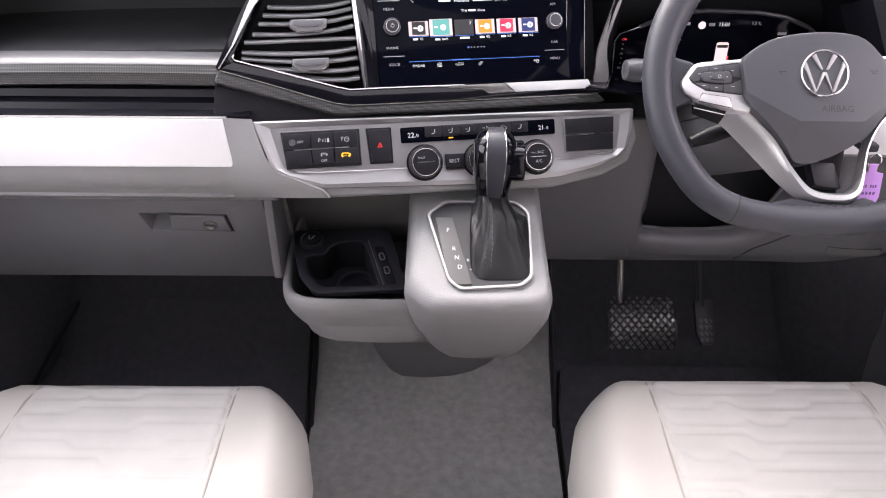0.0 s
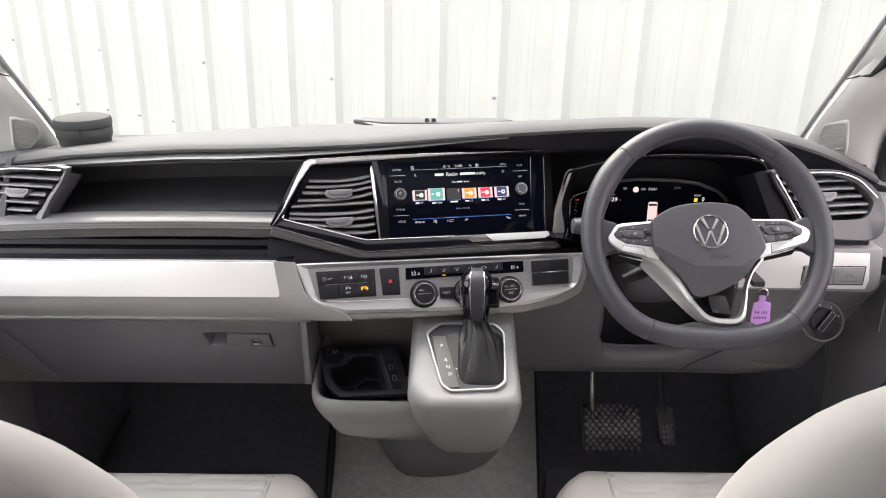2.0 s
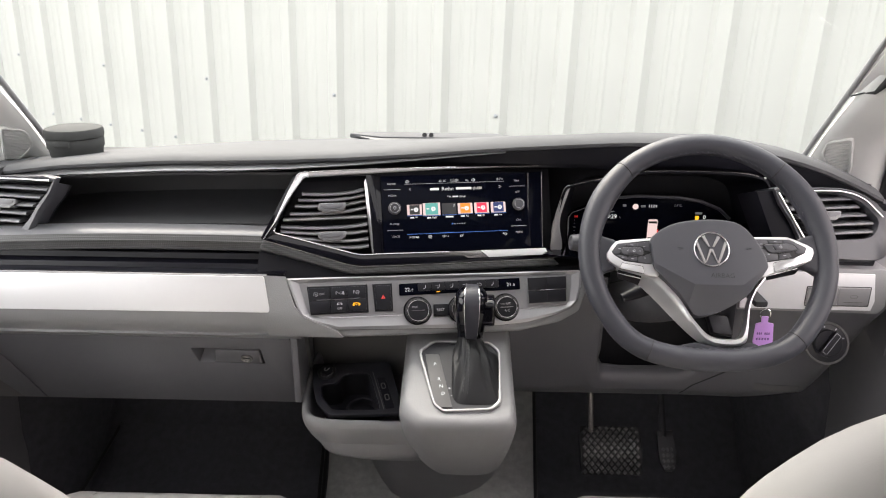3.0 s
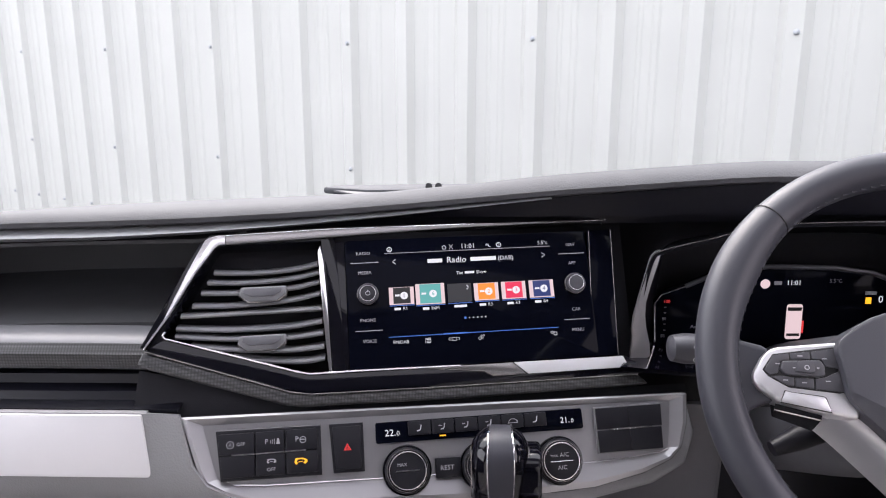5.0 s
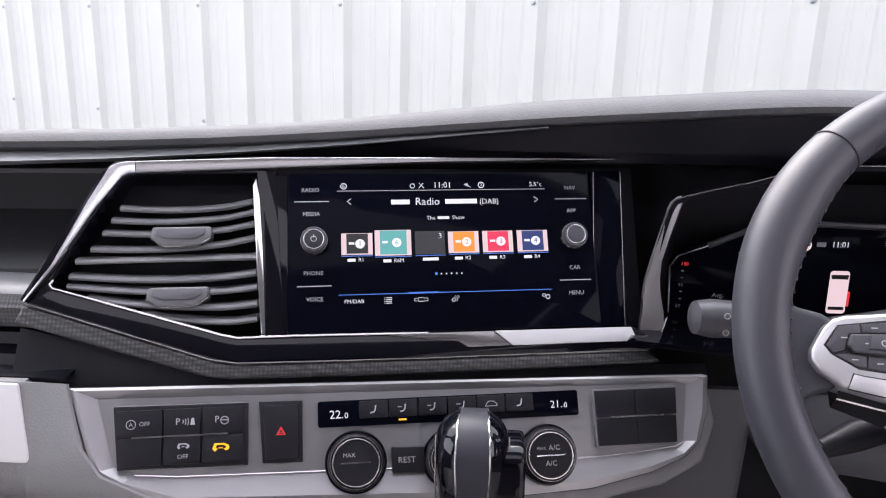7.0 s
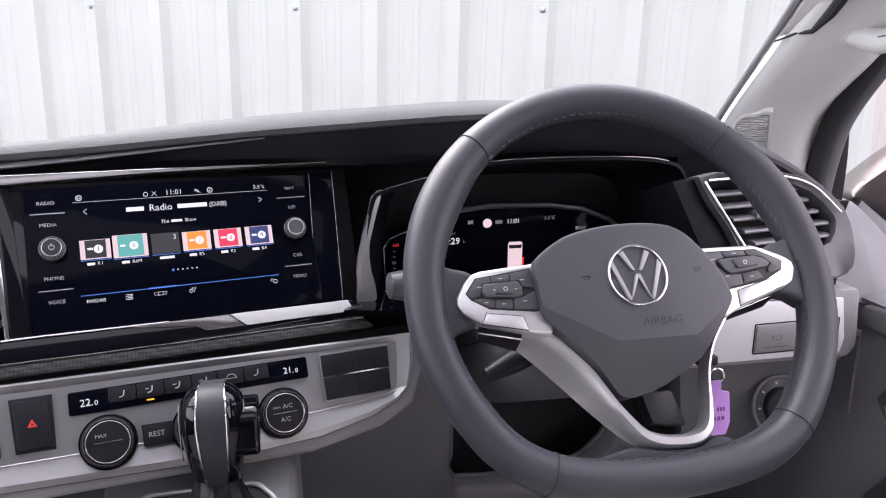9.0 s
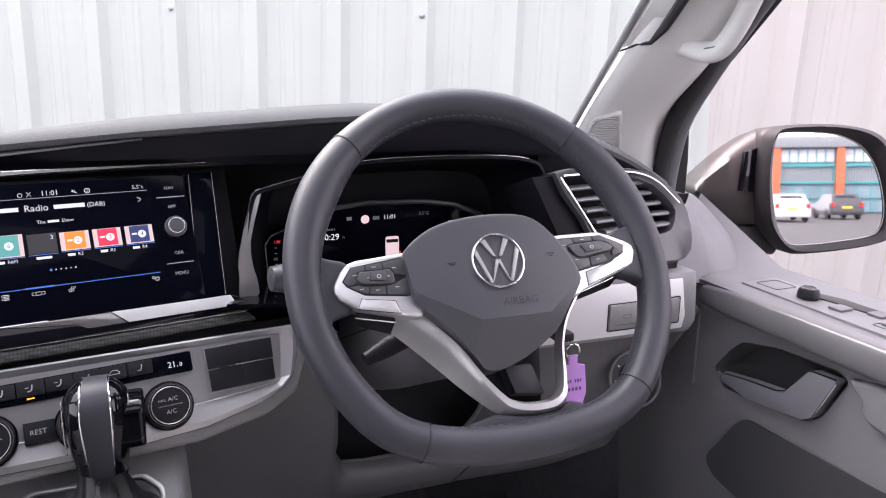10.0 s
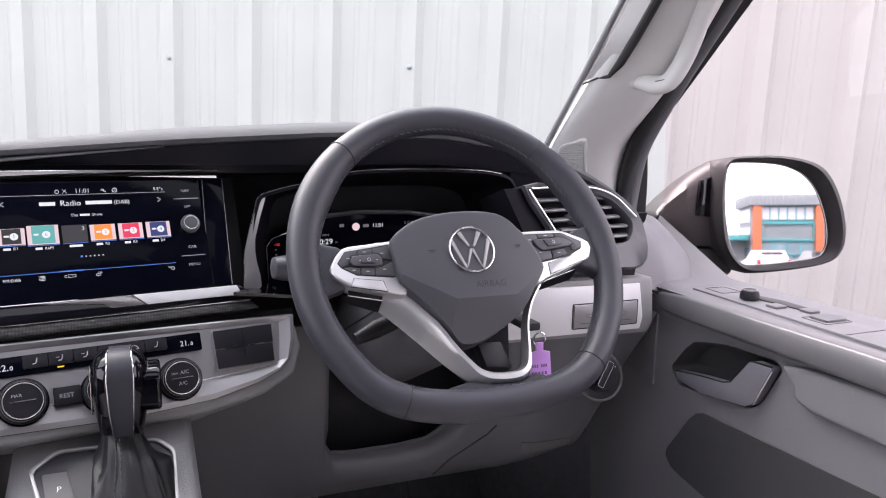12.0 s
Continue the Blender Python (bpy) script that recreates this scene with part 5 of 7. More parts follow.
part("cubby_back", sheet([[(x, 1.03, 0.60), (x, 1.025, 0.74), (x, 0.93, 0.765)] for x in (-0.20, -0.1, 0.0)], 0.004), GREYD, console)
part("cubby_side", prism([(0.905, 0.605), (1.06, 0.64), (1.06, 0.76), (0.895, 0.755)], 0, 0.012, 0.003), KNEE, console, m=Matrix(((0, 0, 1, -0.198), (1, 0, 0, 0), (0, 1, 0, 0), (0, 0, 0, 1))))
def foot_ring(z, xl, xr, yf):
    """Rounded section of the console foot."""
    return [(xl + (xr - xl) * u, yf + v, z) for u, v in ((0, 0.176), (0.06, 0.115), (0.144, 0.058), (0.21, 0.022), (0.28, 0.004), (0.43, 0), (0.6, 0.006), (0.72, 0.020), (0.83, 0.045), (0.92, 0.080), (0.975, 0.12), (1, 0.176), (1, 0.3), (0, 0.3))]


part("pedestal", loft(run([foot_ring(0.095, -0.137, 0.208, 1.284), foot_ring(0.16, -0.138, 0.207, 1.235), foot_ring(0.25, -0.138, 0.205, 1.17), foot_ring(0.36, -0.136, 0.195, 1.09), foot_ring(0.46, -0.13, 0.17, 1.03)], 3)), GREY, console, "grey moulded console foot", sharp=60)

# ---- driver's side of the dashboard ----
# the cowl round the instruments
part("instrument_housing", prism([(0.225, 0.80), (0.62, 0.80), (0.62, 1.03), (0.225, 1.03)], 0, 0.01), BLACKIN, dash, m=Matrix(((1, 0, 0, 0), (0, 0, 1, 1.075), (0, 1, 0, 0), (0, 0, 0, 1))))
cowl_edge = curve([(x, 0.975, z) for x, z in ((0.241, 0.872), (0.243, 0.908), (0.250, 0.943), (0.256, 0.970), (0.260, 0.981), (0.266, 0.986), (0.291, 0.993), (0.321, 1.000), (0.351, 1.008), (0.403, 1.014), (0.516, 1.014), (0.577, 1.008), (0.600, 0.992), (0.620, 0.935))], 3)
cowl_deep = curve([(x, 1.062, z) for x, z in ((0.281, 0.862), (0.281, 0.900), (0.283, 0.935), (0.286, 0.958), (0.292, 0.970), (0.300, 0.976), (0.320, 0.982), (0.345, 0.986), (0.370, 0.988), (0.410, 0.990), (0.500, 0.990), (0.545, 0.982), (0.568, 0.960), (0.585, 0.900))], 3)
part("cluster_cowl", sheet([cowl_edge, cowl_deep], 0.004), COWL, dash, "matt black instrument cowl")
part("cowl_line", tube([(x, y - 0.001, z) for x, y, z in cowl_edge[:-6]], 0.0006, 6), GLOSSG, dash, "thin bright edge of the cowl")
part("cowl_blade", prism(smooth_outline([(0.2425, 0.868), (0.2425, 0.895), (0.2432, 0.918), (0.2560, 0.967), (0.2605, 0.981), (0.2700, 0.986), (0.2670, 0.972), (0.2560, 0.933), (0.2575, 0.905), (0.2630, 0.875)], 2), -0.004, 0.004, 0.001), GATE, dash, "satin metal blade beside the instruments", m=Matrix(((1, 0, 0, 0), (0.35, 0, -1, 0.889), (0, 1, 0, 0), (0, 0, 0, 1))))
part("cowl_sill", sheet([[(0.225, 0.935, 0.880), (0.30, 0.95, 0.868), (0.45, 0.96, 0.862), (0.62, 0.93, 0.868)], [(0.25, 1.00, 0.872), (0.31, 1.06, 0.862), (0.45, 1.06, 0.858), (0.60, 1.06, 0.862)]], 0.004), PIANO, dash)
cl = part("instrument_display", prism([(0.280, 0.862), (0.279, 0.915), (0.290, 0.927), (0.340, 0.946), (0.400, 0.952), (0.470, 0.950), (0.510, 0.944), (0.545, 0.930), (0.565, 0.912), (0.570, 0.862)], 0.0, 0.006, 0.001), SCREENB, dash, "dark digital instrument display", m=Matrix(((1, 0, 0, 0), (0, 0, -1, 1.048), (0, 1, 0, 0), (0, 0, 0, 1))))


def ci(x, z, h=0.0):
    return Matrix(((1, 0, 0, x), (0, 0, -1, 1.0415 - h), (0, 1, 0, z), (0, 0, 0, 1)))


part("display_rim", tube([(0.281, 1.040, 0.868), (0.279, 1.040, 0.912), (0.286, 1.040, 0.922), (0.312, 1.040, 0.932)], 0.0012, 8), CHROME, cl)
part("display_rim", tube([(0.312, 1.040, 0.932), (0.35, 1.040, 0.949), (0.40, 1.040, 0.954), (0.47, 1.040, 0.952), (0.51, 1.040, 0.946), (0.545, 1.040, 0.932), (0.565, 1.040, 0.914)], 0.0030, 8), VENTG, cl, "grey display surround")
part("warning_disc", lathe([(0.0001, 0), (0.0052, 0), (0.0052, 0.0003), (0.0001, 0.0003)], 20), PINK, cl, m=ci(0.3975, 0.934))
for words, x, z, s, mt in (("11:01", 0.428, 0.935, 0.0072, WHITEP), ("5.5\u00b0C", 0.472, 0.937, 0.0058, PRINT), ("0:29", 0.357, 0.915, 0.0105, WHITEP), ("h", 0.371, 0.914, 0.0052, PRINT), ("130", 0.293, 0.914, 0.0048, REDG), ("90", 0.291, 0.894, 0.0048, PRINT), ("50", 0.290, 0.874, 0.0048, PRINT), ("0", 0.521, 0.916, 0.0110, WHITEP), ("Since start", 0.350, 0.9245, 0.0052, PRINT), ("Avg.", 0.325, 0.885, 0.0060, PRINT)):
    text("readout", words, s, mt, cl, ci(x, z))
for x, z, w in ((0.4110, 0.935, 0.008), (0.378, 0.936, 0.006), (0.510, 0.9235, 0.012)):
    part("icon", box(-w / 2, w / 2, -0.002, 0.002, 0, 0.0003), PRINT, cl, m=ci(x, z))
part("icon", box(-0.003, 0.003, -0.0035, 0.0035, 0, 0.0003), ORANGEG, cl, m=ci(0.508, 0.915))
part("van_icon", prism(rounded(-0.0085, 0.0085, -0.020, 0.020, 0.003), 0, 0.0004), PINK, cl, m=ci(0.431, 0.891))
part("van_icon", prism([(-0.0070, 0.0125), (0.0070, 0.0125), (0.0078, 0.0165), (-0.0078, 0.0165)], 0.0004, 0.0008), BLACKT, cl, m=ci(0.431, 0.891))
part("van_icon", prism([(-0.0070, -0.0165), (0.0070, -0.0165), (0.0066, -0.0135), (-0.0066, -0.0135)], 0.0004, 0.0008), BLACKT, cl, m=ci(0.431, 0.891))
part("van_icon", box(0.0086, 0.0108, -0.0130, 0.0010, 0.0, 0.0004), REDG, cl, m=ci(0.431, 0.891))
for z in (0.9075, 0.9010, 0.8880, 0.8810):
    part("tick", box(-0.0012, 0.0012, -0.0004, 0.0004, 0, 0.0003), PRINT, cl, m=ci(0.2915, z))

# knee panel, driver's lower dash: one moulding with the column opening cut out of it
def knee_point(x, f):
    """A place on the knee moulding: f runs from its upper edge (0) to the turned-under foot (1)."""
    top = float(np.interp(x, [0.166, 0.344, 0.349, 0.354, 0.364, 0.40, 0.47, 0.510, 0.535, 0.550, 0.566, 0.585, 0.60, 0.84], [0.82, 0.82, 0.665, 0.628, 0.611, 0.606, 0.606, 0.611, 0.628, 0.655, 0.72, 0.79, 0.81, 0.81]))
    foot = float(np.interp(x, [0.535, 0.585, 0.624, 0.66, 0.735, 0.752, 0.785, 0.815], [0.535, 0.539, 0.547, 0.559, 0.576, 0.60, 0.654, 0.72]))
    base = float(np.interp(x, [0.535, 0.585, 0.624, 0.66, 0.735, 0.752, 0.785, 0.815], [0.985, 0.976, 0.960, 0.944, 0.934, 0.935, 0.937, 0.94]))
    z = top + (foot - top) * min(f / 0.86, 1)
    full = 0.80 - (0.80 - z) * 0.265 / max(0.80 - foot, 0.05)
    d = float(np.interp(full, [0.535, 0.545, 0.565, 0.60, 0.64, 0.69, 0.74, 0.80, 0.82], [0.098, 0.080, 0.062, 0.048, 0.035, 0.020, 0.008, 0.0, -0.005]))
    if f > 0.86:
        d += 0.11 * (f - 0.86) / 0.14
    if 0.349 < x < 0.58:
        d += 0.026 * math.exp(-(top - z) / 0.010)
    return (x, base + d, z)


knee_x = [0.166, 0.20, 0.25, 0.30, 0.335, 0.344, 0.349, 0.354, 0.359, 0.364, 0.372, 0.385, 0.40, 0.43, 0.47, 0.49, 0.510, 0.523, 0.535, 0.543, 0.550, 0.558, 0.566, 0.576, 0.585, 0.60, 0.624, 0.66, 0.70, 0.735, 0.752, 0.785, 0.815]
part("knee_panel", sheet([[knee_point(x, k / 24) for k in range(25)] for x in knee_x], 0.005), KNEE, dash, "grey knee panel under the wheel, shade put into its colour", sharp=60)
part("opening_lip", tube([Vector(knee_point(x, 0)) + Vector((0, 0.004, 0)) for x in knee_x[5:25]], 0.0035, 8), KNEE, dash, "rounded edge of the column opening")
part("column_gap", loft([[(0.28, y, 0.53), (0.28, y, 0.90), (0.66, y, 0.90), (0.66, y, 0.53)] for y in (1.115, 1.16)]), BLACKIN, dash, "black opening round the column")


def on_knee(x, z, out=0.0015):
    """The place of the knee moulding at x and z, a little proud of it."""
    f = min((knee_point(x, k / 200) for k in range(173)), key=lambda q: abs(q[2] - z))
    return Vector((x, f[1] - out, z))


part("knee_seam", tube([on_knee(x, z, 0.0002) for x, z in ((0.520, 0.540), (0.524, 0.556), (0.530, 0.568), (0.541, 0.582), (0.567, 0.604), (0.590, 0.624), (0.60, 0.64))], 0.0013, 6), SEAL, dash)
part("knee_recess", sheet([[on_knee(x, z, 0.0008 + 0.0022 * (z < 0.600)) for z in (0.609, 0.606, 0.599, 0.594)] for x in (0.640, 0.66, 0.68, 0.70, 0.718)], 0.001), GREYD, dash, "shallow finger grip of the fuse cover")
part("right_body", prism([(0.55, 0.790), (0.79, 0.785), (0.80, 0.80), (0.795, 0.867), (0.55, 0.872)], 0, 0.10, 0.008), GREY, dash, "warm grey end of the dash", m=Matrix(((1, 0, 0, 0), (0, 0, -1, 1.02), (0, 1, 0, 0), (0, 0, 0, 1))))
part("slot", prism([(0.56, 0.862), (0.772, 0.860), (0.776, 0.886), (0.56, 0.886)], 0, 0.05), BLACKIN, dash, "dark slot above the trim strip", m=Matrix(((1, 0, 0, 0), (0, 0, -1, 0.986), (0, 1, 0, 0), (0, 0, 0, 1))))
rt = part("trim_strip", prism([(0.555, 0.797), (0.772, 0.795), (0.776, 0.812), (0.768, 0.860), (0.555, 0.864)], 0, 0.004, 0.0015), TRIM, dash, "bright silver-white trim strip", m=Matrix(((1, 0, 0, 0), (0, 0, -1, 0.919), (0, 1, 0, 0), (0, 0, 0, 1))))
TS = Matrix(((1, 0, 0, 0), (0, 0, -1, 0.9155), (0, 1, 0, 0), (0, 0, 0, 1)))
part("switch_rim", ring_plate(rounded(0.6600, 0.7660, 0.8030, 0.8380, 0.002), rounded(0.6612, 0.7648, 0.8042, 0.8368, 0.0016), 0, 0.0014), SEAL, rt, m=TS)
for a, b in ((0.662, 0.7125), (0.7135, 0.764)):
    part("trim_switch", prism(rounded(a, b, 0.805, 0.836, 0.002), 0, 0.0030, 0.001), SILVER, rt, "silver push switch", m=TS)
    part("switch_mark", ring_plate(rounded((a + b) / 2 - 0.006, (a + b) / 2 + 0.006, 0.8185, 0.8235, 0.002), rounded((a + b) / 2 - 0.0055, (a + b) / 2 + 0.0055, 0.819, 0.823, 0.0015), 0.003, 0.0032), GREYD, rt, m=TS)
    part("switch_line", box(a + 0.010, b - 0.010, 0.8105, 0.8112, 0.003, 0.0033), GREYD, rt, m=TS)
LK = local((0.7175, 0.932, 0.727), -6, 22) @ Matrix.Scale(0.89, 4)
lk = part("light_switch", lathe([(0.001, 0), (0.040, 0), (0.040, 0.004), (0.036, 0.007), (0.001, 0.007)], 40), DARK, dash, "black rotary headlight switch with chrome ring", m=LK)
part("ring", annulus(0.0372, 0.0412, 0.002, 0.0078, 0.0015, 44), GREYD, lk, "grey ring", m=LK)
part("dial", lathe([(0.001, 0.006), (0.027, 0.006), (0.026, 0.016), (0.024, 0.018), (0.001, 0.018)], 36), BUTTON, lk, m=LK)
part("grip", box(-0.007, 0.007, -0.026, 0.026, 0.016, 0.030, 0.004), BUTTON, lk, m=LK @ Matrix.Rotation(radians(-35), 4, "Z"))
part("pointer", ring_plate(rounded(-0.0052, 0.0052, -0.022, 0.022, 0.002, 2), rounded(-0.0046, 0.0046, -0.0214, 0.0214, 0.0016, 2), 0.030, 0.0303), PRINT, lk, m=LK @ Matrix.Rotation(radians(-35), 4, "Z"))
for a in (60, 100, 140, 180, 20):
    part("mark", box(-0.0016, 0.0016, -0.0010, 0.0010, 0.007, 0.0074), PRINT, lk, m=LK @ Matrix.Rotation(radians(a), 4, "Z") @ Matrix.Translation((0.0315, 0, 0)))

# side vents
def side_vent(side):
    m = local((side * 0.70 + (0.0 if side > 0 else 0.015), 0.945, 0.945), 10 * side, 20)
    s = side
    out = [(-0.108 * s, 0.052), (-0.05 * s, 0.052), (0.01 * s, 0.050), (0.055 * s, 0.036), (0.090 * s, 0.006), (0.098 * s, -0.030), (0.090 * s, -0.062), (0.060 * s, -0.072), (-0.010 * s, -0.066), (-0.052 * s, -0.060), (-0.080 * s, -0.004)]
    inn = [(-0.100 * s, 0.045), (-0.05 * s, 0.044), (0.0 * s, 0.041), (0.045 * s, 0.026), (0.073 * s, -0.001), (0.074 * s, -0.014), (0.066 * s, -0.027), (0.050 * s, -0.034), (-0.010 * s, -0.034), (-0.050 * s, -0.034), (-0.075 * s, 0.004)]
    out, inn = smooth_outline(out, 2), smooth_outline(inn, 2)
    body = [[(x * (f if x * s > 0 else 1), y * f, h) for x, y in o] for o, f, h in ((inn, 1.0, -0.045), (inn, 1.0, 0.0), (inn, 1.02, 0.004), (out, 0.97, 0.0075), (out, 1.0, 0.004), (out, 1.03, -0.010), (out, 1.05, -0.050))]
    body[-1] = [(x, y, -0.006 if x * s < 0 and side < 0 else h) for x, y, h in body[-1]]
    body[-2] = [(x, y, -0.003 if x * s < 0 and side < 0 else h) for x, y, h in body[-2]]
    part("vent_surround", loft(body, caps=False), VENTG, dash, "grey moulded vent surround", m=m, sharp=55)
    v = part("air_vent", prism(inn, -0.045, -0.04), BLACKIN, dash, "dark louvred side air vent", m=m)
    for k, y in enumerate((0.034, 0.020, 0.006, -0.008, -0.022)):
        a, b = -0.088 * s + 0.012 * s * k, (0.035 + 0.012 * min(k, 3)) * s
        part("slat", slat(min(a, b), y, max(a, b), y, True), SLAT, v, m=m @ Matrix.Translation((0, 0, -0.004)))
    adjuster(v, m @ Matrix.Translation((0, 0, -0.002)), -0.012 * s, 0.006)
    part("chrome_line", tube(curve([m @ Vector(p) for p in ((-0.098 * s, 0.0465, 0.0085), (-0.03 * s, 0.0465, 0.009), (0.015 * s, 0.0430, 0.009), (0.050 * s, 0.0290, 0.009), (0.080 * s, 0.0000, 0.009))]), 0.0015, 8), BRIGHT, v, "bright curved chrome line")
    if side > 0:
        part("chrome_line", tube([m @ Vector(p) for p in ((-0.102, 0.046, 0.007), (-0.052, -0.046, 0.007))], 0.0017, 8), BRIGHT, v)
        part("gloss_cheek", prism([(-0.135, 0.050), (-0.106, 0.050), (-0.054, -0.056), (-0.100, -0.060)], -0.06, -0.002, 0.001), COWL, v, "black cheek beside the instruments", m=m)
    return v


side_vent(1)
side_vent(-1)
part("end_cap", loft(run([smooth_outline(r, 3) for r in [[(0.775, 1.0, 0.86), (0.80, 0.985, 0.80), (0.835, 1.0, 0.80), (0.85, 1.10, 0.80), (0.80, 1.15, 0.9)], [(0.775, 1.05, 0.92), (0.81, 1.05, 0.905), (0.84, 1.06, 0.895), (0.86, 1.12, 0.90), (0.80, 1.2, 0.95)]]], 3)), VENTG, dash, sharp=60)
# sensor bump on top of the pad, storage cup
part("sensor_cover", prism([(-0.160, -0.006), (-0.130, 0.016), (0.150, 0.016), (0.185, -0.006), (0.120, -0.040), (-0.090, -0.040)], -0.004, 0.0065, 0.004), PAD, dash, "low dark sensor cover", m=Matrix.Translation((0.01, 1.335, 1.0)))
part("sensor_base", prism([(-0.145, -0.012), (-0.10, 0.03), (0.12, 0.03), (0.175, -0.012), (0.06, -0.07), (-0.09, -0.07)], 0, 0.005, 0.002), DARK, dash, m=Matrix.Translation((0.01, 1.335, 0.998)))
for x in (0.011, 0.025):
    part("sensor_eye", lathe([(0.0005, 0), (0.0052, 0), (0.0048, 0.003), (0.0005, 0.003)], 14), SEAL, dash, m=Matrix.Translation((x, 1.302, 1.009)) @ Matrix.Rotation(radians(75), 4, "X"))

cup = thing("storage_cup", "round black lidded ashtray cup on the dash", "cup", at=(-0.61, 1.08, 0.99))
CM = Matrix.Translation((-0.612, 1.085, 0.992))
part("body", lathe([(0.001, 0), (0.038, 0), (0.040, 0.004), (0.0410, 0.008), (0.0440, 0.014), (0.0455, 0.024), (0.0480, 0.028), (0.0485, 0.042), (0.047, 0.045), (0.001, 0.045)], 48), CUPM, cup, m=CM, sharp=30)
part("lid", lathe([(0.001, 0.046), (0.049, 0.046), (0.0500, 0.050), (0.0495, 0.058), (0.0475, 0.0615), (0.040, 0.0635), (0.001, 0.0645)], 48), CUPM, cup, "dark grey lid", m=CM, sharp=30)
part("base_ring", lathe([(0.001, 0.0), (0.060, 0.0), (0.058, 0.004), (0.001, 0.004)], 40), CUPM, cup, m=CM @ Matrix.Translation((0, 0, -0.002)))
part("thumb_tab", box(-0.014, 0.014, -0.052, -0.045, 0.034, 0.045, 0.002), CUPM, cup, m=CM)

# ---- steering wheel ----
wheel = thing("steering_wheel", "dark grey leather multifunction steering wheel with silver spokes", "steering wheel", at=(0.448, 0.82, 0.90))
WH = local((0.4483, 0.8015, 0.9293), -1.7, 32.0)


def rim_point(a):
    """Centre line of the rim: a circle whose foot is gently flattened."""
    x, y = 0.1716 * math.cos(a), 0.1716 * math.sin(a)
    if y < -0.10:
        x *= 1 + 0.03 * min((-0.10 - y) / 0.05, 1)
        y = -0.10 - 0.07 * math.tanh((-0.10 - y) / 0.07)
    return Vector((x, y, 0.0))


def bulge(deg, centre, width):
    d = (deg - centre + 180) % 360 - 180
    return math.exp(-(d / width) ** 2)


def rim_girth(deg):
    """Half thickness of the rim, fuller at the thumb rests."""
    return 0.0158 + 0.0016 * (bulge(deg, 152, 18) + bulge(deg, 28, 18)) + 0.0006 * bulge(deg, 270, 35)


def rim_surface():
    rings = []
    for k in range(120):
        a = 2 * math.pi * k / 120
        p = rim_point(a)
        d = (rim_point(a + 0.02) - rim_point(a - 0.02)).normalized()
        out = Vector((d.y, -d.x, 0))
        deg = 360.0 * k / 120
        g = rim_girth(deg)
        inner = 0.0022 * (bulge(deg, 152, 14) + bulge(deg, 28, 14))
        ring = []
        for j in range(24):
            t = 2 * math.pi * j / 24
            w = g + (inner if math.cos(t) < 0 else 0) * math.cos(t) ** 2
            ring.append(p + out * (w * math.cos(t)) + Vector((0, 0, 1.10 * g * math.sin(t))))
        rings.append(ring)
    rings.append(rings[0])
    return loft(rings, caps=False)


part("rim", rim_surface(), LEATHER, wheel, "dark grey leather rim", m=WH, sharp=80)
for deg in (133, 50, 240, 314):
    a = radians(deg)
    p, d = rim_point(a), (rim_point(a + 0.02) - rim_point(a - 0.02)).normalized()
    out, g = Vector((d.y, -d.x, 0)), rim_girth(deg) + 0.0002
    part("rim_seam", tube([p + out * (g * math.cos(t)) + Vector((0, 0, 1.10 * g * math.sin(t))) for t in (2 * math.pi * j / 24 for j in range(24))], 0.0007, 6, closed=True), SEAL, wheel, m=WH)
# stitching along the inside of the rim
for k in range(120):
    a = radians(3 * k)
    p, d = rim_point(a), (rim_point(a + 0.02) - rim_point(a - 0.02)).normalized()
    inn, g = Vector((-d.y, d.x, 0)), rim_girth(3 * k)
    inn *= g * 0.93 + 0.0022 * (bulge(3 * k, 152, 14) + bulge(3 * k, 28, 14))
    up = Vector((0, 0, 0.0062))
    part("stitch", tube([p + inn - d * 0.0026 + up * 0.8, p + inn * 1.01 + up + d * 0.0006, p + inn + d * 0.0032 + up * 1.25], 0.00055, 5), HUB, wheel, m=WH)
hubp = [(-0.0865, 0.0150), (-0.0780, 0.0255), (-0.0580, 0.0380), (-0.0360, 0.0443), (-0.0110, 0.0475), (0.0150, 0.0477), (0.0365, 0.0445), (0.0495, 0.0370), (0.0580, 0.0275), (0.0665, 0.0165), (0.0755, -0.0010), (0.0800, -0.0165), (0.0780, -0.0245), (0.0632, -0.0440), (0.0470, -0.0650), (0.0165, -0.0835), (-0.0060, -0.0905), (-0.0175, -0.0905), (-0.0250, -0.0870), (-0.0420, -0.0640), (-0.0610, -0.0450), (-0.0800, -0.0265), (-0.0835, -0.0120), (-0.0850, 0.0035)]


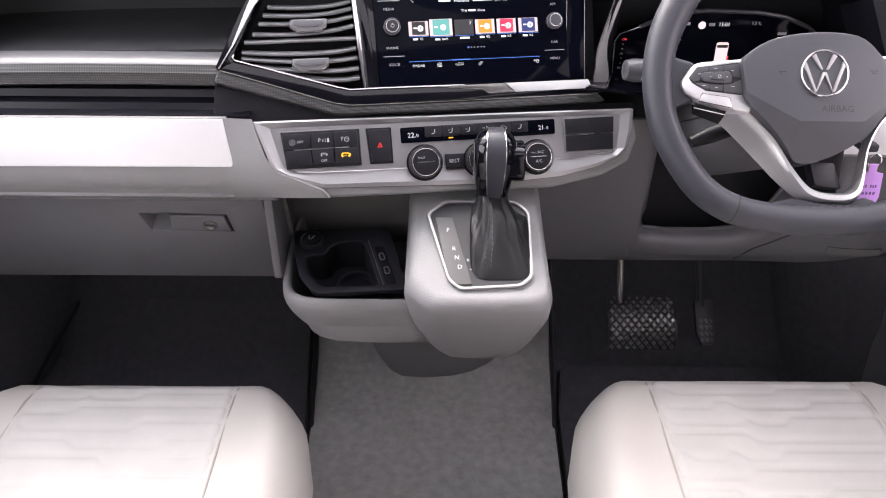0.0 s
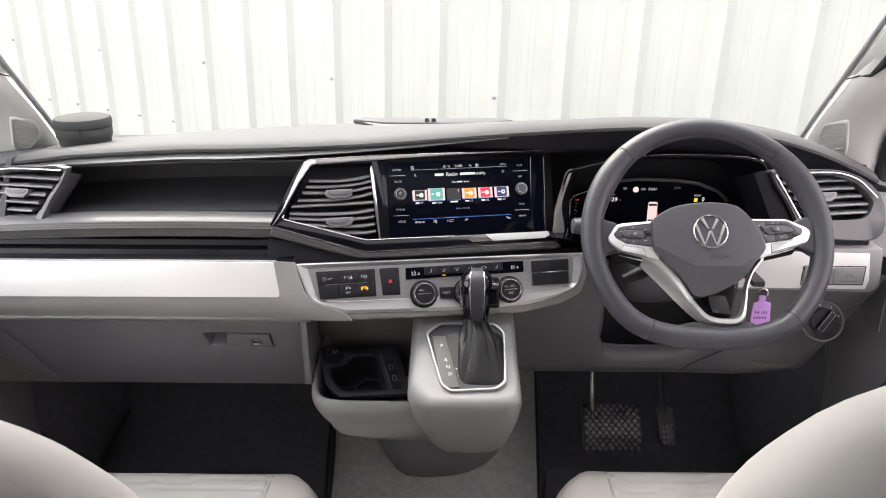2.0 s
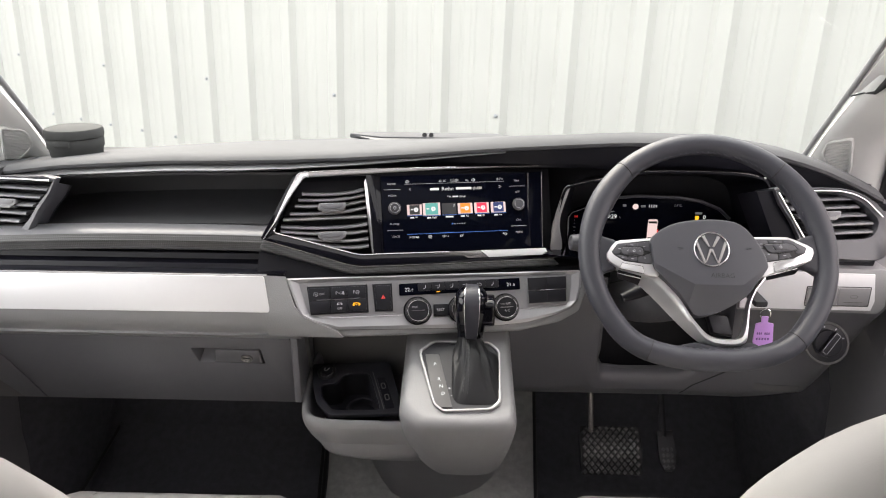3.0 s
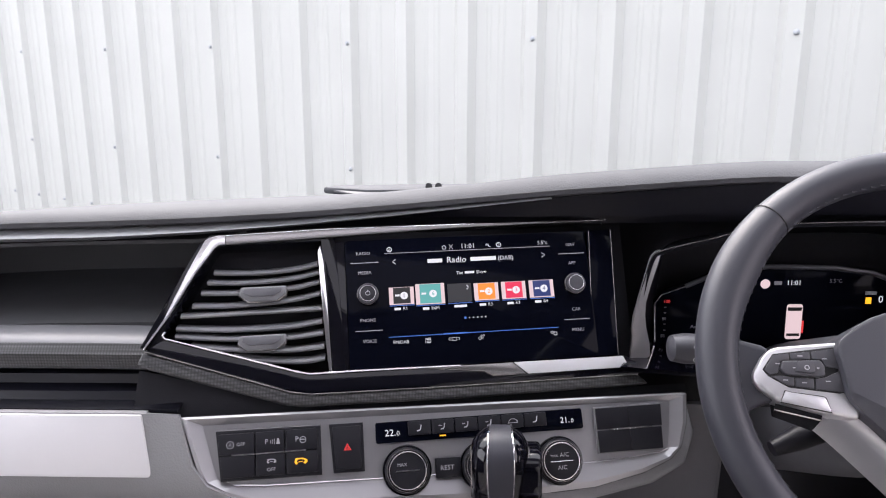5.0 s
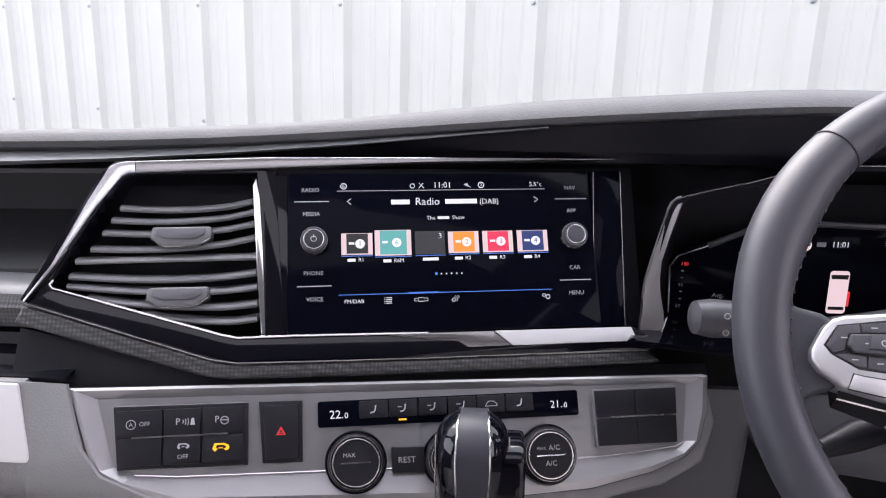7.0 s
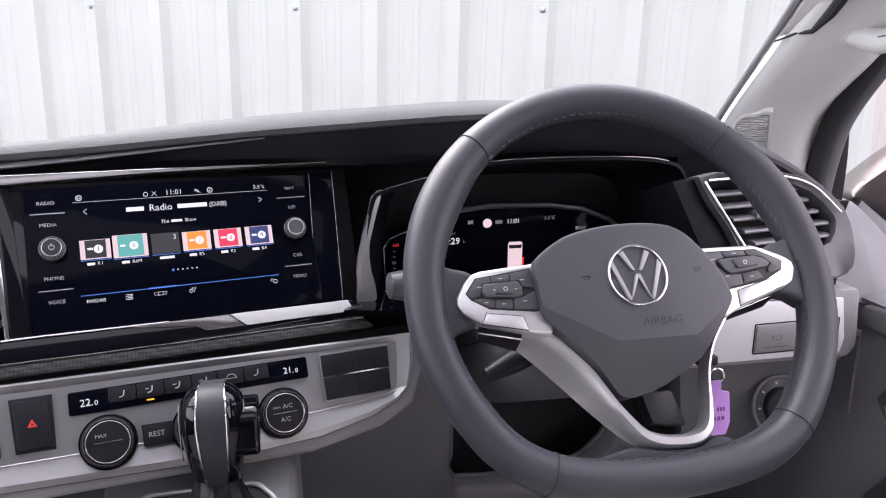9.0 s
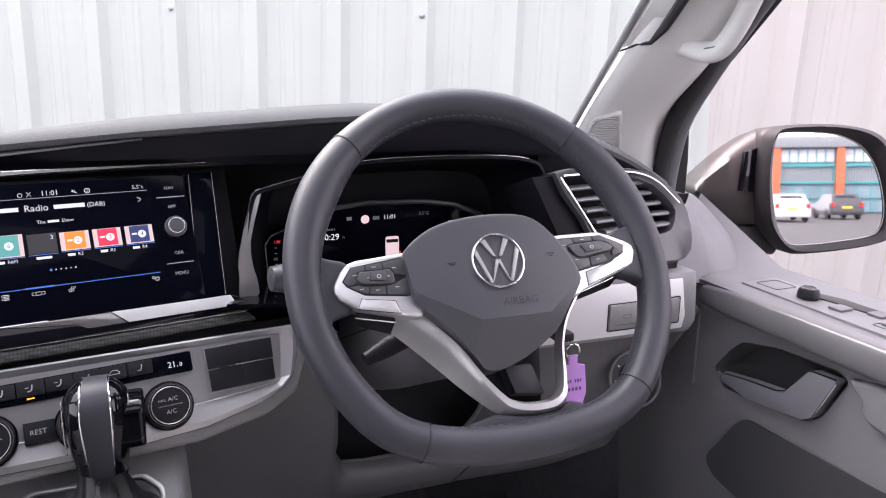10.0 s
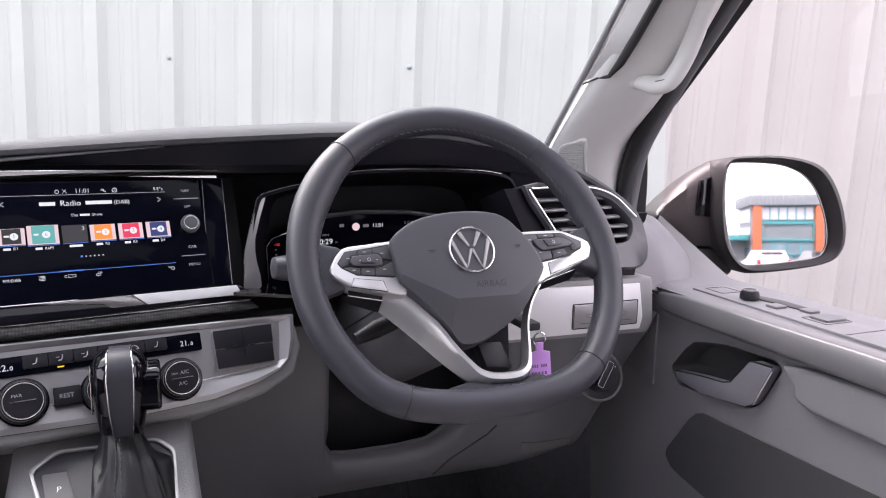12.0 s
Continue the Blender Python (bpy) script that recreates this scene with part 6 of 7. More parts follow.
def cover():
    """Airbag cover: a slightly domed pad whose lower part is cut back by three broad facets."""
    bm = prism(smooth_outline(hubp, 2), -0.03, 0.0215, 0.009, 4)
    for (ax, ay), (bx, by) in (((-0.0800, -0.0195), (-0.0270, -0.0480)), ((-0.0270, -0.0490), (0.0420, -0.0485)), ((0.0420, -0.0485), (0.0720, -0.0260))):
        down = Vector((by - ay, ax - bx, 0)).normalized()
        cut = bmesh.ops.bisect_plane(bm, geom=bm.verts[:] + bm.edges[:] + bm.faces[:], plane_co=(ax, ay, 0.0215), plane_no=(down * 0.52 + Vector((0, 0, 1))).normalized(), clear_outer=True)
        bmesh.ops.contextual_create(bm, geom=[e for e in cut["geom_cut"] if isinstance(e, bmesh.types.BMEdge)])
    bmesh.ops.recalc_face_normals(bm, faces=bm.faces)
    crease = [e for e in bm.edges if len(e.link_faces) == 2 and radians(9) < e.calc_face_angle(0) < radians(32) and e.calc_length() > 0.02 and min(v.co.z for v in e.verts) > 0.004]
    bmesh.ops.bevel(bm, geom=crease, offset=0.0035, segments=4, profile=0.5, affect="EDGES", clamp_overlap=True)
    return bm


hub = part("airbag_cover", cover(), HUB, wheel, "dark grey airbag cover", m=WH, sharp=30)
LG = WH @ Matrix.Translation((-0.0005, 0.0026, 0.0216))
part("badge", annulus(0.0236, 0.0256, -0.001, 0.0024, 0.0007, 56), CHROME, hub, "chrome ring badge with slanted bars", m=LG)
part("badge_disc", lathe([(0.001, -0.001), (0.0237, -0.001), (0.0237, 0.0003), (0.001, 0.0003)], 40), HUB, hub, m=LG)
for pts in ([(-0.0125, 0.0170), (-0.0085, 0.0190), (-0.0015, 0.0035), (-0.004, 0.0035)], [(0.0125, 0.0170), (0.0085, 0.0190), (0.0015, 0.0035), (0.004, 0.0035)], [(-0.0205, 0.0075), (-0.0180, 0.0115), (-0.0075, -0.0185), (-0.0100, -0.0190)], [(0.0205, 0.0075), (0.0180, 0.0115), (0.0075, -0.0185), (0.0100, -0.0190)], [(-0.0085, -0.0195), (-0.0065, -0.0165), (0.0, -0.002), (0.0, 0.0008), (-0.0020, 0.0008)], [(0.0085, -0.0195), (0.0065, -0.0165), (0.0, -0.002), (0.0, 0.0008), (0.0020, 0.0008)]):
    part("badge_bar", prism([(1.08 * x, 1.08 * y) for x, y in pts], 0, 0.0024, 0.0006), GATE, hub, m=LG)
text("cover_mark", "AIRBAG", 0.0098, DARK, hub, WH @ Matrix.Translation((0.0145, -0.0355, 0.0218)))
for x, y in ((-0.0440, 0.0030), (0.0530, 0.0050)):
    part("cover_mark", tube([(-0.0042, 0.0012, 0), (0.0042, 0.0012, 0), (0.0022, -0.0010, 0), (0.0, -0.0016, 0), (-0.0026, -0.0006, 0)], 0.00035, 5), DARK, hub, m=WH @ Matrix.Translation((x, y, 0.0216)))


def spoke_side(left):
    if left:
        out = [(-0.0800, 0.0205), (-0.1270, 0.0160), (-0.1345, 0.0138), (-0.1400, 0.0080), (-0.1480, -0.0050), (-0.1478, -0.0110), (-0.1440, -0.0172), (-0.1319, -0.0259), (-0.0901, -0.0362), (-0.0740, -0.0385), (-0.0700, -0.0200)]
        panel = [(-0.0790, 0.0164), (-0.0890, 0.0158), (-0.1321, 0.0100), (-0.1408, -0.0020), (-0.1372, -0.0072), (-0.1228, -0.0156), (-0.0860, -0.0197), (-0.0790, -0.0180)]
        low = [(-0.1258, -0.0180), (-0.1215, -0.0192), (-0.0985, -0.0222), (-0.0965, -0.0232), (-0.0935, -0.0340), (-0.1300, -0.0268)]
        cells = [[(-0.1395, -0.0026), (-0.1323, 0.0089), (-0.1204, 0.0105), (-0.1201, 0.0056), (-0.1268, 0.0048), (-0.1296, -0.0045), (-0.1364, -0.0064)], [(-0.1192, 0.0105), (-0.1046, 0.0119), (-0.1047, 0.0060), (-0.1191, 0.0056)], [(-0.1037, 0.0120), (-0.0830, 0.0150), (-0.0830, -0.0010), (-0.0942, 0.0006), (-0.0970, 0.0062), (-0.1037, 0.0062)], [(-0.1352, -0.0075), (-0.1273, -0.0068), (-0.1184, -0.0083), (-0.1190, -0.0145), (-0.1233, -0.0142)], [(-0.1174, -0.0084), (-0.1040, -0.0088), (-0.1044, -0.0165), (-0.1182, -0.0148)], [(-0.1030, -0.0088), (-0.0955, -0.0078), (-0.0830, -0.0020), (-0.0830, -0.0184), (-0.1034, -0.0168)]]
        pad = [(-0.1262, 0.0043), (-0.0985, 0.0054), (-0.0955, 0.0010), (-0.0957, -0.0063), (-0.0995, -0.0079), (-0.1255, -0.0062), (-0.1286, -0.0020)]
        mid = [(-0.1162, 0.0040), (-0.1039, 0.0046), (-0.1037, -0.0044), (-0.1060, -0.0052), (-0.1179, -0.0042)]
        foot = [(-0.1305, -0.0305), (-0.0962, -0.0380)]
    else:
        out = [(0.0500, 0.0254), (0.1133, 0.0266), (0.1240, 0.0232), (0.1420, 0.0152), (0.1490, 0.0108), (0.1500, 0.0035), (0.1450, -0.0080), (0.1352, -0.0128), (0.0850, -0.0301), (0.0760, -0.0355), (0.0690, -0.0300), (0.0690, -0.0100)]
        panel = [(0.0540, 0.0218), (0.1155, 0.0226), (0.1388, 0.0112), (0.1362, 0.0028), (0.1185, -0.0058), (0.0790, -0.0124), (0.0720, -0.0120), (0.0640, 0.0080)]
        low = [(0.0910, -0.0128), (0.1225, -0.0046), (0.1275, -0.0050), (0.1352, -0.0108), (0.0905, -0.0258)]
        cells = [[(0.0560, 0.0206), (0.0822, 0.0210), (0.0846, 0.0162), (0.0760, 0.0140), (0.0771, 0.0090), (0.0690, 0.0072)], [(0.0832, 0.0209), (0.1040, 0.0215), (0.1052, 0.0175), (0.0858, 0.0163)], [(0.1050, 0.0215), (0.1155, 0.0213), (0.1376, 0.0105), (0.1353, 0.0034), (0.1235, 0.0012), (0.1225, 0.0046), (0.1266, 0.0085), (0.1210, 0.0145), (0.1063, 0.0174)], [(0.0700, 0.0064), (0.0779, 0.0078), (0.0840, 0.0018), (0.0970, 0.0008), (0.0970, -0.0075), (0.0785, -0.0112)], [(0.0980, 0.0010), (0.1135, 0.0032), (0.1168, -0.0030), (0.0983, -0.0074)]]
        pad = [(0.0769, 0.0126), (0.0809, 0.0143), (0.1104, 0.0162), (0.1204, 0.0134), (0.1250, 0.0086), (0.1211, 0.0055), (0.0908, 0.0012), (0.0856, 0.0015), (0.0813, 0.0050)]
        mid = [(0.0890, 0.0130), (0.1073, 0.0146), (0.1119, 0.0074), (0.0933, 0.0050)]
        foot = [(0.0880, -0.0290), (0.1351, -0.0150)]
    sp = part("side_spoke", prism(out, -0.010, 0.0118, 0.0030, 3), SPOKE, wheel, "satin silver side spoke with keys", m=WH)
    part("key_panel", prism(panel, 0.008, 0.0122, 0.0004), SEAL, sp, "black key field", m=WH)
    for c in cells:
        part("key", prism(c, 0.0115, 0.0133, 0.0005), VENTG, sp, m=WH)
        x, y = sum(p[0] for p in c) / len(c), sum(p[1] for p in c) / len(c)
        part("key_mark", box(x - 0.0020, x + 0.0016, y - 0.0003, y + 0.0004, 0.0133, 0.0135), PRINT, sp, m=WH)
    part("key_pad", prism(pad, 0.0115, 0.0155, 0.0014, 3), VENTG, sp, "raised grey rocker pad", m=WH)
    part("key_centre", prism(mid, 0.0145, 0.0174, 0.0009, 2), VENTG, sp, m=WH)
    x, y = sum(p[0] for p in mid) / len(mid), sum(p[1] for p in mid) / len(mid)
    part("key_mark", ring_plate(circle(0.0019, 14), circle(0.0013, 14), 0, 0.0002), PRINT, sp, m=WH @ Matrix.Translation((x, y, 0.0174)))
    for s in (-1, 1):
        part("key_mark", box(x + s * 0.0088 - 0.0009, x + s * 0.0088 + 0.0009, y - 0.0004 + s * 0.0012 * (not left), y + 0.0004 + s * 0.0012 * (not left), 0.0155, 0.0157), PRINT, sp, m=WH)
    part("lower_key", prism(low, 0.004, 0.0128, 0.0012, 2), SPOKE, sp, "satin silver lower key", m=WH)
    part("key_joint", tube([(x, y, 0.0119) for x, y in low], 0.0005, 6, closed=True), SEAL, sp, m=WH)
    # dark underside of the spoke with a fine bright line
    (ax, ay), (bx, by) = foot
    part("under_cover", loft([[(ax, ay + 0.006, 0.002), (bx, by + 0.006, 0.002)], [(ax, ay, -0.003), (bx, by, -0.003)], [(ax + 0.004, ay - 0.003, -0.022), (bx, by - 0.006, -0.024)], [(ax + 0.004, ay + 0.012, -0.024), (bx, by + 0.010, -0.026)]], caps=False, closed=False), BLACKIN, sp, "dark underside of the spoke", m=WH)
    part("bright_line", tube([(ax, ay, -0.0032), (bx, by, -0.0032)], 0.0007, 6), CHROME, sp, m=WH)


spoke_side(True)
spoke_side(False)


def fork():
    """Lower spoke: a thin bright edge round the opening and a broad flank falling away outwards."""
    stations = [((-0.0785, -0.0225), (-0.0800, -0.0335), (-0.1120, -0.0305), -0.020), ((-0.0606, -0.0433), (-0.0630, -0.0495), (-0.0850, -0.0535), -0.024), ((-0.0406, -0.0660), (-0.0440, -0.0690), (-0.0610, -0.0780), -0.024), ((-0.0240, -0.0925), (-0.0295, -0.0940), (-0.0395, -0.1020), -0.021), ((-0.0069, -0.1135), (-0.0140, -0.1160), (-0.0195, -0.1225), -0.016), ((0.0030, -0.1195), (-0.0030, -0.1255), (-0.0070, -0.1305), -0.012), ((0.0150, -0.1222), (0.0144, -0.1300), (0.0180, -0.1335), -0.010), ((0.0336, -0.1220), (0.0370, -0.1295), (0.0410, -0.1330), -0.010), ((0.0450, -0.1165), (0.0500, -0.1210), (0.0540, -0.1240), -0.010), ((0.0510, -0.1000), (0.0545, -0.1030), (0.0580, -0.1045), -0.012), ((0.0560, -0.0750), (0.0585, -0.0755), (0.0612, -0.0755), -0.013), ((0.0655, -0.0520), (0.0685, -0.0520), (0.0705, -0.0515), -0.013), ((0.0800, -0.0325), (0.0835, -0.0325), (0.0850, -0.0315), -0.010)]
    rows = []
    for (ix, iy), (rx, ry), (ox, oy), oz in stations:
        rows.append([(ix, iy, -0.016), (ix, iy, -0.004), (ix * 0.7 + rx * 0.3, iy * 0.7 + ry * 0.3, 0.0005), (rx, ry, 0.0), (rx * 0.7 + ox * 0.3, ry * 0.7 + oy * 0.3, oz * 0.22), (ox, oy, oz), (ox * 0.8 + ix * 0.2, oy * 0.8 + iy * 0.2, oz - 0.010)])
    return loft(run(rows, 4), caps=False, closed=False)


part("lower_spoke", fork(), SPOKE, wheel, "satin silver forked lower spoke", m=WH, sharp=42)
part("lower_core", prism([(-0.075, -0.030), (-0.03, -0.095), (-0.010, -0.120), (0.018, -0.126), (0.042, -0.121), (0.054, -0.06), (0.03, -0.03), (-0.04, -0.03)], -0.046, -0.036, 0.003), BLACKIN, wheel, "black recess under the airbag cover", m=WH)
part("core_block", prism([(0.004, -0.086), (0.032, -0.086), (0.040, -0.116), (0.010, -0.112)], -0.038, -0.020, 0.003), DARK, wheel, "dark grey block behind the opening", m=WH)
for sx, y in ((-1, -0.004), (1, 0.006)):
    part("spoke_root", prism(smooth_outline([(sx * 0.126, y + 0.016), (sx * 0.150, y + 0.026), (sx * 0.166, y + 0.030), (sx * 0.168, y), (sx * 0.164, y - 0.034), (sx * 0.146, y - 0.026), (sx * 0.126, y - 0.016)], 2), -0.014, 0.0060, 0.005, 3), LEATHER, wheel, m=WH, sharp=60)
part("rim_bottom_link", prism(smooth_outline([(-0.055, -0.137), (-0.020, -0.1285), (0.000, -0.1315), (0.018, -0.1335), (0.042, -0.1330), (0.056, -0.1260), (0.075, -0.134), (0.090, -0.148), (0.0, -0.160), (-0.085, -0.149)], 2), -0.018, -0.0045, 0.004, 3), LEATHER, wheel, "leather foot between fork and rim", m=WH, sharp=60)


def shroud(k, y, z, w, h):
    """Column cover section, flat on top and rounded below."""
    return [(0.452 + w * math.copysign(abs(math.cos(a)) ** 0.7, math.cos(a)), y + 0.20 * h * math.sin(a), z + h * math.copysign(abs(math.sin(a)) ** (0.7 if math.sin(a) > 0 else 0.9), math.sin(a))) for a in (2 * math.pi * j / 32 for j in range(32))]


part("column", loft([shroud(0, *s) for s in ((0.838, 0.893, 0.040, 0.040), (0.850, 0.886, 0.058, 0.052), (0.875, 0.870, 0.066, 0.060), (0.93, 0.842, 0.072, 0.068), (1.09, 0.768, 0.078, 0.074))]), KNEE, wheel, "dark grey steering column shroud", sharp=60)
part("column_joint", tube([(0.386, 0.868, 0.874), (0.380, 0.93, 0.842), (0.374, 1.09, 0.768)], 0.0012, 6), SEAL, wheel)

stalk = thing("light_stalk", "black indicator stalk beside the wheel", "stalk", at=(0.29, 0.90, 0.90))
part("lever", tube([(0.39, 0.93, 0.885), (0.33, 0.918, 0.900), (0.305, 0.910, 0.907)], [0.009, 0.009, 0.0105], 14), BUTTON, stalk)
part("end", tube([(0.312, 0.910, 0.906), (0.300, 0.906, 0.909), (0.276, 0.902, 0.911), (0.264, 0.900, 0.912), (0.261, 0.900, 0.912)], [0.0105, 0.0135, 0.0142, 0.0120, 0.005], 18), VENTG, stalk, "rounded stalk end with lamp marks")
for dx, dz in ((0.0, 0.006), (0.006, -0.0005), (0.0, -0.0065)):
    part("mark", ring_plate(circle(0.0024, 12), circle(0.0017, 12), 0, 0.0004), PRINT, stalk, m=Matrix.Translation((0.284 + dx, 0.8890 + 0.09 * abs(dz), 0.911 + dz)) @ Matrix.Rotation(radians(88), 4, "X"))
wiper = thing("wiper_stalk", "black wiper stalk beside the wheel", "stalk", at=(0.58, 0.92, 0.89))
part("lever", tube([(0.48, 0.93, 0.885), (0.55, 0.92, 0.895), (0.60, 0.912, 0.90), (0.615, 0.911, 0.902)], [0.009, 0.012, 0.016, 0.008], 14), BUTTON, wiper)
part("under_lever", tube([(0.40, 0.86, 0.856), (0.365, 0.855, 0.846), (0.342, 0.85, 0.838)], [0.010, 0.011, 0.007], 12), BUTTON, stalk)

key = thing("key_tag", "purple plastic key tag hanging from the ignition", "key tag", at=(0.56, 0.83, 0.80))
KM = local((0.562, 0.83, 0.795), 0, 5)
part("tag", prism([(-0.013, 0.012), (-0.005, 0.014), (-0.005, 0.024), (0.005, 0.024), (0.005, 0.014), (0.014, 0.012), (0.016, -0.018), (0.012, -0.030), (-0.012, -0.030), (-0.015, -0.018)], -0.0015, 0.0015, 0.0007), PURPLE, key, m=KM)
for y, w, n in ((-0.004, 0.021, 7), (-0.013, 0.022, 5)):
    for k in range(n):
        if not (n == 7 and k == 3):
            part("writing_bar", box(-w / 2 + k * w / n, -w / 2 + k * w / n + w * 0.62 / n, y - 0.0019, y + 0.0019, 0.0015, 0.0017), TAGINK, key, m=KM)
part("split_ring", tube([(0.562 + 0.008 * math.cos(a), 0.832, 0.823 + 0.008 * math.sin(a)) for a in (2 * math.pi * j / 24 for j in range(24))], 0.0011, 8, closed=True), CHROME, key)
part("key_blade", box(0.545, 0.565, 0.835, 0.90, 0.832, 0.842, 0.003), DARK, key)

# ---- pedals ----
brake = thing("brake_pedal", "wide black rubber brake pedal with diamond tread", "pedal", at=(0.43, 1.17, 0.34))
BP = local((0.430, 1.172, 0.342), 0, 38)


def curved_pad(w, h, r=0.22, t=0.014):
    rows = []
    for j in range(9):
        v = -h / 2 + h * j / 8
        z = -((v / (h / 2)) ** 2) * 0.014
        wv = w / 2 * (1 - 0.05 * (v / (h / 2)) ** 4)
        rows.append([(-wv + 2 * wv * i / 10, v, z) for i in range(11)])
    return sheet(rows, t)


part("pad", curved_pad(0.134, 0.104), SEAL, brake, "black tread rubber", m=BP)
for i in range(9):
    for j in range(12):
        x, y = -0.058 + 0.0145 * i + (0.00725 if j % 2 else 0), -0.0468 + 0.0085 * j
        if abs(x) < 0.062:
            z = -((y / 0.052) ** 2) * 0.014
            part("tread_block", prism([(0, 0.0074), (0.0062, 0), (0, -0.0074), (-0.0062, 0)], -0.001, 0.0034, shrink=0.34), RUBBER, brake, m=BP @ Matrix.Translation((x, y, z)) @ Matrix.Rotation(math.atan(-10.3 * y), 4, "X"))
part("arm", tube([(0.385, 1.185, 0.38), (0.383, 1.20, 0.43), (0.378, 1.26, 0.56)], 0.007, 10), GLOSSG, brake)
accel = thing("accelerator_pedal", "narrow black accelerator pedal", "pedal", at=(0.553, 1.18, 0.33))
AP = local((0.5535, 1.178, 0.335), 0, 40)
part("pad", prism([(-0.020, 0.045), (0.018, 0.048), (0.021, -0.010), (0.012, -0.040), (-0.008, -0.042), (-0.018, -0.020)], -0.01, 0.004, 0.004), DARK, accel, m=AP)
for i in range(3):
    for j in range(4):
        part("tread_block", prism([(0, 0.0055), (0.0048, 0), (0, -0.0055), (-0.0048, 0)], 0.003, 0.0058, shrink=0.3), VENTG, accel, m=AP @ Matrix.Translation((-0.009 + 0.0095 * i, -0.032 + 0.0125 * j, 0)))
part("arm", tube([(0.548, 1.20, 0.36), (0.55, 1.25, 0.42), (0.55, 1.30, 0.52)], 0.008, 8), DARK, accel)

# ---- floor mats ----
def floor_z(y):
    return float(np.interp(y, [-3, 1.22, 1.32, 1.62], [0.1, 0.105, 0.14, 0.46]))


def mat_thing(name, left, right, mat, label):
    """A carpet mat between two edge lines of (x, y), laid on the floor."""
    t = thing(name, label, "floor mat", at=(left[0][0], left[0][1], 0.1))
    rows = []
    for k in range(33):
        f = k / 32
        ya = [float(np.interp(f, np.linspace(0, 1, len(e)), [p[1] for p in e])) for e in (left, right)]
        xa = [float(np.interp(f, np.linspace(0, 1, len(e)), [p[0] for p in e])) for e in (left, right)]
        rows.append([(xa[0] + (xa[1] - xa[0]) * i / 12, ya[0] + (ya[1] - ya[0]) * i / 12, floor_z(ya[0] + (ya[1] - ya[0]) * i / 12) + 0.012) for i in range(13)])
    part("carpet", sheet(rows, 0.010), mat, t)
    for e in (left, right):
        part("edging", tube([(x, y, floor_z(y) + 0.012) for x, y in e], 0.0045, 8), SEAL, t, "stitched black edging")
    if name == "passenger_mat":
        return t
    front = [(left[-1][0] + (right[-1][0] - left[-1][0]) * i / 8, left[-1][1] + (right[-1][1] - left[-1][1]) * i / 8) for i in range(9)]
    part("edging", tube([(x, y, floor_z(y) + 0.012) for x, y in front], 0.0045, 8), SEAL, t, "stitched black edging")
    return t


mat_thing("passenger_mat", [(-0.78, 0.2), (-0.78, 0.8), (-0.77, 1.40)], [(-0.205, 0.2), (-0.212, 0.7), (-0.225, 1.1), (-0.245, 1.40)], CARPET, "charcoal carpet mat in the passenger footwell")
mat_thing("driver_mat", [(0.252, 0.2), (0.262, 0.7), (0.285, 1.15), (0.302, 1.27), (0.32, 1.285)], [(0.79, 0.2), (0.785, 0.7), (0.775, 1.1), (0.77, 1.28)], CARPET, "charcoal carpet mat in the driver footwell")
mat_thing("centre_mat", [(-0.193, 0.2), (-0.200, 0.7), (-0.215, 1.1), (-0.235, 1.5)], [(0.242, 0.2), (0.252, 0.7), (0.270, 1.1), (0.29, 1.5)], MATC, "grey carpet strip between the seats")


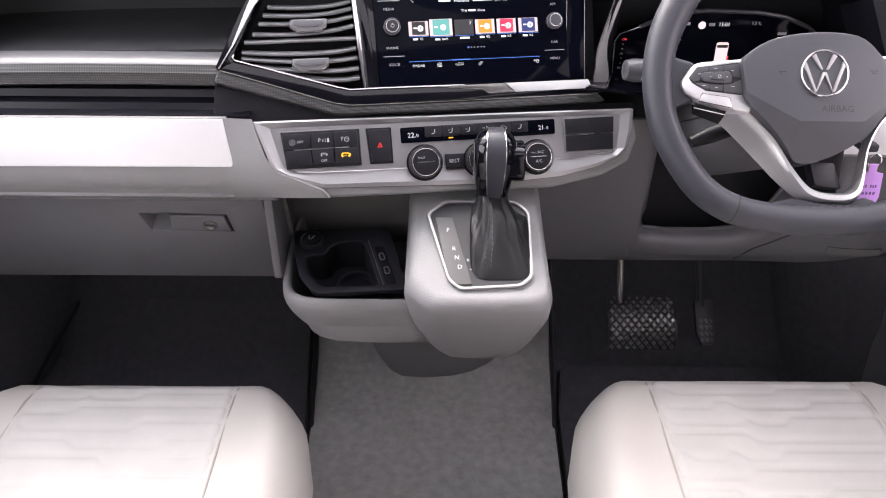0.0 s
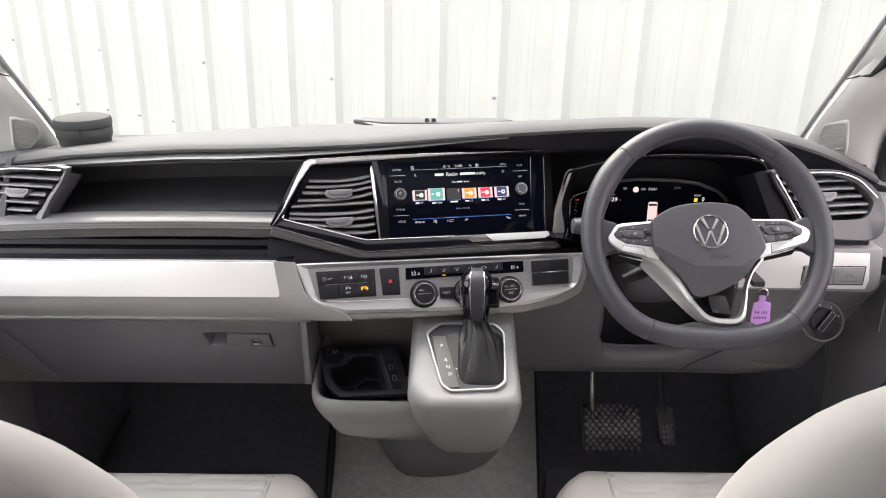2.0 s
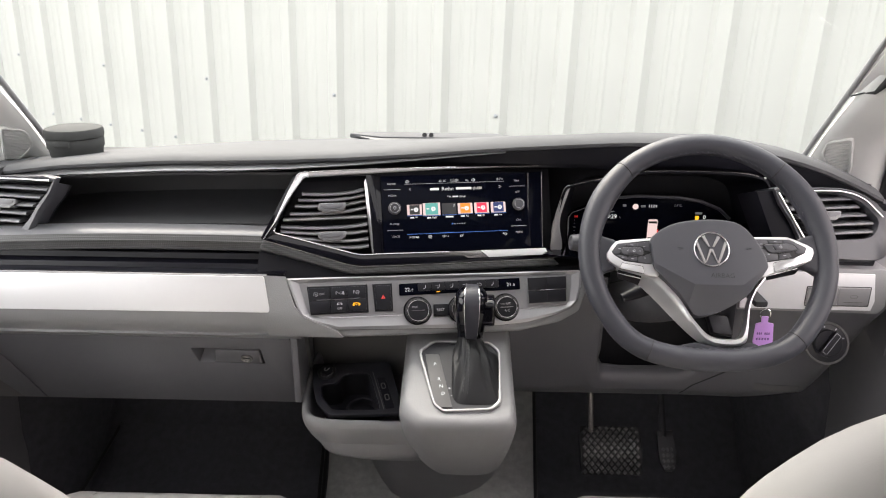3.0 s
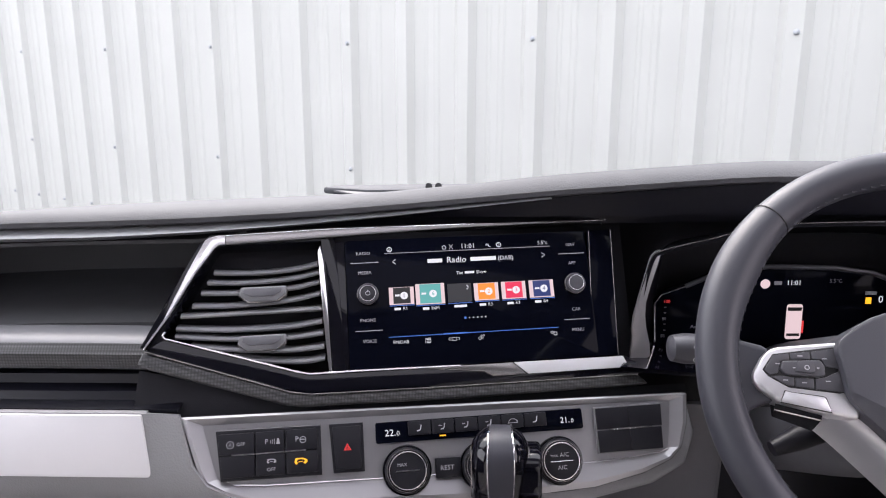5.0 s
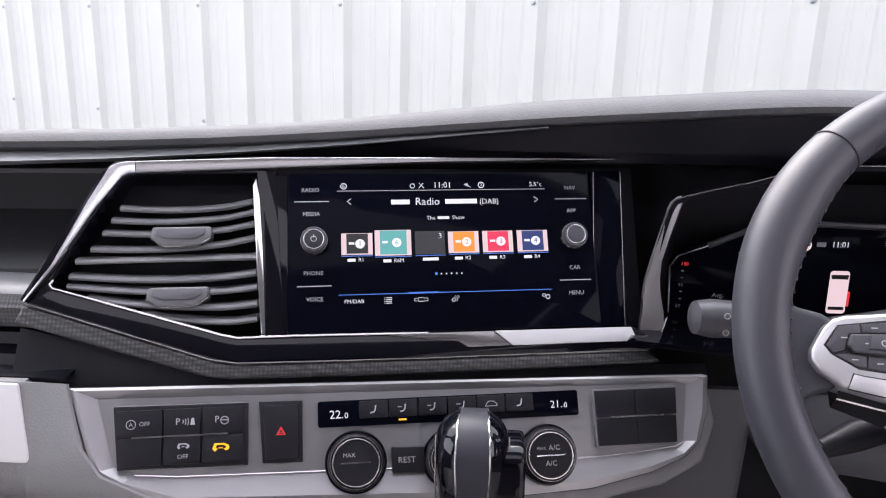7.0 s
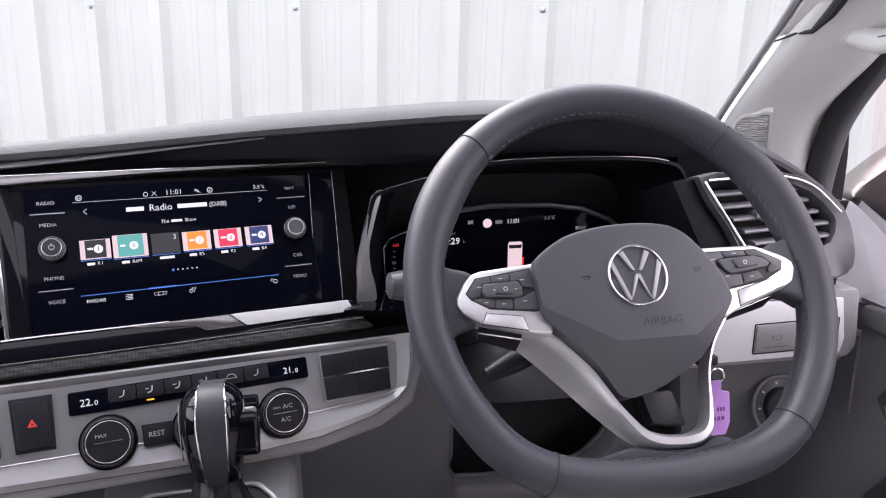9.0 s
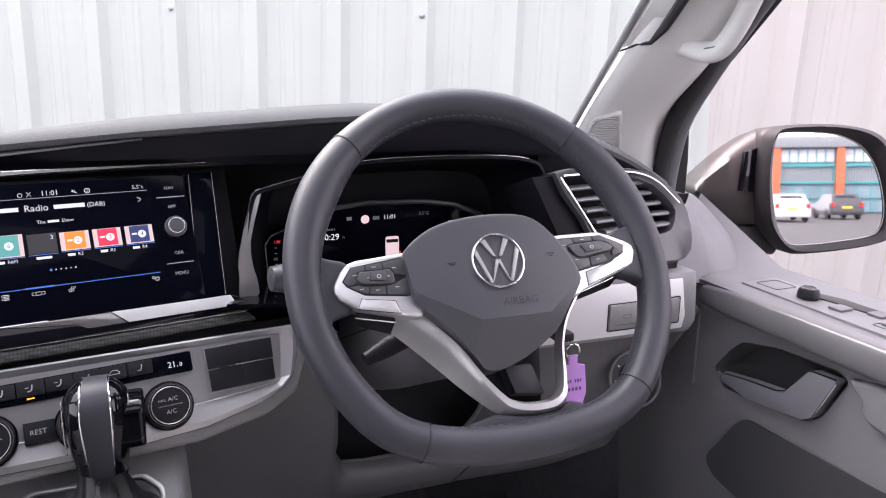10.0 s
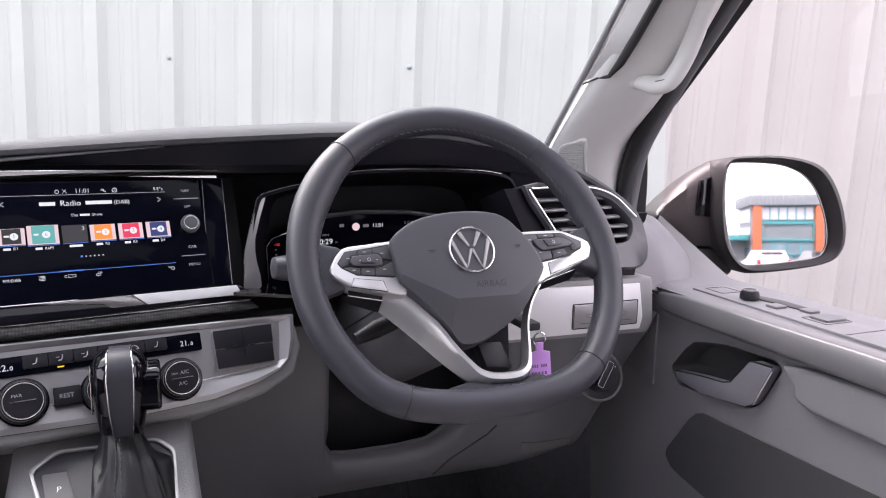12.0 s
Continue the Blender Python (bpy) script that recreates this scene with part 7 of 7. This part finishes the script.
# ---- seats ----
def seat(name, cx, label, wide=1.0, dy=0.0, up=0.0):
    t = thing(name, label, "seat", "front seats", at=(cx, 0.5, 0.1))
    hw = 0.262

    def cross(y, top, side_up, w):
        """Cushion cross-section at y: bolsters at both sides."""
        pts = []
        for i in range(41):
            u = -1 + 2 * i / 40
            z = top + side_up * max(abs(u) - 0.62, 0) / 0.38 * (1 - 0.75 * max(abs(u) - 0.86, 0) / 0.14)
            if abs(u) > 0.76:
                z -= 0.062 * ((abs(u) - 0.76) / 0.24) ** 2.4
            pts.append((cx + u * w * wide, y + dy, z + up))
        w, y = w * wide, y + dy
        pts += [(cx + w * 1.0, y, top - 0.13), (cx - w * 1.0, y, top - 0.13)]
        return pts
    rings = []
    for y, top, su, w in ((0.872, 0.375, 0.0, 0.170), (0.882, 0.400, 0.0, 0.184), (0.880, 0.418, 0.001, 0.197), (0.872, 0.433, 0.002, 0.210), (0.858, 0.445, 0.003, 0.223), (0.838, 0.452, 0.005, 0.236), (0.810, 0.455, 0.008, 0.248), (0.775, 0.455, 0.012, 0.257), (0.72, 0.450, 0.018, hw), (0.60, 0.440, 0.022, hw), (0.45, 0.428, 0.022, hw), (0.30, 0.43, 0.02, hw)):
        rings.append(cross(y, top, su, w))
    part("cushion", loft(rings), VINYL, t, "cream leather cushion with bolsters", sharp=70)
    # quilted fabric centre, in stepped horizontal channels
    rng = random.Random(7 if cx < 0 else 11)
    jogs = [[(rng.uniform(-0.16, 0.02), rng.uniform(0.06, 0.13)) for _ in range(2)] for _ in range(24)]
    rows = []
    for j in range(110):
        y = 0.860 - 0.545 * j / 109
        top = float(np.interp(y, [0.3, 0.45, 0.6, 0.72, 0.775, 0.810, 0.838, 0.858, 0.866], [0.43, 0.428, 0.440, 0.450, 0.455, 0.455, 0.452, 0.445, 0.439]))
        row = []
        for i in range(61):
            u = -0.60 + 1.2 * i / 60
            x = u * 0.245
            near = 1.0
            for r in range(20):
                base = 0.86 - 0.030 * r
                if abs(base - y) > 0.04:
                    continue
                jog = 0.0
                for a, ln in jogs[r]:
                    k = min((x - a) / 0.014, (a + ln - x) / 0.014)
                    jog = max(jog, 0.014 * min(max(k, 0), 1))
                near = min(near, abs(base - jog - y))
            zz = top + (0.0026 if j > 2 else -0.002) - 0.0025 * math.exp(-(near / 0.0036) ** 2) - 0.006 * max(0, (abs(u) - 0.57) / 0.03)
            row.append((cx + x * wide * (0.97 if y > 0.83 else 1), y + 0.003 + dy, zz + up))
        rows.append(row)
    part("quilted_panel", sheet(rows, 0), FABRIC, t, "cream quilted fabric seat centre", sharp=80)
    for s in (-1, 1):
        part("piping", tube([(cx + wide * (x - cx), y + dy, z + up) for x, y, z in ((cx + s * 0.143, 0.866, 0.4375), (cx + s * 0.146, 0.850, 0.4480), (cx + s * 0.147, 0.810, 0.4555), (cx + s * 0.148, 0.7, 0.4490), (cx + s * 0.150, 0.5, 0.4335), (cx + s * 0.150, 0.32, 0.432))], 0.0016, 6), STITCH, t, "stitched seam")
    # backrest
    br = []
    dz = -0.029 if cx < 0 else 0.0
    bx = cx if cx < 0 else cx + 0.010
    for z, y, w, d in ((0.40, 0.36, 0.23, 0.10), (0.55, 0.32, 0.25, 0.12), (0.70, 0.285, 0.262, 0.12), (0.85, 0.245, 0.270, 0.11), (0.93, 0.220, 0.266, 0.102), (0.965, 0.207, 0.262, 0.096), (0.991, 0.196, 0.257, 0.090), (1.007, 0.190, 0.252, 0.084), (1.026, 0.183, 0.244, 0.076), (1.045, 0.178, 0.232, 0.067), (1.059, 0.174, 0.220, 0.059), (1.069, 0.172, 0.206, 0.053), (1.077, 0.170, 0.188, 0.047), (1.084, 0.168, 0.166, 0.040), (1.091, 0.166, 0.135, 0.032), (1.096, 0.165, 0.095, 0.024), (1.099, 0.164, 0.05, 0.014), (1.100, 0.164, 0.01, 0.004)):
        z += dz if z > 0.8 else 0
        ring = []
        for j in range(48):
            a = 2 * math.pi * j / 48
            ca, sa = math.cos(a), math.sin(a)
            ring.append((bx + w * math.copysign(abs(ca) ** 0.75, ca), y - 0.06 + d * math.copysign(abs(sa) ** 0.8, sa) * 0.8, z))
        br.append(ring)
    part("backrest", loft(br), VINYL, t, "cream leather backrest", sharp=70)
    part("backrest_seam", tube([Vector(r[30]) + Vector((0, -0.0004, 0.0004)) for r in br[3:15]], 0.0013, 6), STITCH, t, "stitched backrest seam")
    part("base", prism(rounded(cx - 0.2, cx + 0.2, 0.25, 0.74, 0.02), 0.11, 0.35, 0.01), GREYD, t, "grey seat box")
    return t


seat("car_seat", -0.402, "cream quilted passenger seat")
seat("car_seat", 0.500, "cream quilted driver seat", 1.05, 0.012, 0.004)

# ---- doors ----
def door_card(side):
    s = side
    d = thing("door_panel", "grey van door trim with armrest and pull handle" if s > 0 else "grey van passenger door trim", "door panel", at=(s * 0.86, 0.6, 0.5))

    def X(pts):
        return [(s * x, y, z) for x, y, z in pts]
    # main skin, leaning out towards the sill
    def skin(ys, prof):
        rows = []
        for y in ys:
            o = 0.05 * ((y - 0.93) / 0.2) ** 2 if y > 0.93 else 0
            rows.append(X([(x + o * (1.0 if z > 0.66 else 0.12), y, z) for x, z in prof]))
        return sheet(rows, 0.004)
    high = [(0.845, 0.825), (0.843, 0.80)]
    middle = [(0.842, 0.80), (0.841, 0.74), (0.842, 0.69)]
    low = [(0.842, 0.69), (0.848, 0.65), (0.858, 0.60), (0.872, 0.50), (0.875, 0.35), (0.87, 0.10)]
    every = (-0.1, 0.2, 0.45, 0.65, 0.80, 0.93, 0.96, 1.02, 1.10, 1.2)
    if s < 0:
        part("panel_skin", skin(every, high + middle[1:] + low[1:]), DOORP, d, "grey grained door skin")
    else:
        part("panel_skin", skin(every, low), DOORP, d, "grey grained door skin")
        part("panel_skin", skin(every, high), DOORP, d)
        part("panel_skin", skin((-0.1, 0.2, 0.55), middle), DOORP, d)
        part("panel_skin", skin((0.96, 1.02, 1.10, 1.2), middle), DOORP, d)
    part("upper_ledge", sheet([X([(0.832, y, 0.842), (0.85, y, 0.848), (0.90, y, 0.850), (0.945, y, 0.853 + 0.075 * max(0, (y - 0.93) / 0.17)), (0.955, y, 0.845 + 0.075 * max(0, (y - 0.93) / 0.17))]) for y in (-0.1, 0.3, 0.6, 0.8, 0.93, 1.0, 1.10)], 0.004), DOORP, d, "grey door ledge")
    # rounded rail of the armrest: slim at the front, thick at the back
    part("armrest_rail", loft([X([(0.848, y, z0 + 0.001), (0.8265, y, z0 - 0.001), (0.8235, y, z0 - 0.004), (0.8205, y, z0 - h * 0.80), (0.8225, y, z0 - h * 0.95), (0.8290, y, z0 - h), (0.86, y, z0 - h)]) for y, z0, h in ((0.945, 0.838, 0.024), (0.90, 0.842, 0.032), (0.80, 0.845, 0.036), (0.62, 0.846, 0.038), (0.3, 0.846, 0.04), (-0.1, 0.846, 0.04))]), RAIL, d, "satin grey armrest rail", sharp=60)
    if s < 0:
        return d
    # switch island on the ledge
    part("switch_panel", prism([(0.846, 0.60), (0.925, 0.60), (0.930, 0.905), (0.852, 0.905)], 0.846, 0.8505, 0.0012), DOORP, d, "dark grey window switch panel")
    kn = part("mirror_knob", lathe([(0.001, 0), (0.0125, 0), (0.0125, 0.006), (0.0105, 0.011), (0.001, 0.012)], 26), BUTTON, d, "small round mirror adjuster", m=Matrix.Translation((0.875, 0.823, 0.852)))
    part("knob_ring", annulus(0.0082, 0.0092, 0.0108, 0.0122, 0), GLOSSG, kn, m=Matrix.Translation((0.875, 0.823, 0.852)))
    part("switch_well", prism(eased([(0.882, 0.838), (0.897, 0.846), (0.910, 0.802), (0.910, 0.752), (0.892, 0.756), (0.888, 0.800)], 0.003), 0.8500, 0.8520, 0.0006), SEAL, d, "black switch well")
    for xa, xb, ya, yb in ((0.866, 0.886, 0.770, 0.788), (0.888, 0.906, 0.738, 0.756), (0.872, 0.905, 0.700, 0.726)):
        part("window_switch", prism(rounded(xa, xb, ya, yb, 0.002), 0.8500, 0.8535, 0.0012), KNEE, d, "grey window switch")
    for xa, xb, ya, yb in ((0.864, 0.908, 0.694, 0.730), (0.866, 0.900, 0.862, 0.896)):
        part("switch_joint", ring_plate(rounded(xa, xb, ya, yb, 0.003), rounded(xa + 0.0008, xb - 0.0008, ya + 0.0008, yb - 0.0008, 0.0025), 0.8500, 0.8510), SEAL, d)
    part("switch_joint", box(0.848, 0.926, 0.655, 0.6562, 0.8500, 0.8509), SEAL, d)
    # inner handle in its recess
    D = Matrix(((0, 0, -1, 0.8415), (1, 0, 0, 0), (0, 1, 0, 0), (0, 0, 0, 1)))
    hole = [(0.924, 0.729), (0.899, 0.762), (0.880, 0.780), (0.822, 0.792), (0.740, 0.796), (0.727, 0.788), (0.755, 0.734), (0.772, 0.722), (0.85, 0.712), (0.905, 0.708)]
    hole = eased(hole, 0.007)
    edge = [(0.96, 0.729), (0.96, 0.80), (0.90, 0.80), (0.82, 0.80), (0.74, 0.80), (0.55, 0.80), (0.55, 0.69), (0.772, 0.69), (0.85, 0.69), (0.96, 0.69)]
    edge = [q for q in edge for _ in range(4)]
    part("handle_plate", ring_plate(edge, hole, -0.004, 0.0), DOORP, d, "grey panel round the handle recess", m=D)
    bowl = [[(x, y, 0.0015) for x, y in hole], [(0.825 + (x - 0.825) * 0.97, 0.752 + (y - 0.752) * 0.94, -0.002) for x, y in hole], [(0.825 + (x - 0.825) * 0.93, 0.752 + (y - 0.752) * 0.88, -0.018) for x, y in hole], [(0.825 + (x - 0.825) * 0.86, 0.752 + (y - 0.752) * 0.76, -0.028) for x, y in hole], [(0.825 + (x - 0.825) * 0.3, 0.752 + (y - 0.752) * 0.3, -0.030) for x, y in hole], [(0.825 + (x - 0.825) * 0.02, 0.752 + (y - 0.752) * 0.02, -0.030) for x, y in hole]]
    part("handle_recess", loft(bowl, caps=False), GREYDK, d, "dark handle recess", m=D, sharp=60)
    lever = [(0.905, 0.7300), (0.860, 0.7380), (0.812, 0.7440), (0.800, 0.7490), (0.772, 0.7845), (0.765, 0.7870), (0.737, 0.7885), (0.736, 0.7840), (0.760, 0.7330), (0.772, 0.7250), (0.854, 0.7140), (0.900, 0.7190)]
    hd = part("handle", prism(lever, -0.006, 0.010, 0.003, 2), HANDLE, d, "satin metal door handle", m=D)
    part("handle_edge", tube([(x, y, 0.0092) for x, y in lever[:7]], 0.0012, 6), CHROME, hd, m=D)
    part("handle_edge", tube([(x, y, 0.0092) for x, y in lever[7:10]], 0.0010, 6), CHROME, hd, m=D)
    part("pull_scoop", prism(smooth_outline([(0.690, 0.803), (0.702, 0.778), (0.688, 0.757), (0.60, 0.752), (0.30, 0.748), (0.30, 0.803)], 3), -0.001, 0.012, 0.008, 4), DOORP, d, "rounded door pull", m=D)
    pk = [(0.866, 0.679), (0.902, 0.630), (0.921, 0.600), (0.912, 0.584), (0.890, 0.576), (0.787, 0.560), (0.591, 0.53), (0.3, 0.48), (0.3, 0.700), (0.591, 0.692), (0.71, 0.688), (0.82, 0.684)]
    pk = smooth_outline(pk, 3)
    # No real hollow: the pocket's inner shade is this plate's dark colour.
    part("pocket", prism(pk, -0.03, 0.0015, 0.0), GREYDK, d, "flat dark plate in place of the pocket's shaded hollow", m=D)
    part("pocket_wall", loft([X([(0.835, y, z), (0.815, y, z - 0.006), (0.808, y, z - 0.03), (0.812, y, 0.30), (0.86, y, 0.12), (0.875, y, 0.12)]) for y, z in ((0.86, 0.495), (0.787, 0.515), (0.591, 0.50), (0.3, 0.46), (-0.1, 0.42))]), DOORP, d, "grey pocket front", sharp=60)
    return d


door_card(1)
door_card(-1)
# corner fairing, window frame and seals
frame_r = thing("door_frame", "black rubber sealed door window frame", "door frame", at=(0.9, 1.0, 0.9))
seal_run = [(0.872, 1.112, 0.92), (0.872, 1.104, 0.98), (0.871, 1.084, 1.04), (0.866, 1.026, 1.11), (0.858, 0.938, 1.20), (0.842, 0.79, 1.335), (0.82, 0.6, 1.47)]
part("frame_trim", tube(curve([(x + 0.019, y + 0.004, z) for x, y, z in seal_run]), 0.0125, 12), KNEE, frame_r, "dark grey frame trim between the seals")
part("inner_seal", tube(curve(seal_run), 0.0125, 12), SEAL, frame_r, "black rubber door seal")
part("frame_bar", loft(run([[(0.895, 1.20, z), (0.895, 1.118, z), (0.918, 1.105, z), (0.928, 1.12, z), (0.92, 1.22, z)] for z in (0.90, 0.98, 1.06)] + [[(0.885, 1.13, 1.13), (0.885, 1.06, 1.11), (0.92, 1.05, 1.11), (0.925, 1.06, 1.12), (0.91, 1.14, 1.14)], [(0.86, 0.86, 1.36), (0.86, 0.80, 1.33), (0.895, 0.79, 1.33), (0.90, 0.80, 1.34), (0.885, 0.87, 1.37)], [(0.83, 0.62, 1.52), (0.83, 0.56, 1.49), (0.865, 0.55, 1.49), (0.87, 0.56, 1.5), (0.855, 0.63, 1.53)]])), SEAL, frame_r, "black window frame bar")
part("corner_trim", loft(run([smooth_outline(r, 3) for r in [[(0.775, 0.99, 0.86), (0.835, 0.955, 0.835), (0.87, 0.955, 0.845), (0.96, 1.00, 0.85), (0.95, 1.20, 0.85)], [(0.775, 1.05, 0.935), (0.845, 1.01, 0.918), (0.88, 1.025, 0.908), (0.945, 1.075, 0.905), (0.945, 1.20, 0.92)], [(0.775, 1.13, 0.965), (0.85, 1.105, 0.945), (0.89, 1.10, 0.93), (0.935, 1.105, 0.925), (0.94, 1.2, 0.93)]]], 4)), DOORP, frame_r, "grey corner trim below the window", sharp=60)
dw = tagged(part("window_right", sheet([[(0.955 - 0.03 * ((z - 0.85) / 0.6), y, z) for y in (-0.05, 0.5, 1.1)] for z in (0.84, 1.1, 1.45)], 0), rose), "rose tinted driver door window glass", "window", kind="structure")
dw.visible_shadow = False

grab = thing("grab_handle", "pale grey grab handle on the A pillar", "grab handle", at=(0.80, 1.0, 1.12))
bar_path = [(0.792, 1.022, 1.143), (0.796, 0.995, 1.141), (0.802, 0.980, 1.138), (0.811, 0.963, 1.132), (0.818, 0.945, 1.137), (0.822, 0.927, 1.160), (0.822, 0.907, 1.193), (0.816, 0.885, 1.226), (0.808, 0.84, 1.285), (0.797, 0.78, 1.36), (0.787, 0.75, 1.40)]
part("bar", tube(curve(bar_path, 5), 0.0138, 16, squash=0.92), PILLAR, grab, sharp=80)
part("bar_joint", tube(curve([(x - 0.010, y - 0.008, z + 0.004) for x, y, z in bar_path[3:]], 4), 0.0008, 6), GREYD, grab)
part("foot", tube(curve([(0.789, 1.036, 1.147), (0.790, 1.026, 1.147), (0.794, 1.004, 1.144), (0.800, 0.985, 1.139)], 4), [0.010, 0.016, 0.0185, 0.0190, 0.0190, 0.0188, 0.0185, 0.0180, 0.0175, 0.0168, 0.0160, 0.0150, 0.0138], 16), PILLAR, grab, "rounded end cap", sharp=80)

# ---- door mirror ----
dm = thing("door_mirror", "bronze-brown wing mirror with black surround", "wing mirror", at=(1.15, 1.12, 0.85))
def scaled2(pts, f):
    return [(x * f, y * f) for x, y in pts]


MIR = local((1.18, 1.085, 0.925), -17.1, 5)
hx = [(-0.1030, 0.0720), (-0.0930, 0.0940), (-0.0640, 0.1020), (0.0098, 0.1044), (0.0744, 0.0935), (0.1082, 0.0668), (0.1304, 0.0214), (0.1408, -0.0245), (0.1375, -0.0605), (0.1171, -0.0833), (0.0636, -0.0969), (-0.0325, -0.1064), (-0.0594, -0.1004), (-0.0817, -0.0771), (-0.0992, -0.0417), (-0.1055, 0.0200)]
gx = [(-0.0886, 0.0600), (-0.0841, 0.0850), (-0.0700, 0.0922), (0.0000, 0.0912), (0.0400, 0.0815), (0.0660, 0.0655), (0.0884, 0.0361), (0.1037, -0.0044), (0.1098, -0.0402), (0.1050, -0.0660), (0.0880, -0.0790), (0.0300, -0.0880), (-0.0280, -0.0930), (-0.0540, -0.0880), (-0.0740, -0.0580), (-0.0870, 0.0040)]


def scaled(pts, f, d):
    return [(0.02 + (x - 0.02) * f, y * f, d) for x, y in pts]


def arm_ring(x, top, low, front):
    """Section of the mirror arm: rounded towards the cabin, thin at its tip."""
    mid = (top + low) / 2
    return [(x, low, front - 0.014), (x, low + 0.25 * (mid - low), front - 0.003), (x, mid, front), (x, top - 0.22 * (top - mid), front - 0.006), (x, top - 0.05 * (top - mid), front - 0.020), (x, top, front - 0.045), (x, top - 0.10 * (top - mid), front - 0.085), (x, low, front - 0.090)]


hx, gx = smooth_outline(hx, 3), smooth_outline(gx, 3)
part("shell", loft([scaled(hx, 0.97, -0.010), scaled(hx, 1.0, -0.022), scaled(hx, 0.99, -0.06), scaled(hx, 0.9, -0.11), scaled(hx, 0.65, -0.15), scaled(hx, 0.2, -0.165)]), BROWN, dm, "bronze-brown painted mirror shell", m=MIR, sharp=60)
part("surround", loft([[(x, y, z) for x, y in o] for o, z in (([(a * 1.0, b * 1.0) for a, b in hx], -0.018), ([(a * 0.995, b * 0.995) for a, b in hx], 0.004), ([(a * 0.65 + c * 0.35, b * 0.65 + d * 0.35) for (a, b), (c, d) in zip(hx, gx)], 0.013), ([(a * 0.15 + c * 0.85, b * 0.15 + d * 0.85) for (a, b), (c, d) in zip(hx, gx)], 0.004), (gx, -0.004), (gx, -0.012))], caps=False), SEAL, dm, "black mirror surround", m=MIR, sharp=60)
part("glass_edge", tube([(x * 0.992, y * 0.992, -0.003) for x, y in gx], 0.0011, 6, closed=True), GLOSSG, dm, "bright edge of the glass", m=MIR)
part("glass", prism(scaled2(gx, 1.03), -0.008, -0.004), MIRROR, dm, "mirror glass", m=local((1.18, 1.085, 0.925), -17.1, 4.9))
upper = [(-0.196, -0.001, -0.010, -0.040), (-0.179, 0.020, -0.028, -0.036), (-0.158, 0.043, -0.050, -0.032), (-0.135, 0.065, -0.060, -0.029), (-0.108, 0.085, -0.061, -0.026), (-0.088, 0.096, -0.061, -0.024), (-0.060, 0.100, -0.061, -0.030)]
part("arm", loft(run([arm_ring(*r) for r in upper], 4)), BROWN, dm, "painted mirror arm", m=MIR, sharp=50)
lower = [(-0.166, -0.040, -0.046, -0.036), (-0.145, -0.060, -0.070, -0.034), (-0.125, -0.0612, -0.090, -0.032), (-0.104, -0.0612, -0.111, -0.030), (-0.055, -0.0612, -0.114, -0.030)]
part("arm_foot", loft([arm_ring(*r) for r in lower]), SEAL, dm, "black lower arm", m=MIR, sharp=50)
part("indicator", prism([(-0.1240, 0.0600), (-0.1000, 0.0665), (-0.1010, -0.0070), (-0.1305, -0.0045)], -0.034, -0.0225, 0.002), PIANO, dm, "gloss black side lamp", m=MIR)

# ---- interior mirror ----
im = thing("rear_view_mirror", "dark interior rear view mirror at the windscreen", "rear view mirror", at=(0.046, 0.85, 1.31))
part("housing", loft([[(0.046 + sx * 0.115 * math.cos(a), y, 1.313 + 0.031 * f * math.sin(a)) for a in (2 * math.pi * j / 32 for j in range(32))] for y, sx, f in ((0.838, 0.96, 0.92), (0.846, 1.0, 1.0), (0.868, 0.95, 0.9), (0.885, 0.6, 0.5))]), DARK, im)
part("glass", prism([(0.046 + 0.108 * math.cos(2 * math.pi * j / 32), 1.313 + 0.0265 * math.sin(2 * math.pi * j / 32)) for j in range(32)], 0, 0.001), MIRROR, im, m=Matrix(((1, 0, 0, 0), (0, 0, -1, 0.8375), (0, 1, 0, 0), (0, 0, 0, 1))))
part("stem", tube([(0.046, 0.88, 1.32), (0.046, 0.92, 1.37), (0.046, 0.955, 1.42)], 0.012, 10), DARK, im)
